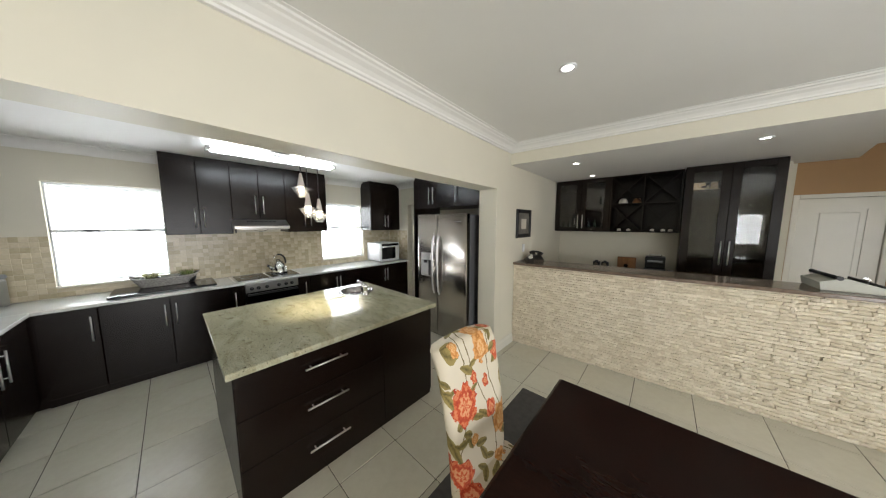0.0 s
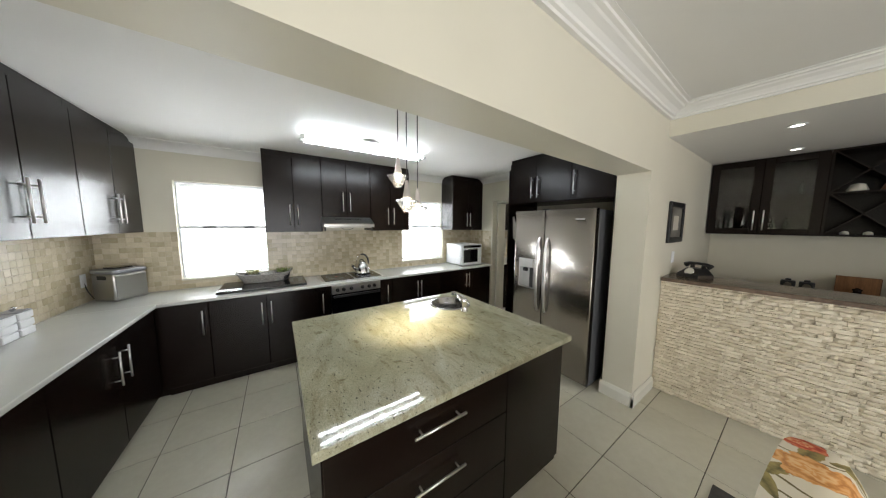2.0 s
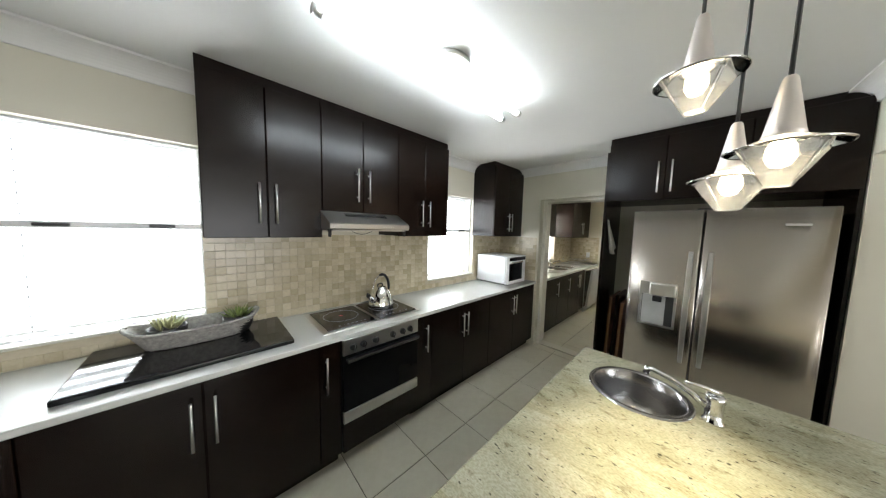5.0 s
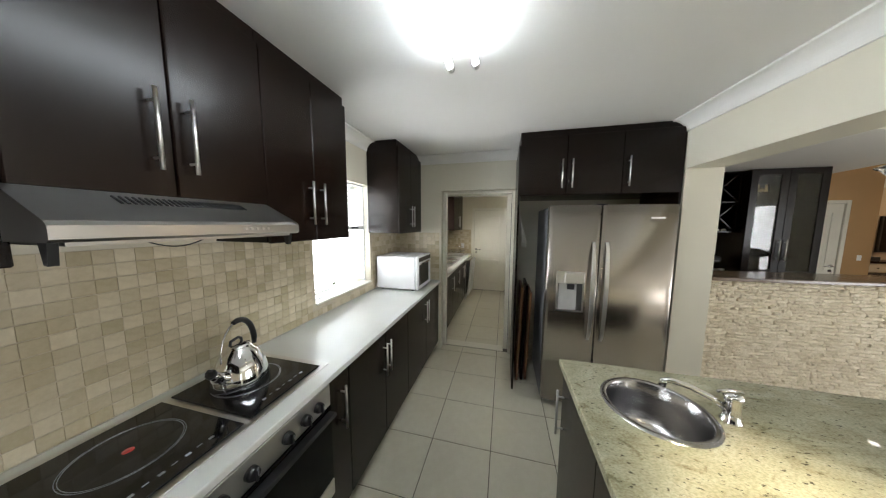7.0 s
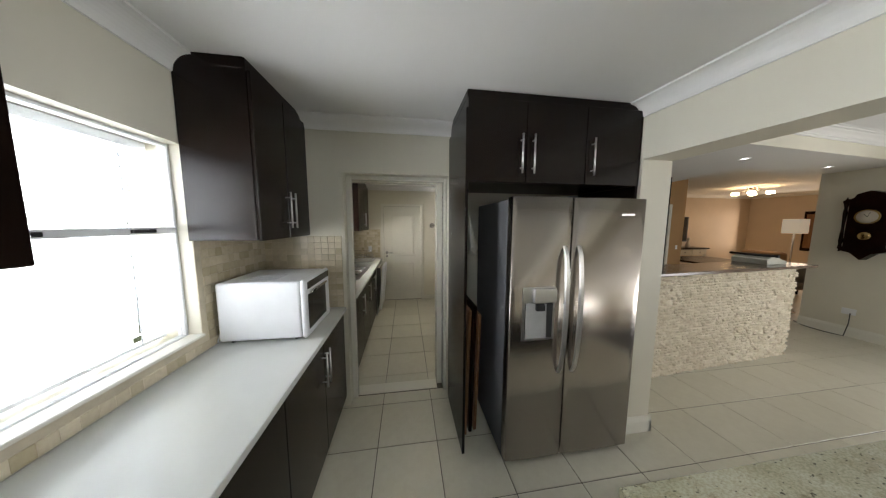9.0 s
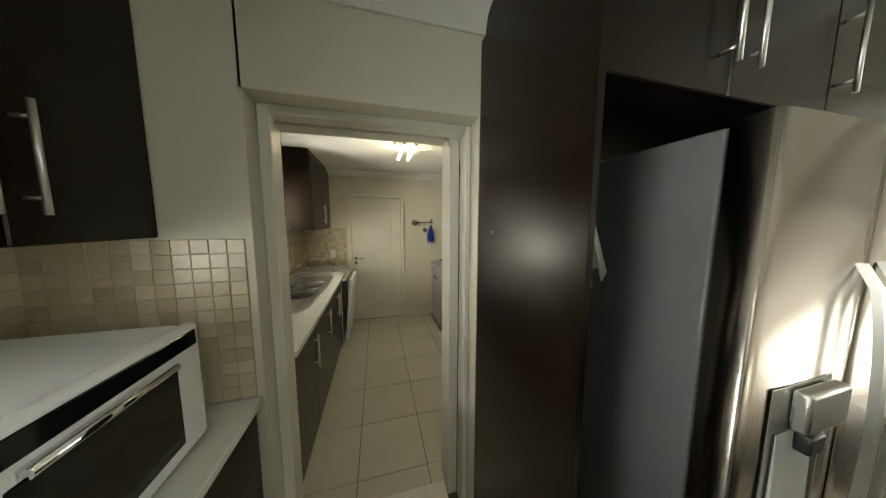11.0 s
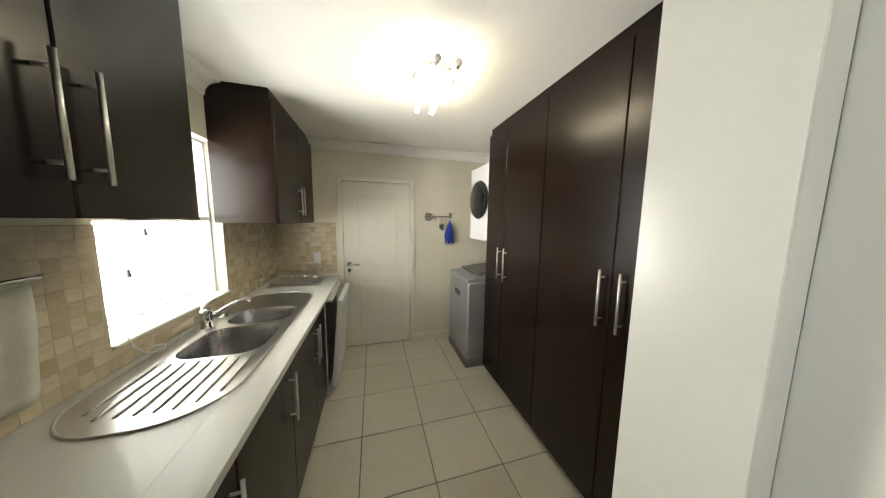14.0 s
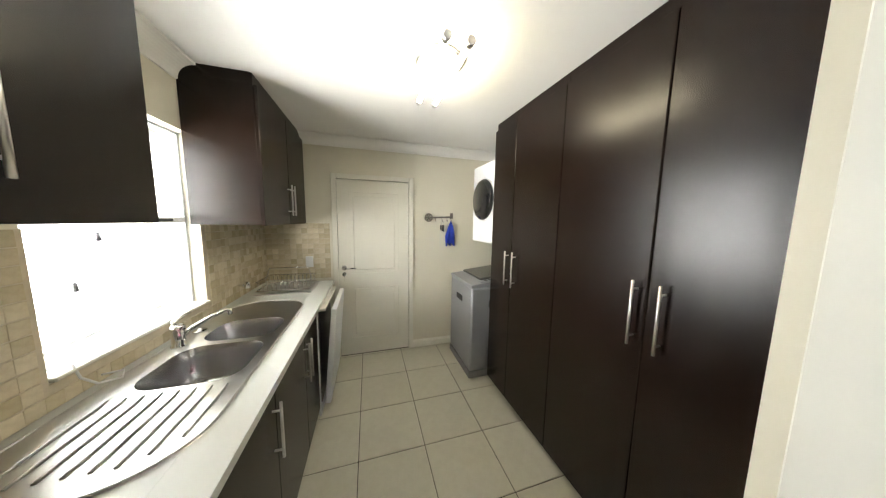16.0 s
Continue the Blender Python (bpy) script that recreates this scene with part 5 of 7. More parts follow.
for x, y, z in ((-1.66, -3.93, DZ), (0.02, -3.58, SZ), (1.03, -3.56, SZ), (0.12, -5.03, SZ), (0.27, -6.65, SZ), (-3.9, -4.6, DZ), (-1.65, -6.2, DZ)):
    d = thing("downlight", (x, y, z), "recessed white ceiling downlight, switched on", "downlight", "ceiling downlights")
    Mesh().lathe([(0.032, -0.001), (0.05, -0.001), (0.05, -0.005), (0.040, -0.009), (0.034, -0.004)], (x, y, z), 28).obj("trim_ring", WHITEPLASTIC, d)
    Mesh().lathe([(0.0005, -0.0035), (0.033, -0.0035), (0.033, -0.001)], (x, y, z), 24).obj("lamp_face", LEDGLOW, d, "glowing lamp face")

# ---- bar ----
BARA = math.atan(0.0785)
BART = Matrix.Translation((-0.29, -2.953, 0)) @ Matrix.Rotation(math.pi * 1.5 + BARA, 4, 'Z')   # u along the bar to the south, v to its kitchen side
BARL = 2.80
bar = tagged(new("bar_counter"), "bar counter clad in cream split-face stone", "bar counter")
bar.location = (-0.1, -4.3, 0)
ORIGIN[bar.name] = Vector(bar.location)
Mesh().box(0, BARL - 0.02, 0.03, 0.15, 0, 1.085, 0, BART).obj("core", PALEGROUT, bar, "mortar core between the stones")
Mesh().box(0.003, BARL + 0.26, -0.03, 0.40, 1.088, 1.12, 0.006, BART).obj("bar_top", BARTOP, bar, "polished brown stone bar top")

# bar cupboards
g = thing("bar_display_cabinet", (1.47, -3.35, 1.505), "dark wall cabinet with two glazed doors and glassware", "cabinet")
m = FACE_B
Mesh().box(-3.765, -2.96, 0.003, 0.02, 1.505, 2.365, 0, m).box(-3.765, -3.747, 0.02, 0.33, 1.505, 2.365, 0, m).box(-2.978, -2.96, 0.02, 0.33, 1.505, 2.365, 0, m).box(-3.747, -2.978, 0.02, 0.33, 1.505, 1.523, 0, m).box(-3.747, -2.978, 0.02, 0.33, 2.347, 2.365, 0, m).box(-3.747, -2.978, 0.02, 0.31, 1.93, 1.945, 0, m).obj("carcass", ESPRESSO, g)


def glazed_door(parent, m, u0, u1, v, z0, z1, hu, h0, h1, s=0.07):
    f = Mesh()
    for a, b_, c, d in ((u0, u0 + s, z0, z1), (u1 - s, u1, z0, z1), (u0 + s, u1 - s, z0, z0 + s), (u0 + s, u1 - s, z1 - s, z1)):
        f.box(a, b_, v, v + 0.02, c, d, 0.002, m)
    f = f.obj("door", ESPRESSO, parent)
    Mesh().box(u0 + s, u1 - s, v + 0.008, v + 0.012, z0 + s, z1 - s, 0, m).obj("glass", GLASS, f, "clear glass pane").visible_shadow = False
    bar_handle(f, m, hu, v + 0.02, h0, h1)


glazed_door(g, m, -3.363, -2.96, 0.332, 1.507, 2.363, -3.33, 1.56, 1.78)
glazed_door(g, m, -3.765, -3.366, 0.332, 1.507, 2.363, -3.40, 1.56, 1.78)


def bottle(at, h, r, mat, label="small glass bottle on a shelf"):
    b = thing("bottle", at, label, "bottle", "bottles and glasses")
    Mesh().lathe([(0.001, 0), (r, 0.002), (r, h * 0.6), (r * 0.9, h * 0.66), (r * 0.36, h * 0.76), (r * 0.36, h * 0.96), (r * 0.42, h), (0.001, h)], at, 14).obj("glass", mat, b)
    return b


def tumbler(at, h=0.11, r=0.032):
    b = thing("drinking_glass", at, "clear drinking glass on a cabinet shelf", "glass", "bottles and glasses")
    Mesh().lathe([(0.001, 0.001), (r * 0.8, 0.001), (r, h), (r - 0.002, h), (r * 0.75, 0.008), (0.001, 0.008)], at, 14).obj("glass", GLASS, b)
    return b


DARKGLASS = plain("green_black_glass", (0.02, 0.03, 0.02), 0.08, vary=0.2, relief=0)
PALEOBJ = plain("pale_ceramic", (0.62, 0.58, 0.5), 0.3, vary=0.1)
for y, z, k in ((-3.05, 1.525, 0), (-3.14, 1.525, 1), (-3.24, 1.525, 2), (-3.46, 1.525, 0), (-3.55, 1.525, 1), (-3.64, 1.525, 3), (-3.1, 1.947, 3), (-3.25, 1.947, 3), (-3.5, 1.947, 3), (-3.62, 1.947, 0)):
    if k == 3:
        tumbler((1.47, y, z))
    else:
        bottle((1.47, y, z), 0.15 + 0.03 * k, 0.024, (DARKGLASS, DARKGLASS, CHROME)[k])

g = thing("wine_rack", (1.47, -4.18, 1.505), "dark wall unit with crossed wine bottle racks", "wine rack")
Mesh().box(-4.588, -3.768, 0.003, 0.02, 1.505, 2.365, 0, m).box(-4.588, -4.57, 0.02, 0.33, 1.505, 2.365, 0, m).box(-3.786, -3.768, 0.02, 0.33, 1.505, 2.365, 0, m).box(-4.57, -3.786, 0.02, 0.33, 1.505, 1.523, 0, m).box(-4.57, -3.786, 0.02, 0.33, 2.347, 2.365, 0, m).box(-4.57, -3.786, 0.02, 0.328, 1.93, 1.946, 0, m).box(-4.187, -4.171, 0.02, 0.326, 1.523, 2.347, 0, m).obj("carcass", ESPRESSO, g)
for u0, u1 in ((-4.57, -4.187), (-4.171, -3.786)):
    for z0, z1 in ((1.523, 1.93), (1.946, 2.347)):
        for za, zb in ((z0, z1), (z1, z0)):
            a, b_ = m @ Vector((u0, 0.17, za)), m @ Vector((u1, 0.17, zb))
            d = (b_ - a).normalized()
            up = Vector((1, 0, 0)).cross(d) * 0.006
            Mesh().add([a + up + Vector((s, 0, 0)) for s in (-0.15, 0.15)] + [a - up + Vector((s, 0, 0)) for s in (0.15, -0.15)] + [b_ + up + Vector((s, 0, 0)) for s in (-0.15, 0.15)] + [b_ - up + Vector((s, 0, 0)) for s in (0.15, -0.15)],
                       [(0, 1, 2, 3), (4, 5, 6, 7), (0, 4, 5, 1), (1, 5, 6, 2), (2, 6, 7, 3), (3, 7, 4, 0)]).obj("diagonal_board", ESPRESSO, g)
for y, z, lab, mat in ((-3.93, 1.947, "pale cap on the wine rack shelf", PALEOBJ), (-4.10, 1.947, "small terracotta pot on the rack", OAK), (-3.9, 1.525, "white bottle neck in the rack", PALEOBJ), (-4.02, 1.525, "white bottle neck in the rack", PALEOBJ), (-4.3, 1.525, "white bottle neck in the rack", PALEOBJ), (-4.42, 1.525, "small figurine on the rack", PALEOBJ), (-4.5, 1.525, "white bottle neck in the rack", PALEOBJ)):
    c = thing("shelf_ornament", (1.40, y, z), lab, "ornament", "bar ornaments")
    r = 0.055 if z > 1.9 else 0.024
    Mesh().lathe([(0.001, 0), (r * 1.1, 0.001), (r, 0.02), (r * 0.7, r * 1.2), (0.001, r * 1.4)], (1.40, y, z), 16).obj("body", mat, c)

g = thing("glass_display_cupboard", (1.42, -5.0, 0), "tall dark display cupboard with glazed doors and glassware", "cupboard")
Mesh().box(-5.40, -4.60, 0.003, 0.02, 0, 2.365, 0, m).box(-5.40, -5.38, 0.02, 0.43, 0, 2.365, 0, m).box(-4.62, -4.60, 0.02, 0.43, 0, 2.365, 0, m).box(-5.38, -4.62, 0.02, 0.43, 0, 0.9, 0, m).box(-5.38, -4.62, 0.02, 0.43, 2.345, 2.365, 0, m).obj("carcass", ESPRESSO, g)
for z in (1.2, 1.5, 1.78, 2.06):
    Mesh().box(-5.38, -4.62, 0.025, 0.40, z, z + 0.008, 0, m).obj("glass_shelf", GLASS, g, "glass shelf").visible_shadow = False
    for y in (-4.74, -4.83, -4.92, -5.1, -5.19, -5.28):
        if random.random() < 0.85:
            tumbler((1.65 - random.uniform(0.16, 0.34), y + random.uniform(-0.015, 0.015), z + 0.009), random.uniform(0.09, 0.15), random.uniform(0.025, 0.036))
glazed_door(g, m, -4.998, -4.60, 0.432, 0.92, 2.363, -4.965, 1.13, 1.42, 0.08)
glazed_door(g, m, -5.40, -5.002, 0.432, 0.92, 2.363, -5.035, 1.13, 1.42, 0.08)
c = thing("gift_box", (1.46, -4.80, 2.07), "pale cardboard box on the top shelf", "box")
Mesh().box(1.36, 1.56, -4.91, -4.69, 2.069, 2.17, 0.003).obj("carton", plain("kraft_carton", (0.55, 0.42, 0.24), 0.7), c)
Mesh().box(1.358, 1.3595, -4.84, -4.76, 2.10, 2.125).obj("printed_bar", TABLEWOOD, c, "dark printed bar")

bk = thing("back_bar_cupboard", (1.4, -3.77, 0), "espresso low cupboard behind the bar with worktop", "cupboard")
Mesh().box(-4.598, -2.955, 0.003, 0.5, 0.0, 0.868, 0.002, m).obj("body", ESPRESSO, bk)
Mesh().box(-4.598, -2.955, 0.003, 0.53, 0.87, 0.90, 0.005, m).obj("worktop", BARTOP, bk)
for y, lab in ((-3.62, "small black camera on the back bar"), (-3.74, "small black camera on the back bar")):
    c = thing("vintage_camera", (1.45, y, 0.9), lab, "camera", "vintage cameras")
    Mesh().box(1.41, 1.49, y - 0.05, y + 0.05, 0.901, 1.0, 0.01).obj("body", BLACK, c)
    Mesh().tube([(1.411, y, 0.96), (1.385, y, 0.96)], 0.026, 16).obj("lens", CHROME, c, "metal lens ring")
    Mesh().box(1.43, 1.47, y - 0.02, y + 0.02, 0.999, 1.02, 0.004).obj("viewfinder", BLACK, c)
c = thing("wooden_plaque", (1.5, -4.02, 0.9), "wooden box frame with a small dark ornament", "plaque")
Mesh().box(1.50, 1.53, -4.14, -3.90, 0.902, 1.10, 0.006).obj("board", OAK, c)
Mesh().lathe([(0.001, 0), (0.05, 0.002), (0.035, 0.03), (0.02, 0.06), (0.03, 0.08), (0.001, 0.10)], (1.44, -4.02, 0.901), 16).obj("ornament", TABLEWOOD, c)
c = thing("coffee_machine", (1.45, -4.36, 0.9), "black and silver espresso machine on the back bar", "coffee machine")
Mesh().box(1.35, 1.56, -4.49, -4.24, 0.901, 0.96, 0.01).obj("base", SILVER, c)
Mesh().box(1.46, 1.56, -4.48, -4.25, 0.96, 1.12, 0.01).obj("tank", BLACK, c)
Mesh().box(1.34, 1.56, -4.48, -4.25, 1.06, 1.15, 0.02).obj("head", BLACK, c)
Mesh().box(1.338, 1.342, -4.45, -4.28, 1.075, 1.10).obj("display_bar", SILVER, c, "pale display bar")
Mesh().box(1.40, 1.54, -4.44, -4.29, 1.15, 1.18, 0.01).obj("cup_rail", CHROME, c)
c = thing("white_cup", (1.44, -4.55, 0.9), "small white cup on the back bar", "cup")
Mesh().lathe([(0.001, 0.001), (0.025, 0.001), (0.036, 0.06), (0.033, 0.06), (0.023, 0.006), (0.001, 0.006)], (1.42, -4.54, 0.901), 18).obj("cup", WHITEPLASTIC, c)

# black telephone on the bar
ph = thing("telephone", (-0.02, -3.14, 1.12), "black vintage rotary telephone on the bar", "telephone")
PM = Matrix.Translation((-0.03, -3.13, 1.12)) @ Matrix.Rotation(radians(-25), 4, 'Z')
Mesh().add([(x * s + o, y * s, z) for z, s, o in ((0.001, 1.0, 0), (0.03, 0.96, 0), (0.085, 0.55, 0.02)) for x, y in ((-0.09, -0.09), (0.09, -0.09), (0.09, 0.09), (-0.09, 0.09))],
           [(3, 2, 1, 0), (8, 9, 10, 11)] + [(i * 4 + k, i * 4 + (k + 1) % 4, i * 4 + 4 + (k + 1) % 4, i * 4 + 4 + k) for i in range(2) for k in range(4)], False, PM).obj("body", BLACK, ph)
Mesh().tube([(0.03, -0.10, 0.105), (0.03, -0.07, 0.125), (0.03, 0.0, 0.13), (0.03, 0.07, 0.125), (0.03, 0.10, 0.105)], [0.026, 0.015, 0.013, 0.015, 0.026], 12, True, PM).obj("handset", BLACK, ph, "black curved handset")
Mesh().tube([(-0.055, 0, 0.05), (-0.068, 0, 0.057)], 0.037, 20, True, PM).obj("dial", CHROME, ph, "metal rotary dial")
for s in (-1, 1):
    Mesh().box(0.01, 0.05, s * 0.045 - 0.008, s * 0.045 + 0.008, 0.083, 0.118, 0.003, PM).obj("cradle_prong", BLACK, ph)

# typewriter at the end of the bar
ty = thing("typewriter", (0.20, -5.55, 1.12), "pale grey vintage portable typewriter on the bar", "typewriter")
TM = Matrix.Translation((0.17, -5.52, 1.122)) @ Matrix.Rotation(radians(92), 4, 'Z')
Mesh().prism([(-0.17, 0.0), (0.15, 0.0), (0.16, 0.06), (0.06, 0.10), (0.0, 0.085), (-0.17, 0.03)], "y", -0.16, 0.16, False, TM).obj("shell", plain("pale_grey_enamel", (0.5, 0.5, 0.43), 0.35, vary=0.06), ty)
Mesh().tube([(0.09, -0.19, 0.105), (0.09, 0.19, 0.105)], 0.014, 16, True, TM).obj("platen", BLACK, ty, "black rubber roller")
for s in (-1, 1):
    Mesh().tube([(0.09, s * 0.19, 0.105), (0.09, s * 0.215, 0.105)], 0.016, 14, True, TM).obj("platen_knob", BLACK, ty)
kys = Mesh()
for r in range(4):
    for k in range(10):
        kys.tube([(-0.15 + r * 0.032, -0.11 + k * 0.024 + r * 0.004, 0.03 + r * 0.012), (-0.15 + r * 0.032, -0.11 + k * 0.024 + r * 0.004, 0.05 + r * 0.013)], 0.009, 8, True, TM)
kys.obj("keys", BLACK, ty, "rows of round black keys")

pc = thing("framed_picture", (-0.05, YOUT, 1.44), "small dark framed picture on the cream wall", "picture")
f = Mesh()
for a, b_, c_, d_ in ((-0.255, -0.205, 1.44, 1.83), (0.155, 0.205, 1.44, 1.83), (-0.205, 0.155, 1.44, 1.49), (-0.205, 0.155, 1.78, 1.83)):
    f.box(a, b_, YOUT - 0.022, YOUT - 0.001, c_, d_, 0.003)
f.obj("frame", BLACK, pc, "black moulded frame")
Mesh().box(-0.205, 0.155, YOUT - 0.008, YOUT - 0.002, 1.49, 1.78).obj("mount", plain("grey_print", (0.16, 0.15, 0.13), 0.4, vary=0.5, scale=9), pc, "grey toned print")
Mesh().box(-0.10, 0.06, YOUT - 0.0095, YOUT - 0.0085, 1.56, 1.70).obj("print_panel", PALEOBJ, pc, "pale centre of the print")

# ---- dining table, chair and rug ----
rg = thing("rug", (-2.2, -4.9, 0), "charcoal flat woven rug under the dining table", "rug")
Mesh().box(-3.05, -1.13, -6.3, -3.50, 0.0005, 0.010, 0.003).obj("pile", RUG, rg)
tb = thing("dining_table", (-2.42, -5.0, 0), "dark mahogany dining table with rounded edges", "table")
Mesh().box(-2.90, -1.94, -6.0, -4.05, 0.72, 0.765, 0.018).obj("tabletop", TABLEWOOD, tb)
Mesh().box(-2.84, -2.0, -5.94, -4.11, 0.63, 0.719, 0.003).obj("apron", TABLEWOOD, tb)
for x in (-2.81, -2.03):
    for y in (-5.90, -4.15):
        Mesh().box(x - 0.045, x + 0.045, y - 0.045, y + 0.045, 0.011, 0.63, 0.006).obj("leg", TABLEWOOD, tb)
ch = thing("dining_chair", (-2.42, -3.88, 0), "high-backed dining chair in cream floral upholstery", "chair")
bk_ = Mesh()
vs, fs = [], []
nz, nx = 22, 14
for side in (1, -1):
    for i in range(nz):
        h = i / (nz - 1)
        z = 0.42 + 0.655 * h
        hw = 0.185 + 0.022 * h
        yc = -3.80 + 0.10 * h - 0.02 * math.sin(h * math.pi)
        th = 0.042 - 0.010 * h
        if h > 0.9:
            th += 0.012
            yc += 0.02 * (h - 0.9) * 10
        for k in range(nx):
            a = k / (nx - 1) * 2 - 1
            ed = (1 - abs(a) ** 6) ** 0.5
            zz = z + (0.022 * (1 - a * a) if h > 0.95 else 0)
            vs.append((-2.415 + a * hw, yc + side * th * (0.25 + 0.75 * ed), zz))
n1 = nz * nx
for i in range(nz - 1):
    for k in range(nx - 1):
        q = (i * nx + k, i * nx + k + 1, (i + 1) * nx + k + 1, (i + 1) * nx + k)
        fs += [q, tuple(n1 + j for j in q[::-1])]
    fs += [(i * nx, (i + 1) * nx, n1 + (i + 1) * nx, n1 + i * nx), (i * nx + nx - 1, n1 + i * nx + nx - 1, n1 + (i + 1) * nx + nx - 1, (i + 1) * nx + nx - 1)]
for k in range(nx - 1):
    t0 = (nz - 1) * nx
    fs += [(t0 + k, t0 + k + 1, n1 + t0 + k + 1, n1 + t0 + k), (k, n1 + k, n1 + k + 1, k + 1)]
bk_.add(vs, fs, True).obj("backrest", FLORAL, ch)
Mesh().box(-2.62, -2.21, -4.25, -3.80, 0.40, 0.49, 0.025).obj("seat", FLORAL, ch)
for x in (-2.60, -2.23):
    for y in (-4.22, -3.80):
        Mesh().tube([(x, y + (0.04 if y > -4 else 0), 0.011), (x, y, 0.40)], [0.016, 0.022], 8).obj("leg", TABLEWOOD, ch)

ch.location = (-2.453, -3.932, 0)
ch.rotation_euler.z = radians(-5)

# ---- wall clock ----
ck = thing("wall_clock", (0.10, -7.34, 1.2), "carved dark wooden pendulum wall clock", "clock")
Mesh().box(-0.06, 0.26, -7.398, -7.27, 1.28, 1.92, 0.01).obj("case", TABLEWOOD, ck)
Mesh().prism([(-0.10, 1.90), (0.30, 1.90), (0.30, 1.94), (0.22, 1.97), (0.20, 2.02), (0.10, 2.06), (0.0, 2.02), (-0.02, 1.97), (-0.10, 1.94)], "y", -7.398, -7.25).obj("crest", TABLEWOOD, ck, "carved crest")
Mesh().prism([(-0.09, 1.29), (-0.07, 1.24), (0.02, 1.21), (0.10, 1.12), (0.18, 1.21), (0.27, 1.24), (0.29, 1.29)], "y", -7.398, -7.25).obj("bracket", TABLEWOOD, ck, "carved drop bracket")
for x in (-0.085, 0.285):
    Mesh().lathe([(0.001, -0.05), (0.012, -0.04), (0.006, -0.02), (0.02, 0.0), (0.014, 0.05), (0.02, 0.10), (0.012, 0.3), (0.02, 0.5), (0.014, 0.56), (0.022, 0.62), (0.008, 0.65), (0.014, 0.68), (0.001, 0.72)], (x, -7.29, 1.27), 12).obj("column", TABLEWOOD, ck, "turned column")
FC = Matrix.Translation((0.10, -7.268, 1.71)) @ Matrix.Rotation(radians(-90), 4, 'X')
Mesh().lathe([(0.001, 0.0), (0.085, 0.0), (0.085, 0.004), (0.001, 0.004)], (0, 0, 0), 32, FC).obj("dial", PALEOBJ, ck, "pale enamel dial")
Mesh().lathe([(0.084, 0.0), (0.098, 0.0), (0.098, 0.012), (0.084, 0.012)], (0, 0, 0), 32, FC).obj("bezel", plain("old_brass", (0.35, 0.24, 0.09), 0.3, 1.0), ck, "brass bezel")
Mesh().tube([(0.10, -7.262, 1.71), (0.13, -7.262, 1.75)], 0.003, 6).tube([(0.10, -7.261, 1.71), (0.08, -7.261, 1.77)], 0.002, 6).obj("clock_hand_pair", BLACK, ck, "black pointers")
PC_ = Matrix.Translation((0.10, -7.265, 1.45)) @ Matrix.Rotation(radians(-90), 4, 'X')
Mesh().lathe([(0.001, 0.006), (0.05, 0.003), (0.055, 0.0), (0.001, -0.002)], (0, 0, 0), 24, PC_).obj("pendulum", plain("polished_brass", (0.5, 0.36, 0.15), 0.2, 1.0), ck, "brass pendulum disc")

ck.location.x += 0.06

# ---- lounge beyond the bar ----
tv = thing("television", (4.11, -9.27, 1.16), "black flat television mounted on the peach wall", "television")
Mesh().box(4.10, 4.148, -9.74, -9.02, 1.06, 1.82, 0.008).obj("case", BLACK, tv)
Mesh().box(4.096, 4.099, -9.71, -9.05, 1.09, 1.80).obj("screen", BLACKGLASS, tv, "dark blank screen")
cs = thing("console_table", (3.9, -9.2, 0), "white console table with dark top and drawers", "console table")
Mesh().box(3.70, 4.14, -10.05, -8.35, 0.86, 0.90, 0.006).obj("tabletop", TABLEWOOD, cs)
Mesh().box(3.74, 4.13, -10.0, -8.4, 0.68, 0.858, 0.004).obj("drawer_box", GLOSSWHITE, cs)
for k in range(3):
    y = -9.98 + k * 0.53
    d = Mesh().box(3.725, 3.742, y, y + 0.5, 0.70, 0.84, 0.004).obj("drawer", GLOSSWHITE, cs)
    Mesh().lathe([(0.001, -0.015), (0.012, -0.01), (0.015, 0.0), (0.001, 0.012)], (3.71, y + 0.25, 0.77), 10).obj("knob", BLACK, d)
for x in (3.77, 4.1):
    for y in (-9.97, -8.43):
        Mesh().lathe([(0.02, 0), (0.028, 0.1), (0.018, 0.2), (0.032, 0.4), (0.024, 0.6), (0.035, 0.68)], (x, y, 0), 10).obj("leg", GLOSSWHITE, cs)
c = thing("dark_box", (3.95, -8.6, 0.9), "dark media box on the console", "box")
Mesh().box(3.82, 4.06, -8.8, -8.42, 0.901, 0.98, 0.006).obj("case", BLACK, c)
c = thing("ornament_vase", (3.92, -9.55, 0.9), "small pale vase on the console table", "vase")
Mesh().lathe([(0.001, 0.001), (0.05, 0.001), (0.07, 0.06), (0.03, 0.14), (0.02, 0.2), (0.05, 0.25), (0.02, 0.3), (0.001, 0.31)], (3.92, -9.55, 0.9), 16).obj("vase", PALEOBJ, c)
lt = thing("lounge_table", (2.6, -8.2, 0), "dark wooden lounge table behind the bar", "table")
Mesh().box(2.1, 3.1, -8.9, -7.5, 0.72, 0.76, 0.01).obj("tabletop", TABLEWOOD, lt)
for x in (2.16, 3.04):
    for y in (-8.84, -7.56):
        Mesh().box(x - 0.03, x + 0.03, y - 0.03, y + 0.03, 0, 0.72, 0.004).obj("leg", TABLEWOOD, lt)
ll = thing("lounge_ceiling_lamp", (2.6, -9.45, LZ), "chrome ceiling lamp with glowing glass shades", "ceiling light")
Mesh().lathe([(0.001, -0.001), (0.09, -0.001), (0.09, -0.03), (0.001, -0.04)], (2.6, -9.45, LZ), 24).obj("base", CHROME, ll)
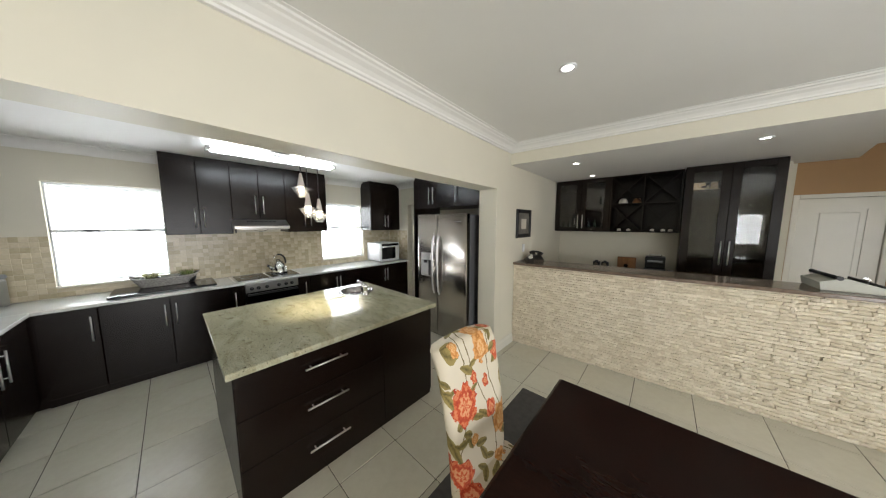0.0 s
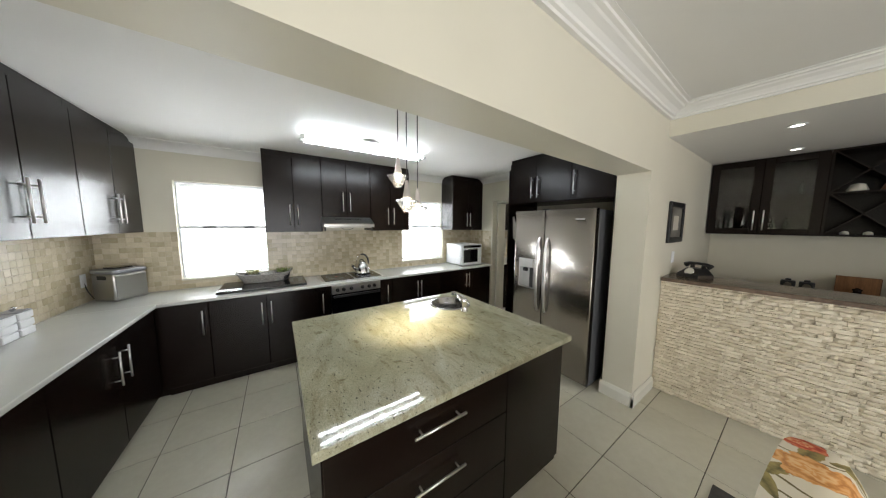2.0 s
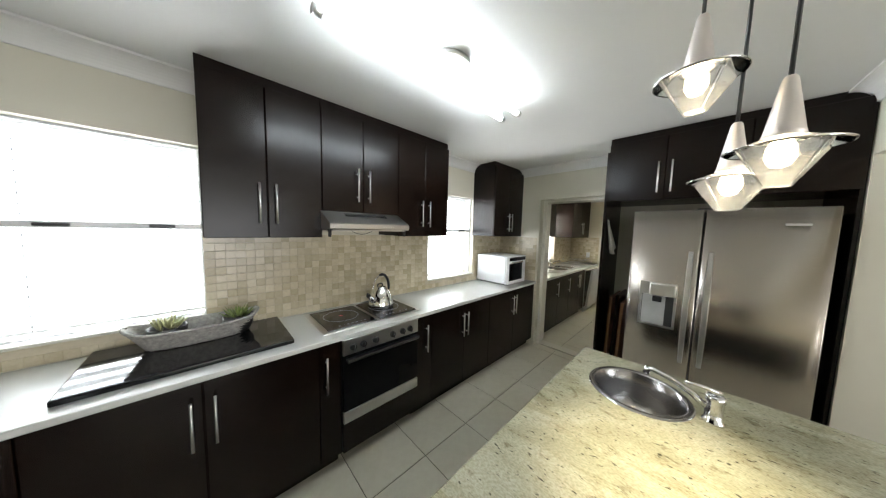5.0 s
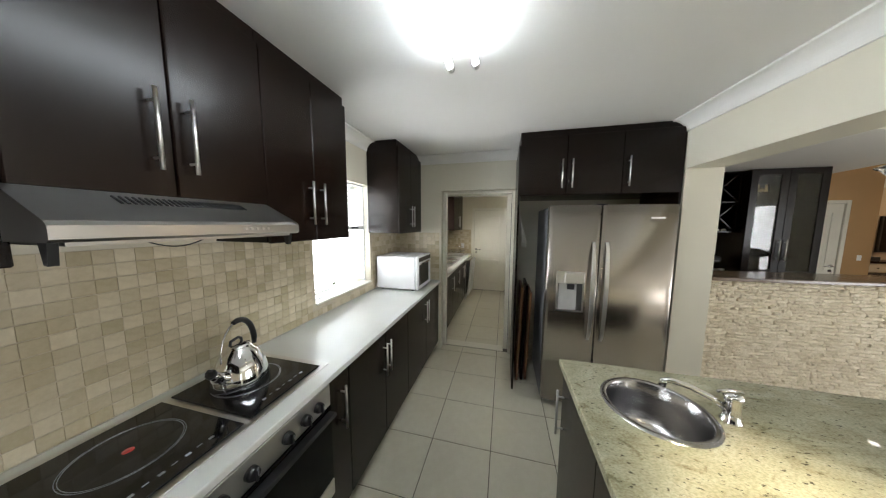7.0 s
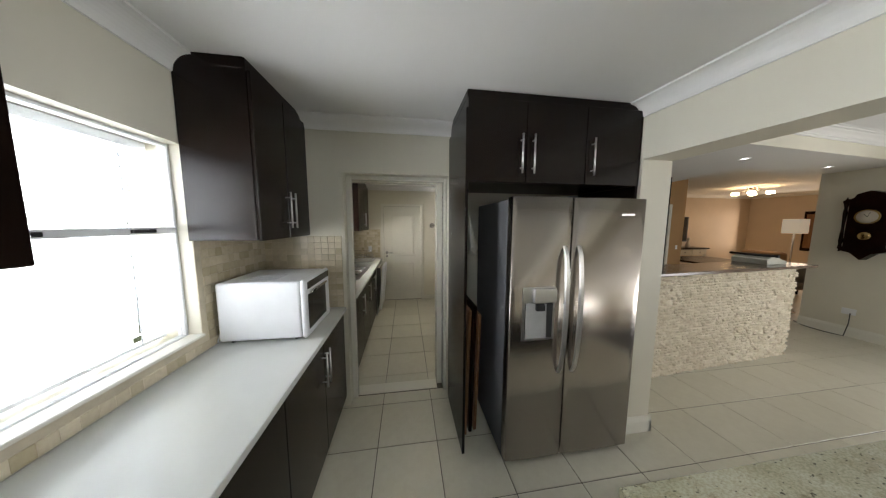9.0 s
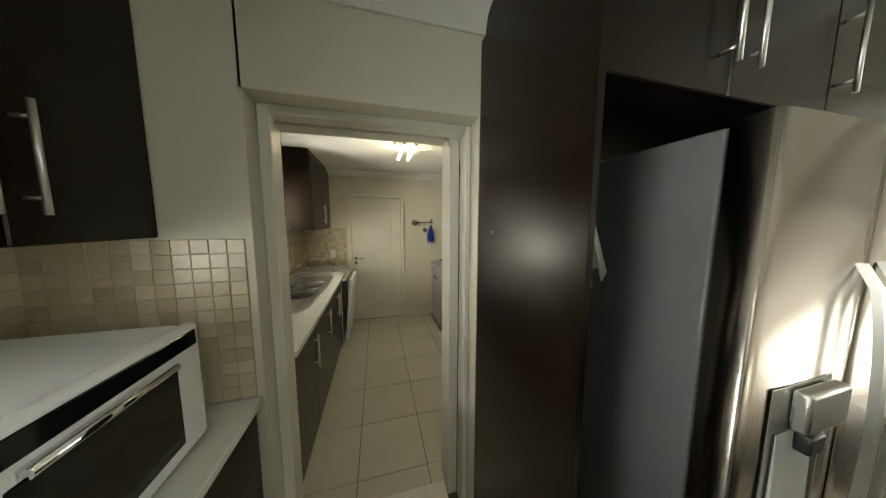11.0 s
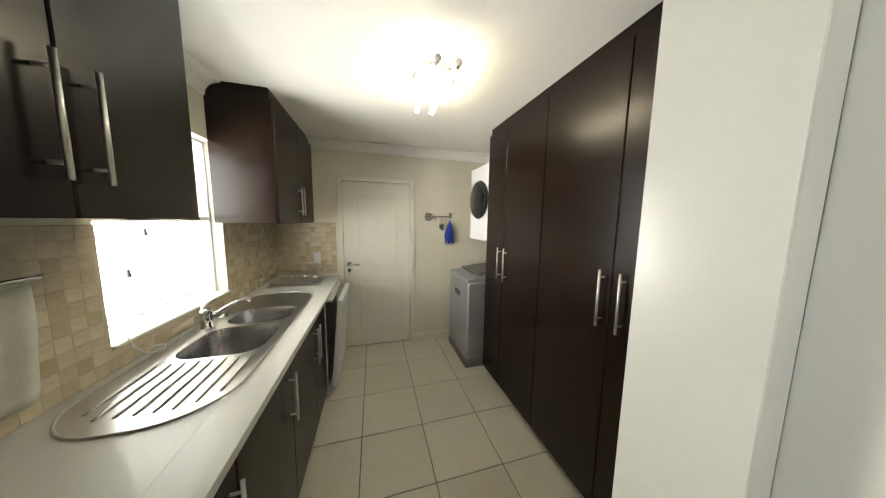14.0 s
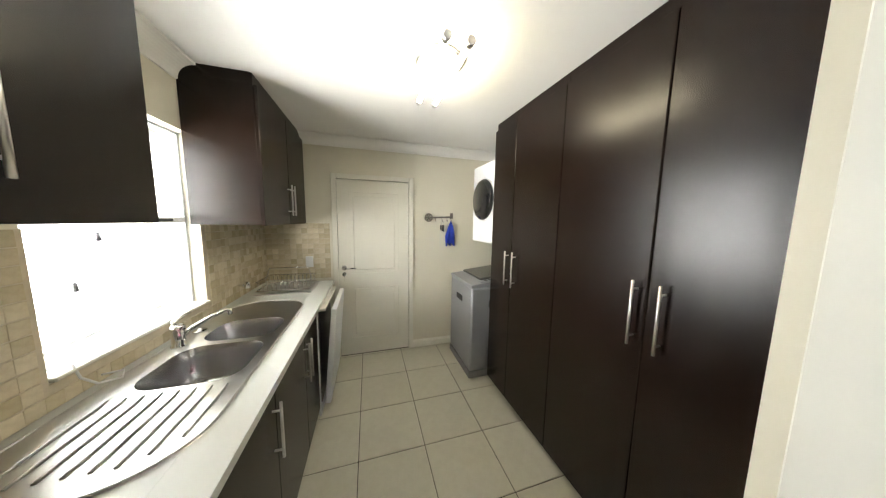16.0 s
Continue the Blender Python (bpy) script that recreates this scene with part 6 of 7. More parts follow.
for k in range(4):
    a = k * math.tau / 4 + 0.5
    x, y = 2.6 + 0.27 * math.cos(a), -9.45 + 0.27 * math.sin(a)
    Mesh().tube([(2.6, -9.45, LZ - 0.03), (2.6 + 0.15 * math.cos(a), -9.45 + 0.15 * math.sin(a), LZ - 0.10), (x, y, LZ - 0.12)], 0.008, 8).obj("arm", CHROME, ll)
    Mesh().lathe([(0.02, 0.03), (0.06, 0.02), (0.075, -0.02), (0.05, -0.045), (0.001, -0.05)], (x, y, LZ - 0.14), 18).obj("shade", glow("warm_glass_shade", (1.0, 0.70, 0.38), 30), ll, "glowing glass shade")
ac = thing("armchair", (2.3, -9.75, 0), "tan leather armchair with a rounded back in the lounge", "armchair")
TAN = plain("tan_leather", (0.30, 0.17, 0.08), 0.5, vary=0.12, scale=5, grain=160, relief=0.3)
Mesh().box(1.95, 2.65, -10.05, -9.45, 0.18, 0.46, 0.05, None, True).obj("seat", TAN, ac)
Mesh().box(1.93, 2.67, -9.60, -9.40, 0.30, 0.98, 0.08, None, True).obj("backrest", TAN, ac)
for x in (1.86, 2.60):
    Mesh().box(x, x + 0.14, -10.05, -9.42, 0.10, 0.66, 0.05, None, True).obj("armrest", TAN, ac)
for x in (1.95, 2.62):
    for y in (-10.0, -9.48):
        Mesh().tube([(x, y, 0.0), (x, y, 0.19)], [0.018, 0.026], 10).obj("leg", TABLEWOOD, ac)
sc = thing("side_chair", (1.42, -8.55, 0), "grey upholstered side chair with pale legs", "chair")
GREYCLOTH = plain("grey_upholstery", (0.20, 0.18, 0.15), 0.9, vary=0.15, scale=8, grain=300, relief=0.5)
Mesh().box(1.22, 1.66, -8.78, -8.34, 0.36, 0.47, 0.03, None, True).obj("seat", GREYCLOTH, sc)
Mesh().box(1.22, 1.66, -8.80, -8.72, 0.44, 0.84, 0.03, None, True).obj("backrest", GREYCLOTH, sc)
for x in (1.25, 1.63):
    for y in (-8.75, -8.37):
        Mesh().tube([(x, y, 0.0), (x, y, 0.37)], [0.014, 0.022], 8).obj("leg", PALEOBJ, sc)
pf = thing("tall_wall_panel", (2.85, -12.08, 0.85), "tall carved dark wooden panel on the lounge wall", "wall panel")
Mesh().box(2.70, 3.0, -12.098, -12.05, 0.87, 1.96, 0.012).obj("board", TABLEWOOD, pf)
Mesh().box(2.75, 2.95, -12.052, -12.04, 0.95, 1.88, 0.01).obj("raised_field", OAK, pf, "lighter raised field")
FLX = 1.155
fl = thing("floor_lamp", (FLX, -8.05, 0), "floor lamp with a pale square drum shade", "floor lamp")
Mesh().lathe([(0.001, 0.03), (0.05, 0.028), (0.14, 0.015), (0.15, 0.001), (0.001, 0.001)], (FLX, -8.05, 0), 24).obj("base", CHROME, fl)
Mesh().tube([(FLX, -8.05, 0.02), (FLX, -8.05, 1.5)], 0.012, 10).obj("pole", CHROME, fl)
Mesh().box(FLX - 0.11, FLX + 0.11, -8.16, -7.94, 1.44, 1.70, 0.01).obj("shade", SHADE, fl, "glowing pale linen shade")
c = thing("power_cable", (0.15, -7.3, 0), "loose dark cable lying along the skirting", "cable")
Mesh().tube([(0.20, -7.38, 0.34), (0.18, -7.33, 0.2), (0.20, -7.32, 0.01), (0.3, -7.30, 0.006), (0.45, -7.31, 0.006), (0.6, -7.36, 0.006), (0.75, -7.5, 0.006)], 0.005, 6).obj("cord", BLACK, c)

# ---- scullery ----
sk = thing("double_sink", (1.4, -0.28, 0.72), "stainless steel double bowl sink with ribbed drainer", "sink")


def rounded(x0, x1, y0, y1, r, n=8):
    pts = []
    for cx, cy, a0 in ((x1 - r, y1 - r, 0), (x0 + r, y1 - r, 90), (x0 + r, y0 + r, 180), (x1 - r, y0 + r, 270)):
        pts += [(cx + r * math.cos(radians(a0 + 90 * k / n)), cy + r * math.sin(radians(a0 + 90 * k / n))) for k in range(n + 1)]
    return pts


def plate_with_holes():
    """The pressed steel top: strips round two bowls and the flat drainer."""
    bm = bmesh.new()
    outer = rounded(0.70, 2.10, -0.515, -0.05, 0.2, 10)
    holes = [rounded(1.10, 1.43, -0.475, -0.135, 0.09), rounded(1.47, 1.74, -0.475, -0.15, 0.09)]
    edges = []
    for ring_ in [outer] + holes:
        v = [bm.verts.new((x, y, 0.9045)) for x, y in ring_]
        edges += [bm.edges.new((v[i], v[(i + 1) % len(v)])) for i in range(len(v))]
    bmesh.ops.triangle_fill(bm, edges=edges, use_beauty=True, use_dissolve=False)
    return Mesh().take(bm), outer, holes


m_, outer, holes = plate_with_holes()
n = len(outer)
cx, cy = 1.42, -0.283
vs = [(x, y, 0.9045) for x, y in outer] + [(cx + (x - cx) * 1.006, cy + (y - cy) * 1.02, 0.9005) for x, y in outer]
m_.add(vs, [(i, (i + 1) % n, n + (i + 1) % n, n + i) for i in range(n)], True)
m_.obj("top_plate", STEEL, sk, "pressed steel sink top")
for hole, dep in zip(holes, (0.17, 0.14)):
    n = len(hole)
    hx, hy = sum(p[0] for p in hole) / n, sum(p[1] for p in hole) / n
    vs = []
    for s, z in ((1.0, 0.9045), (0.985, 0.899), (0.96, 0.89 - dep * 0.5), (0.93, 0.90 - dep * 0.92), (0.85, 0.90 - dep), (0.12, 0.898 - dep)):
        vs += [(hx + (x - hx) * s, hy + (y - hy) * s, z) for x, y in hole]
    fs = [(a * n + i, a * n + (i + 1) % n, (a + 1) * n + (i + 1) % n, (a + 1) * n + i) for a in range(5) for i in range(n)]
    Mesh().add(vs, fs + [tuple(range(5 * n, 6 * n))], True).obj("bowl", BOWLSTEEL, sk, "rounded steel bowl")
for k in range(8):
    y = -0.465 + k * 0.047
    x0 = 0.77 + 0.9 * max(0, abs(y + 0.283) - 0.11)
    Mesh().tube([(x0, y, 0.9045), (x0 + 0.03, y, 0.907), (1.035, y, 0.907), (1.07, y + 0.006, 0.9045)], 0.0045, 8).obj("drainer_rib", STEEL, sk)
Mesh().tube([(outer[i][0], outer[i][1], 0.905) for i in list(range(len(outer))) + [0]], 0.004, 6, False).obj("rolled_edge", STEEL, sk)
mixer_tap("sink_tap", (1.45, -0.10, 0.905), radians(-38), 0.21, "chrome mixer tap behind the double sink")
c = thing("dish_sponge", (1.22, -0.40, 0.74), "pink and clear dish brush in the sink", "sponge")
Mesh().box(1.20, 1.27, -0.42, -0.37, 0.734, 0.76, 0.008).obj("sponge", plain("pink_sponge", (0.6, 0.05, 0.2), 0.8), c)
c = thing("sink_plug", (1.62, -0.09, 0.905), "steel sink plug lying at the edge", "plug")
Mesh().lathe([(0.001, 0.018), (0.008, 0.017), (0.009, 0.008), (0.03, 0.006), (0.034, 0.001), (0.001, 0.001)], (1.62, -0.09, 0.905), 18).obj("plug", CHROME, c)
dk = thing("dish_rack", (2.45, -0.28, 0.9), "chrome wire dish rack on the worktop", "dish rack")
Mesh().box(2.27, 2.62, -0.50, -0.08, 0.901, 0.915, 0.004).obj("drip_tray", STEEL, dk, "steel drip tray")
for z in (0.93, 1.0):
    Mesh().tube([(2.29, -0.48, z), (2.60, -0.48, z), (2.60, -0.10, z), (2.29, -0.10, z), (2.29, -0.48, z)], 0.004, 6).obj("rim_wire", CHROME, dk)
for k in range(12):
    y = -0.465 + k * 0.032
    Mesh().tube([(2.29, y, 1.0), (2.30, y, 0.93), (2.40, y, 0.925), (2.44, y, 1.02), (2.48, y, 0.925), (2.59, y, 0.93), (2.60, y, 1.0)], 0.002, 5).obj("wire", CHROME, dk)
Mesh().tube([(2.45, -0.47, 1.0), (2.45, -0.45, 1.09), (2.45, -0.15, 1.09), (2.45, -0.12, 1.0)], 0.004, 6).obj("handle_wire", CHROME, dk)
c = thing("wall_tap", (2.25, -0.03, 1.0), "small chrome valve on the mosaic wall", "tap")
Mesh().tube([(2.25, -0.008, 1.0), (2.25, -0.06, 1.0)], 0.012, 10).tube([(2.25, -0.06, 0.975), (2.25, -0.06, 1.025)], 0.02, 12).obj("valve", CHROME, c)
c = thing("hanging_cord", (1.16, -0.03, 0.95), "white blind cord looped on the worktop", "cord")
Mesh().tube([(1.13, -0.01, 1.02), (1.125, -0.03, 0.97), (1.15, -0.05, 0.93), (1.21, -0.07, 0.91), (1.24, -0.055, 0.925), (1.19, -0.03, 0.94)], 0.004, 6).obj("cord", WHITEPLASTIC, c)
tw = thing("hand_towel", (0.68, -0.045, 1.0), "white hand towel hanging on a chrome rail", "towel")
nu, nv = 26, 12
vs = []
for i in range(nu):
    for k in range(nv):
        a, h = i / (nu - 1), k / (nv - 1)
        vs.append((0.55 + 0.27 * a + 0.004 * math.sin(h * 5), -0.052 - (0.010 + 0.004 * h) * math.sin(a * 15 + h * 1.5) - 0.004 * h, 1.315 - 0.33 * h + 0.008 * math.sin(a * 7)))
fs = [(i * nv + k, i * nv + k + 1, (i + 1) * nv + k + 1, (i + 1) * nv + k) for i in range(nu - 1) for k in range(nv - 1)]
o = Mesh().add(vs, fs, True).obj("fabric", plain("white_terry", (0.66, 0.65, 0.58), 0.95, vary=0.08, scale=12, grain=350, relief=0.7), tw)
o.modifiers.new("thick", 'SOLIDIFY').thickness = 0.005
Mesh().tube([(0.50, -0.012, 1.325), (0.51, -0.055, 1.328), (0.84, -0.055, 1.328), (0.852, -0.05, 1.332)], 0.007, 10).obj("rail", CHROME, tw, "chrome towel rail")
dw = thing("dishwasher", (2.25, -0.33, 0), "white dishwasher under the worktop, door ajar", "dishwasher")
Mesh().box(1.95, 2.56, -0.60, -0.03, 0.03, 0.86, 0.006).obj("body", WHITEPLASTIC, dw)
DM = Matrix.Translation((0, -0.62, 0.10)) @ Matrix.Rotation(radians(5), 4, 'X')
Mesh().box(1.955, 2.555, -0.05, -0.008, 0.0, 0.755, 0.008, DM).obj("door", WHITEPLASTIC, dw, "white door slightly open")
Mesh().box(1.96, 2.55, -0.60, -0.585, 0.0, 0.09).obj("kick_plate", WHITEPLASTIC, dw)
Mesh().box(1.94, 2.57, -0.66, -0.03, 0.843, 0.866, 0.006).obj("lid", GLOSSWHITE, dw, "white top plate")
# black sheet paints the shade behind the ajar door, no part of the machine
Mesh().box(1.97, 2.54, -0.606, -0.601, 0.11, 0.83).obj("seal", BLACK, dw, "black sheet for the shade behind the open door")
wm = thing("washing_machine", (2.37, -2.16, 0), "silver top-loading washing machine", "washing machine")
Mesh().box(2.07, 2.66, -2.47, -1.88, 0.07, 0.90, 0.02).obj("body", SILVER, wm)
Mesh().box(2.07, 2.66, -2.47, -1.875, 0.0, 0.068, 0.006).obj("plinth", plain("grey_plastic", (0.2, 0.2, 0.21), 0.5), wm)
Mesh().prism([(-1.875, 0.90), (-1.88, 0.925), (-2.40, 0.985), (-2.47, 0.985), (-2.47, 0.90)], "x", 2.072, 2.658).obj("top_deck", SILVER, wm, "sloped silver top deck")
LM = Matrix.Translation((2.40, -2.18, 0.962)) @ Matrix.Rotation(radians(-6.6), 4, 'X')
Mesh().box(-0.23, 0.23, -0.21, 0.17, 0.0, 0.022, 0.012, LM).obj("lid", plain("smoked_plastic", (0.09, 0.09, 0.08), 0.12), wm, "smoked translucent lid")
Mesh().box(-0.30, -0.245, -0.08, 0.19, -0.004, 0.006, 0.002, LM).obj("control_panel", SILVER, wm)
for k in range(5):
    Mesh().box(-0.292, -0.255, -0.06 + 0.045 * k, -0.035 + 0.045 * k, 0.006, 0.009, 0.001, LM).obj("button", BLACK, wm)
Mesh().box(2.066, 2.0705, -2.22, -2.06, 0.70, 0.77, 0.002).obj("grip_recess", plain("dark_grey_plastic", (0.07, 0.07, 0.075), 0.4), wm, "recessed side grip")
Mesh().box(2.30, 2.46, -1.881, -1.876, 0.70, 0.76, 0.002).obj("front_grip", BLACK, wm)
ty_ = thing("tumble_dryer", (2.27, -2.35, 1.31), "white wall-mounted tumble dryer with dark round door", "tumble dryer")
Mesh().box(2.01, 2.53, -2.709, -2.07, 1.31, 2.08, 0.015).obj("body", WHITEPLASTIC, ty_)
DC = Matrix.Translation((2.26, -2.07, 1.73)) @ Matrix.Rotation(radians(-90), 4, 'X')
Mesh().lathe([(0.19, 0.0), (0.20, 0.02), (0.185, 0.04), (0.15, 0.055), (0.001, 0.06)], (0, 0, 0), 36, DC).obj("round_door", BLACKGLASS, ty_, "dark round porthole door")
kr = thing("key_rack", (UE - 0.02, -1.8, 1.5), "wrought grey key-shaped rack on the wall", "key rack")
IRON = plain("weathered_iron", (0.22, 0.20, 0.17), 0.6, 0.4, vary=0.3, scale=30)
ringp = [(UE - 0.015, -1.64 + 0.042 * math.cos(k * math.tau / 20), 1.555 + 0.042 * math.sin(k * math.tau / 20)) for k in range(21)]
f = Mesh().tube(ringp, 0.007, 6, False).tube([(UE - 0.015, -1.685, 1.555), (UE - 0.015, -1.93, 1.565)], 0.008, 8).box(UE - 0.02, UE - 0.008, -1.935, -1.90, 1.545, 1.61, 0.002)
for k in range(6):
    a = k * math.tau / 6
    f.tube([(UE - 0.015, -1.64, 1.555), (UE - 0.015, -1.64 + 0.042 * math.cos(a), 1.555 + 0.042 * math.sin(a))], 0.005, 6)
f.obj("bar", IRON, kr)
for y in (-1.72, -1.80, -1.86, -1.91):
    Mesh().tube([(UE - 0.015, y, 1.56), (UE - 0.018, y, 1.52), (UE - 0.035, y, 1.51), (UE - 0.04, y, 1.525)], 0.003, 6).obj("hook", IRON, kr)
c = thing("key_bunch", (UE - 0.03, -1.81, 1.40), "bunch of keys hanging on the rack", "keys")
Mesh().tube([(UE - 0.035, -1.80 + 0.018 * math.cos(k * math.tau / 12), 1.49 + 0.022 * math.sin(k * math.tau / 12)) for k in range(13)], 0.002, 6, False).obj("ring", CHROME, c)
for s, mat in ((-1, BLACK), (0, CHROME), (1, BLACK)):
    Mesh().box(UE - 0.04, UE - 0.03, -1.805 + s * 0.018, -1.79 + s * 0.018, 1.40 + 0.01 * s, 1.47, 0.003).obj("key", mat, c)
c = thing("blue_lanyard", (UE - 0.035, -1.9, 1.25), "blue cloth lanyards hanging on the rack", "lanyard")
for k in range(7):
    y = -1.895 + 0.016 * (k - 3)
    Mesh().tube([(UE - 0.037, -1.905, 1.52), (UE - 0.04 - 0.004 * (k % 2), (y - 1.905) / 2, 1.44), (UE - 0.04 - 0.006 * (k % 3), y, 1.34), (UE - 0.035, y - 0.006, 1.22 + 0.018 * (k % 3))], [0.004, 0.011, 0.013, 0.008], 6).obj("strap", BLUE, c)

# ---- floor tiles, mosaics and bar stones ----
PITCH = 0.4285
near_tile = Mesh().box(-0.2117, 0.2117, -0.2117, 0.2117, -0.010, 0.0, 0.0025).obj("tile", TILE, floor)
near_tile.location.z = -0.3
cells_near, cells_far = [], []


def tile_cells(x0, x1, y0, y1, ox, oy):
    i0, j0 = math.floor((x0 - ox) / PITCH), math.floor((y0 - oy) / PITCH)
    for i in range(i0, i0 + 60):
        for j in range(j0, j0 + 60):
            a, b_, c, d = ox + i * PITCH, ox + (i + 1) * PITCH, oy + j * PITCH, oy + (j + 1) * PITCH
            if a >= x1 or c >= y1:
                continue
            full = a >= x0 - 1e-6 and b_ <= x1 + 1e-6 and c >= y0 - 1e-6 and d <= y1 + 1e-6
            yield max(a, x0), min(b_, x1), max(c, y0), min(d, y1), full


G = 0.0026
far = Mesh()
count = 0
spaces = ((KW, -0.06, -7.4, 0.0, -1.9145, -0.885), (UW, UE, -2.7, 0.0, 1.50, -0.885), (-0.06, 4.15, -12.1, -2.95, -1.9145, -0.885), (-6.7, KW, -7.4, -2.95, -1.9145, -0.885))
for x0, x1, y0, y1, ox, oy in spaces:
    for a, b_, c, d, full in tile_cells(x0, x1, y0, y1, ox, oy):
        if b_ - a < 0.02 or d - c < 0.02:
            continue
        if full and count < 290 and y0 > -8 and x0 > -5 and c > -5.6:
            o = near_tile.copy() if count else near_tile
            if count:
                scene.collection.objects.link(o)
            o.location = ((a + b_) / 2, (c + d) / 2, random.uniform(-0.0004, 0.0004))
            o.rotation_euler.z = random.choice((0, 1, 2, 3)) * math.pi / 2
            count += 1
        else:
            far.box(a + G, b_ - G, c + G, d - G, -0.010, 0.0)
tagged(far.obj("tile_field", TILEFAR, floor), kind="stuff")

# mosaic splashbacks: small tumbled tiles on a grout bed
MP = 0.0505


def mosaic(name, m, u0, u1, z0, z1, holes, near, label):
    """Tiles in rows over the wall m; holes are (u0, u1, z0, z1); near is the stretch whose tiles are single pieces."""
    bed = Mesh()
    us = sorted({u0, u1, *[h for q in holes for h in q[:2]]})
    us = [u for u in us if u0 <= u <= u1]
    for a, b_ in zip(us, us[1:]):
        z = z0
        for h in sorted((q for q in holes if q[0] <= a and q[1] >= b_), key=lambda q: q[2]):
            if h[2] > z:
                bed.box(a, b_, 0.0005, 0.0045, z, h[2], 0, m)
            z = max(z, h[3])
        if z < z1:
            bed.box(a, b_, 0.0005, 0.0045, z, z1, 0, m)
    bed = bed.obj(name, PALEGROUT, None, label, category="splashback", kind="structure")
    one = None
    field = Mesh()
    piece = Mesh().box(-0.02512, 0.02512, -0.002, 0.003, -0.0237, 0.0237, 0.0011)
    nu, nz = round((u1 - u0) / MP), round((z1 - z0) / MP)
    for i in range(nu):
        for j in range(nz):
            u, z = u0 + (i + 0.5) * (u1 - u0) / nu, z0 + (j + 0.5) * (z1 - z0) / nz
            if any(q[0] - 0.018 < u < q[1] + 0.018 and q[2] - 0.018 < z < q[3] + 0.018 for q in holes):
                continue
            tilt = Matrix.Translation(m @ Vector((u, 0.0045, z))) @ m.to_3x3().to_4x4() @ Matrix.Rotation(random.gauss(0, 0.015), 4, 'X') @ Matrix.Rotation(random.gauss(0, 0.015), 4, 'Z')
            if near[0] <= u <= near[1]:
                if one is None:
                    one = Mesh().add(piece.v, piece.f).obj("mosaic_tile", MOSAIC, bed)
                    o = one
                else:
                    o = one.copy()
                    scene.collection.objects.link(o)
                o.matrix_basis = tilt
            else:
                field.add(piece.v, piece.f, False, tilt)
    if field.v:
        tagged(field.obj("mosaic_field", MOSAICFAR, bed), kind="stuff")
    return bed


mosaic("splashback_north", FACE_N, KW + 0.006, KE - 0.006, 0.902, 1.512, [WIN1[:2] + (0.99, 2.1), WIN2[:2] + (0.985, 2.1)], (-2.62, -1.60), "travertine mosaic splashback behind the hob")
mosaic("splashback_west", FACE_W, -2.70, -0.006, 0.902, 1.512, [], (9, 9), "travertine mosaic splashback behind the bread maker")
mosaic("splashback_east", FACE_E, -0.582, -0.006, 0.902, 1.498, [], (-0.582, -0.006), "travertine mosaic splashback beside the doorway")
mosaic("splashback_scullery", FACE_N, 0.146, UE - 0.006, 0.902, 1.475, [WIN3[:2] + (0.985, 2.1)], (0.60, 1.86), "travertine mosaic splashback behind the sink")
FACE_UE = Matrix(((0, -1, 0, UE), (1, 0, 0, 0), (0, 0, 1, 0), (0, 0, 0, 1)))
mosaic("splashback_scullery_end", FACE_UE, -0.585, -0.006, 0.902, 1.475, [], (-0.585, -0.006), "travertine mosaic splashback on the end wall")


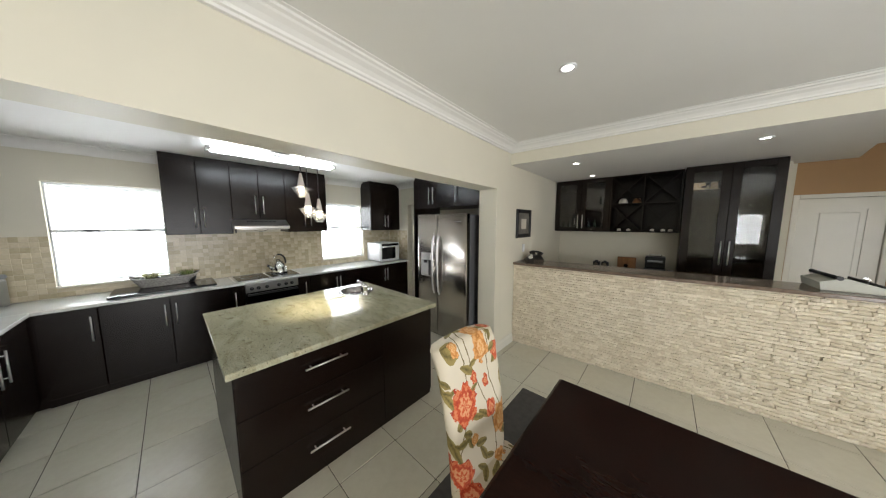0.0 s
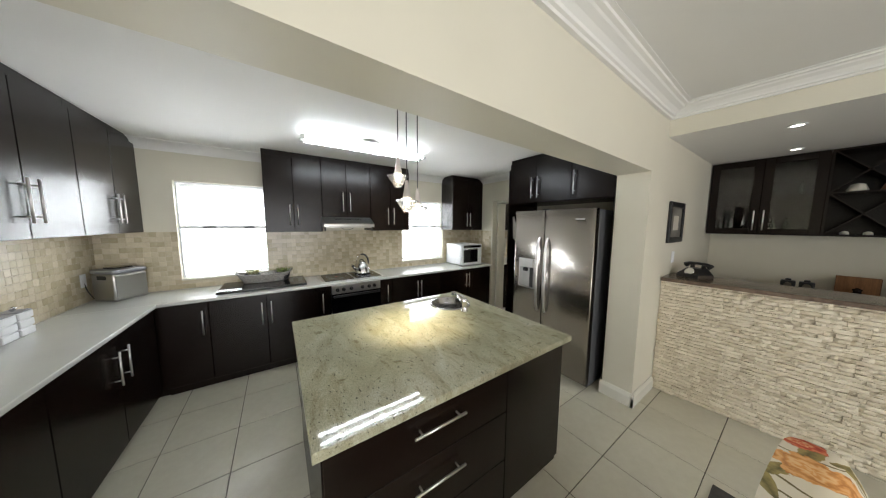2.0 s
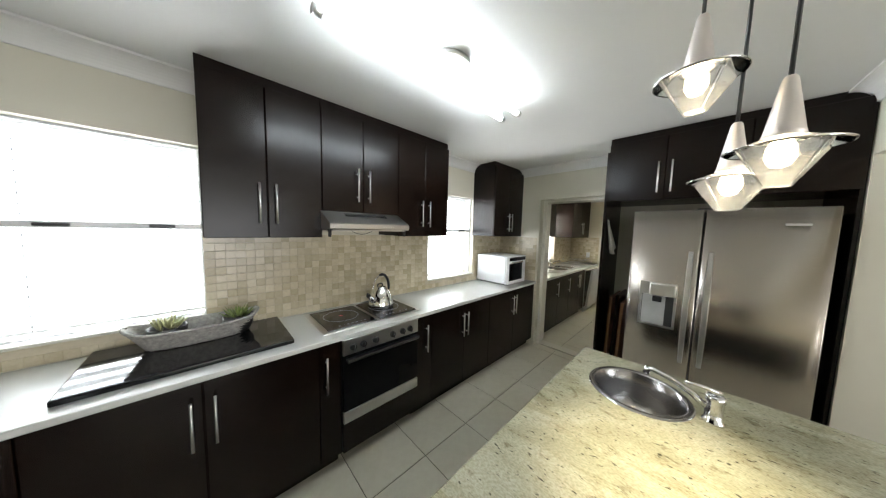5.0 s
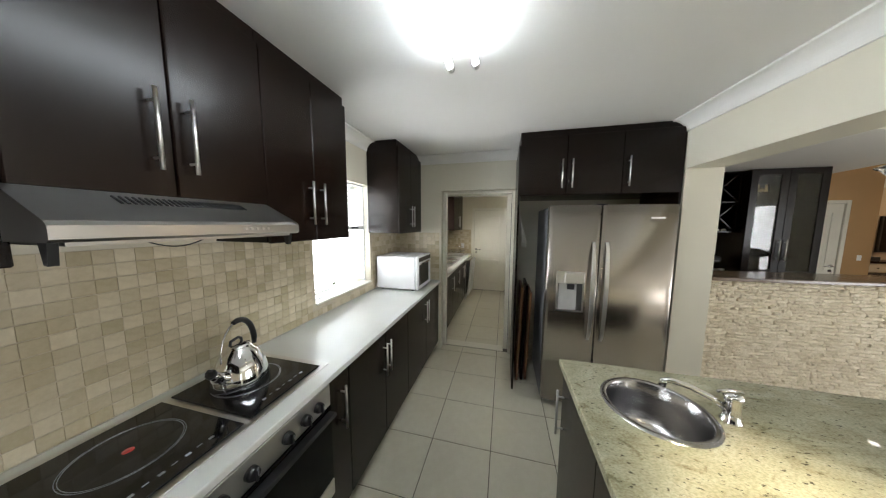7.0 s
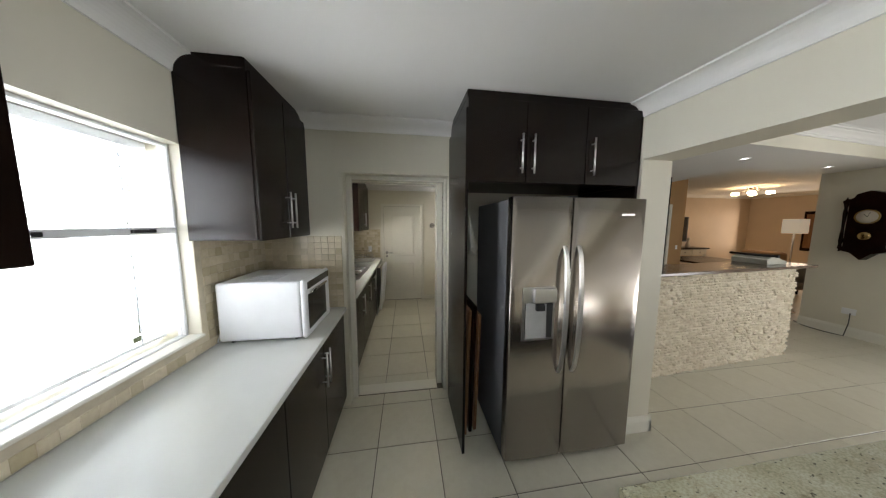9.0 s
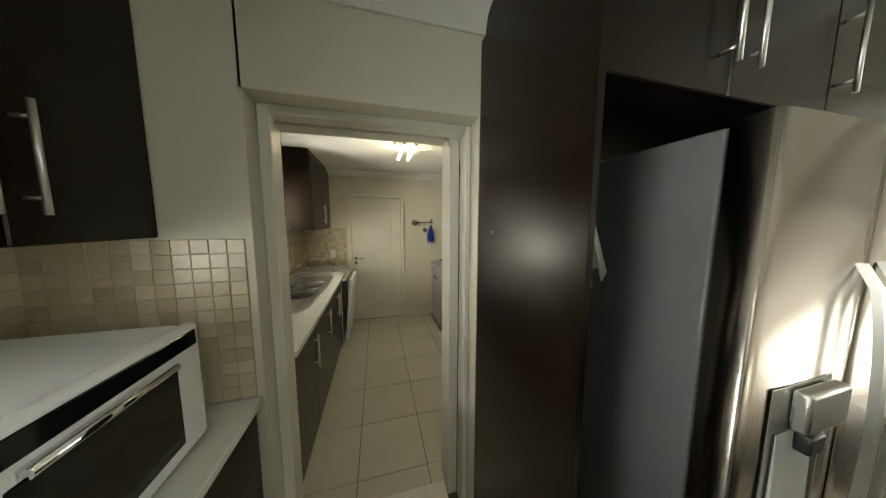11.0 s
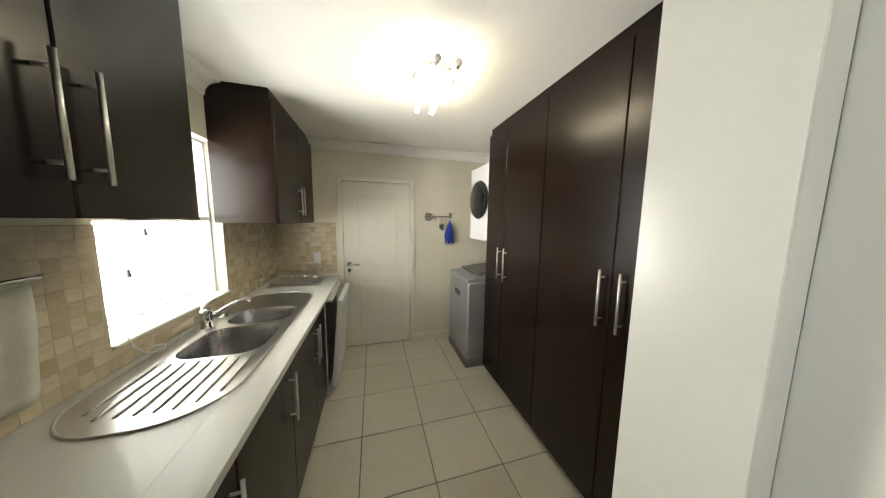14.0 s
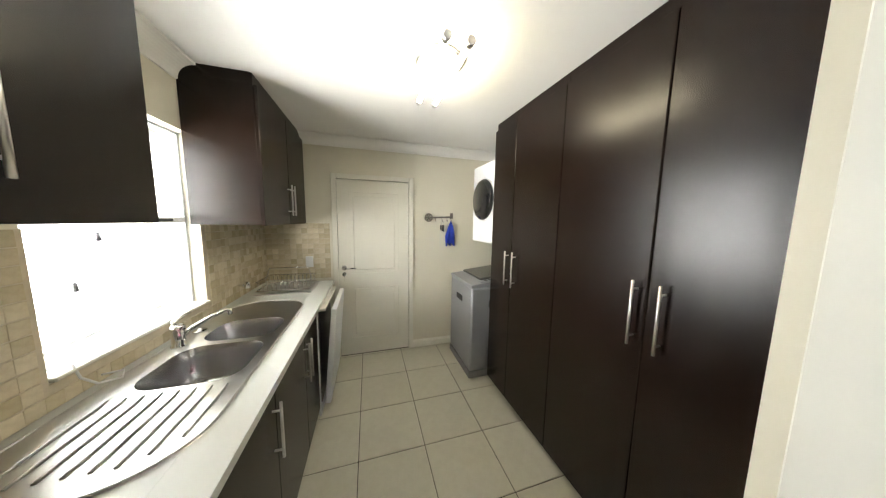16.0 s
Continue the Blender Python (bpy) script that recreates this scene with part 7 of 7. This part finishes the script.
def stone_piece(m, ln, h, d):
    """One split-faced stone: a slab whose outer face is broken into uneven planes."""
    nx_ = 2 if ln < 0.045 else 4
    lean, belly = random.uniform(-0.006, 0.006), random.uniform(-0.002, 0.010)
    vs = []
    for i in range(nx_ + 1):
        u, a = ln * i / nx_, i / nx_
        vs += [(u, 0.0, 0.0), (u, 0.0, h)]
        for k, z in enumerate((0.0008, h * 0.35, h * 0.7, h - 0.0008)):
            edge = 0.006 if i in (0, nx_) else 0.0
            edge += 0.0055 if k in (0, 3) else 0.0
            inner = 0.0 if i in (0, nx_) else random.uniform(-0.18, 0.18) * ln / nx_
            vs.append((u + inner, d + belly + lean * (a - 0.5) - edge + random.uniform(-0.005, 0.006), z + (random.uniform(-0.002, 0.002) if k in (1, 2) else 0)))
    fs = []
    for i in range(nx_):
        a, b_ = i * 6, (i + 1) * 6
        fs += [(a + k, b_ + k, b_ + k + 1, a + k + 1) for k in (2, 3, 4)] + [(a, b_, b_ + 2, a + 2), (a + 5, b_ + 5, b_ + 1, a + 1)]
    n_ = nx_ * 6
    fs += [(0, 2, 3, 4, 5, 1), (n_ + 1, n_ + 5, n_ + 4, n_ + 3, n_ + 2, n_)]
    return Mesh().add(vs, fs, False, m)


# v on the kitchen side of the bar is negative in its own frame
BARV = BART @ Matrix(((1, 0, 0, 0), (0, -1, 0, 0.03), (0, 0, 1, 0), (0, 0, 0, 1)))
field, shapes, near = Mesh(), [], 0
lens = (0.03, 0.042, 0.06, 0.09)
for ln in lens:
    for k in range(4):
        shapes.append((ln, stone_piece(None, ln - 0.0006, 0.0286, 0.022).obj("stone", STONE, bar)))
used = set()
z = 0.002
while z < 1.075:
    h = 0.03
    u = -random.uniform(0, 0.04)
    while u < BARL - 0.03:
        ln, proto = random.choice(shapes)
        a = max(u, 0.001)
        if u < 0 or u + ln > BARL:
            w_ = min(u + ln, BARL) - a
            if w_ > 0.01:
                mm = BARV @ Matrix.Translation((a, 0, z))
                s_ = stone_piece(mm, w_ - 0.0006, 0.0286, 0.022)
                field.add(s_.v, s_.f)
        elif z > 0.62 and u < 0.95 and near < 300:
            o = proto
            if proto.name in used:
                o = proto.copy()
                scene.collection.objects.link(o)
            used.add(proto.name)
            o.matrix_basis = Matrix.Translation(-Vector(bar.location)) @ BARV @ Matrix.Translation((u, random.uniform(-0.006, 0.005), z)) @ Matrix.Translation(Vector(bar.location))
            near += 1
        else:
            mm = BARV @ Matrix.Translation((u, random.uniform(-0.006, 0.005), z))
            s_ = stone_piece(mm, ln - 0.0006, 0.0286, 0.022)
            field.add(s_.v, s_.f)
        u += ln
    z += h + (0.0022 if random.random() < 0.22 else 0.0)
tagged(field.obj("stone_field", STONEFAR, bar), kind="stuff")
for ln, proto in shapes:
    if proto.name not in used:
        bpy.data.objects.remove(proto)
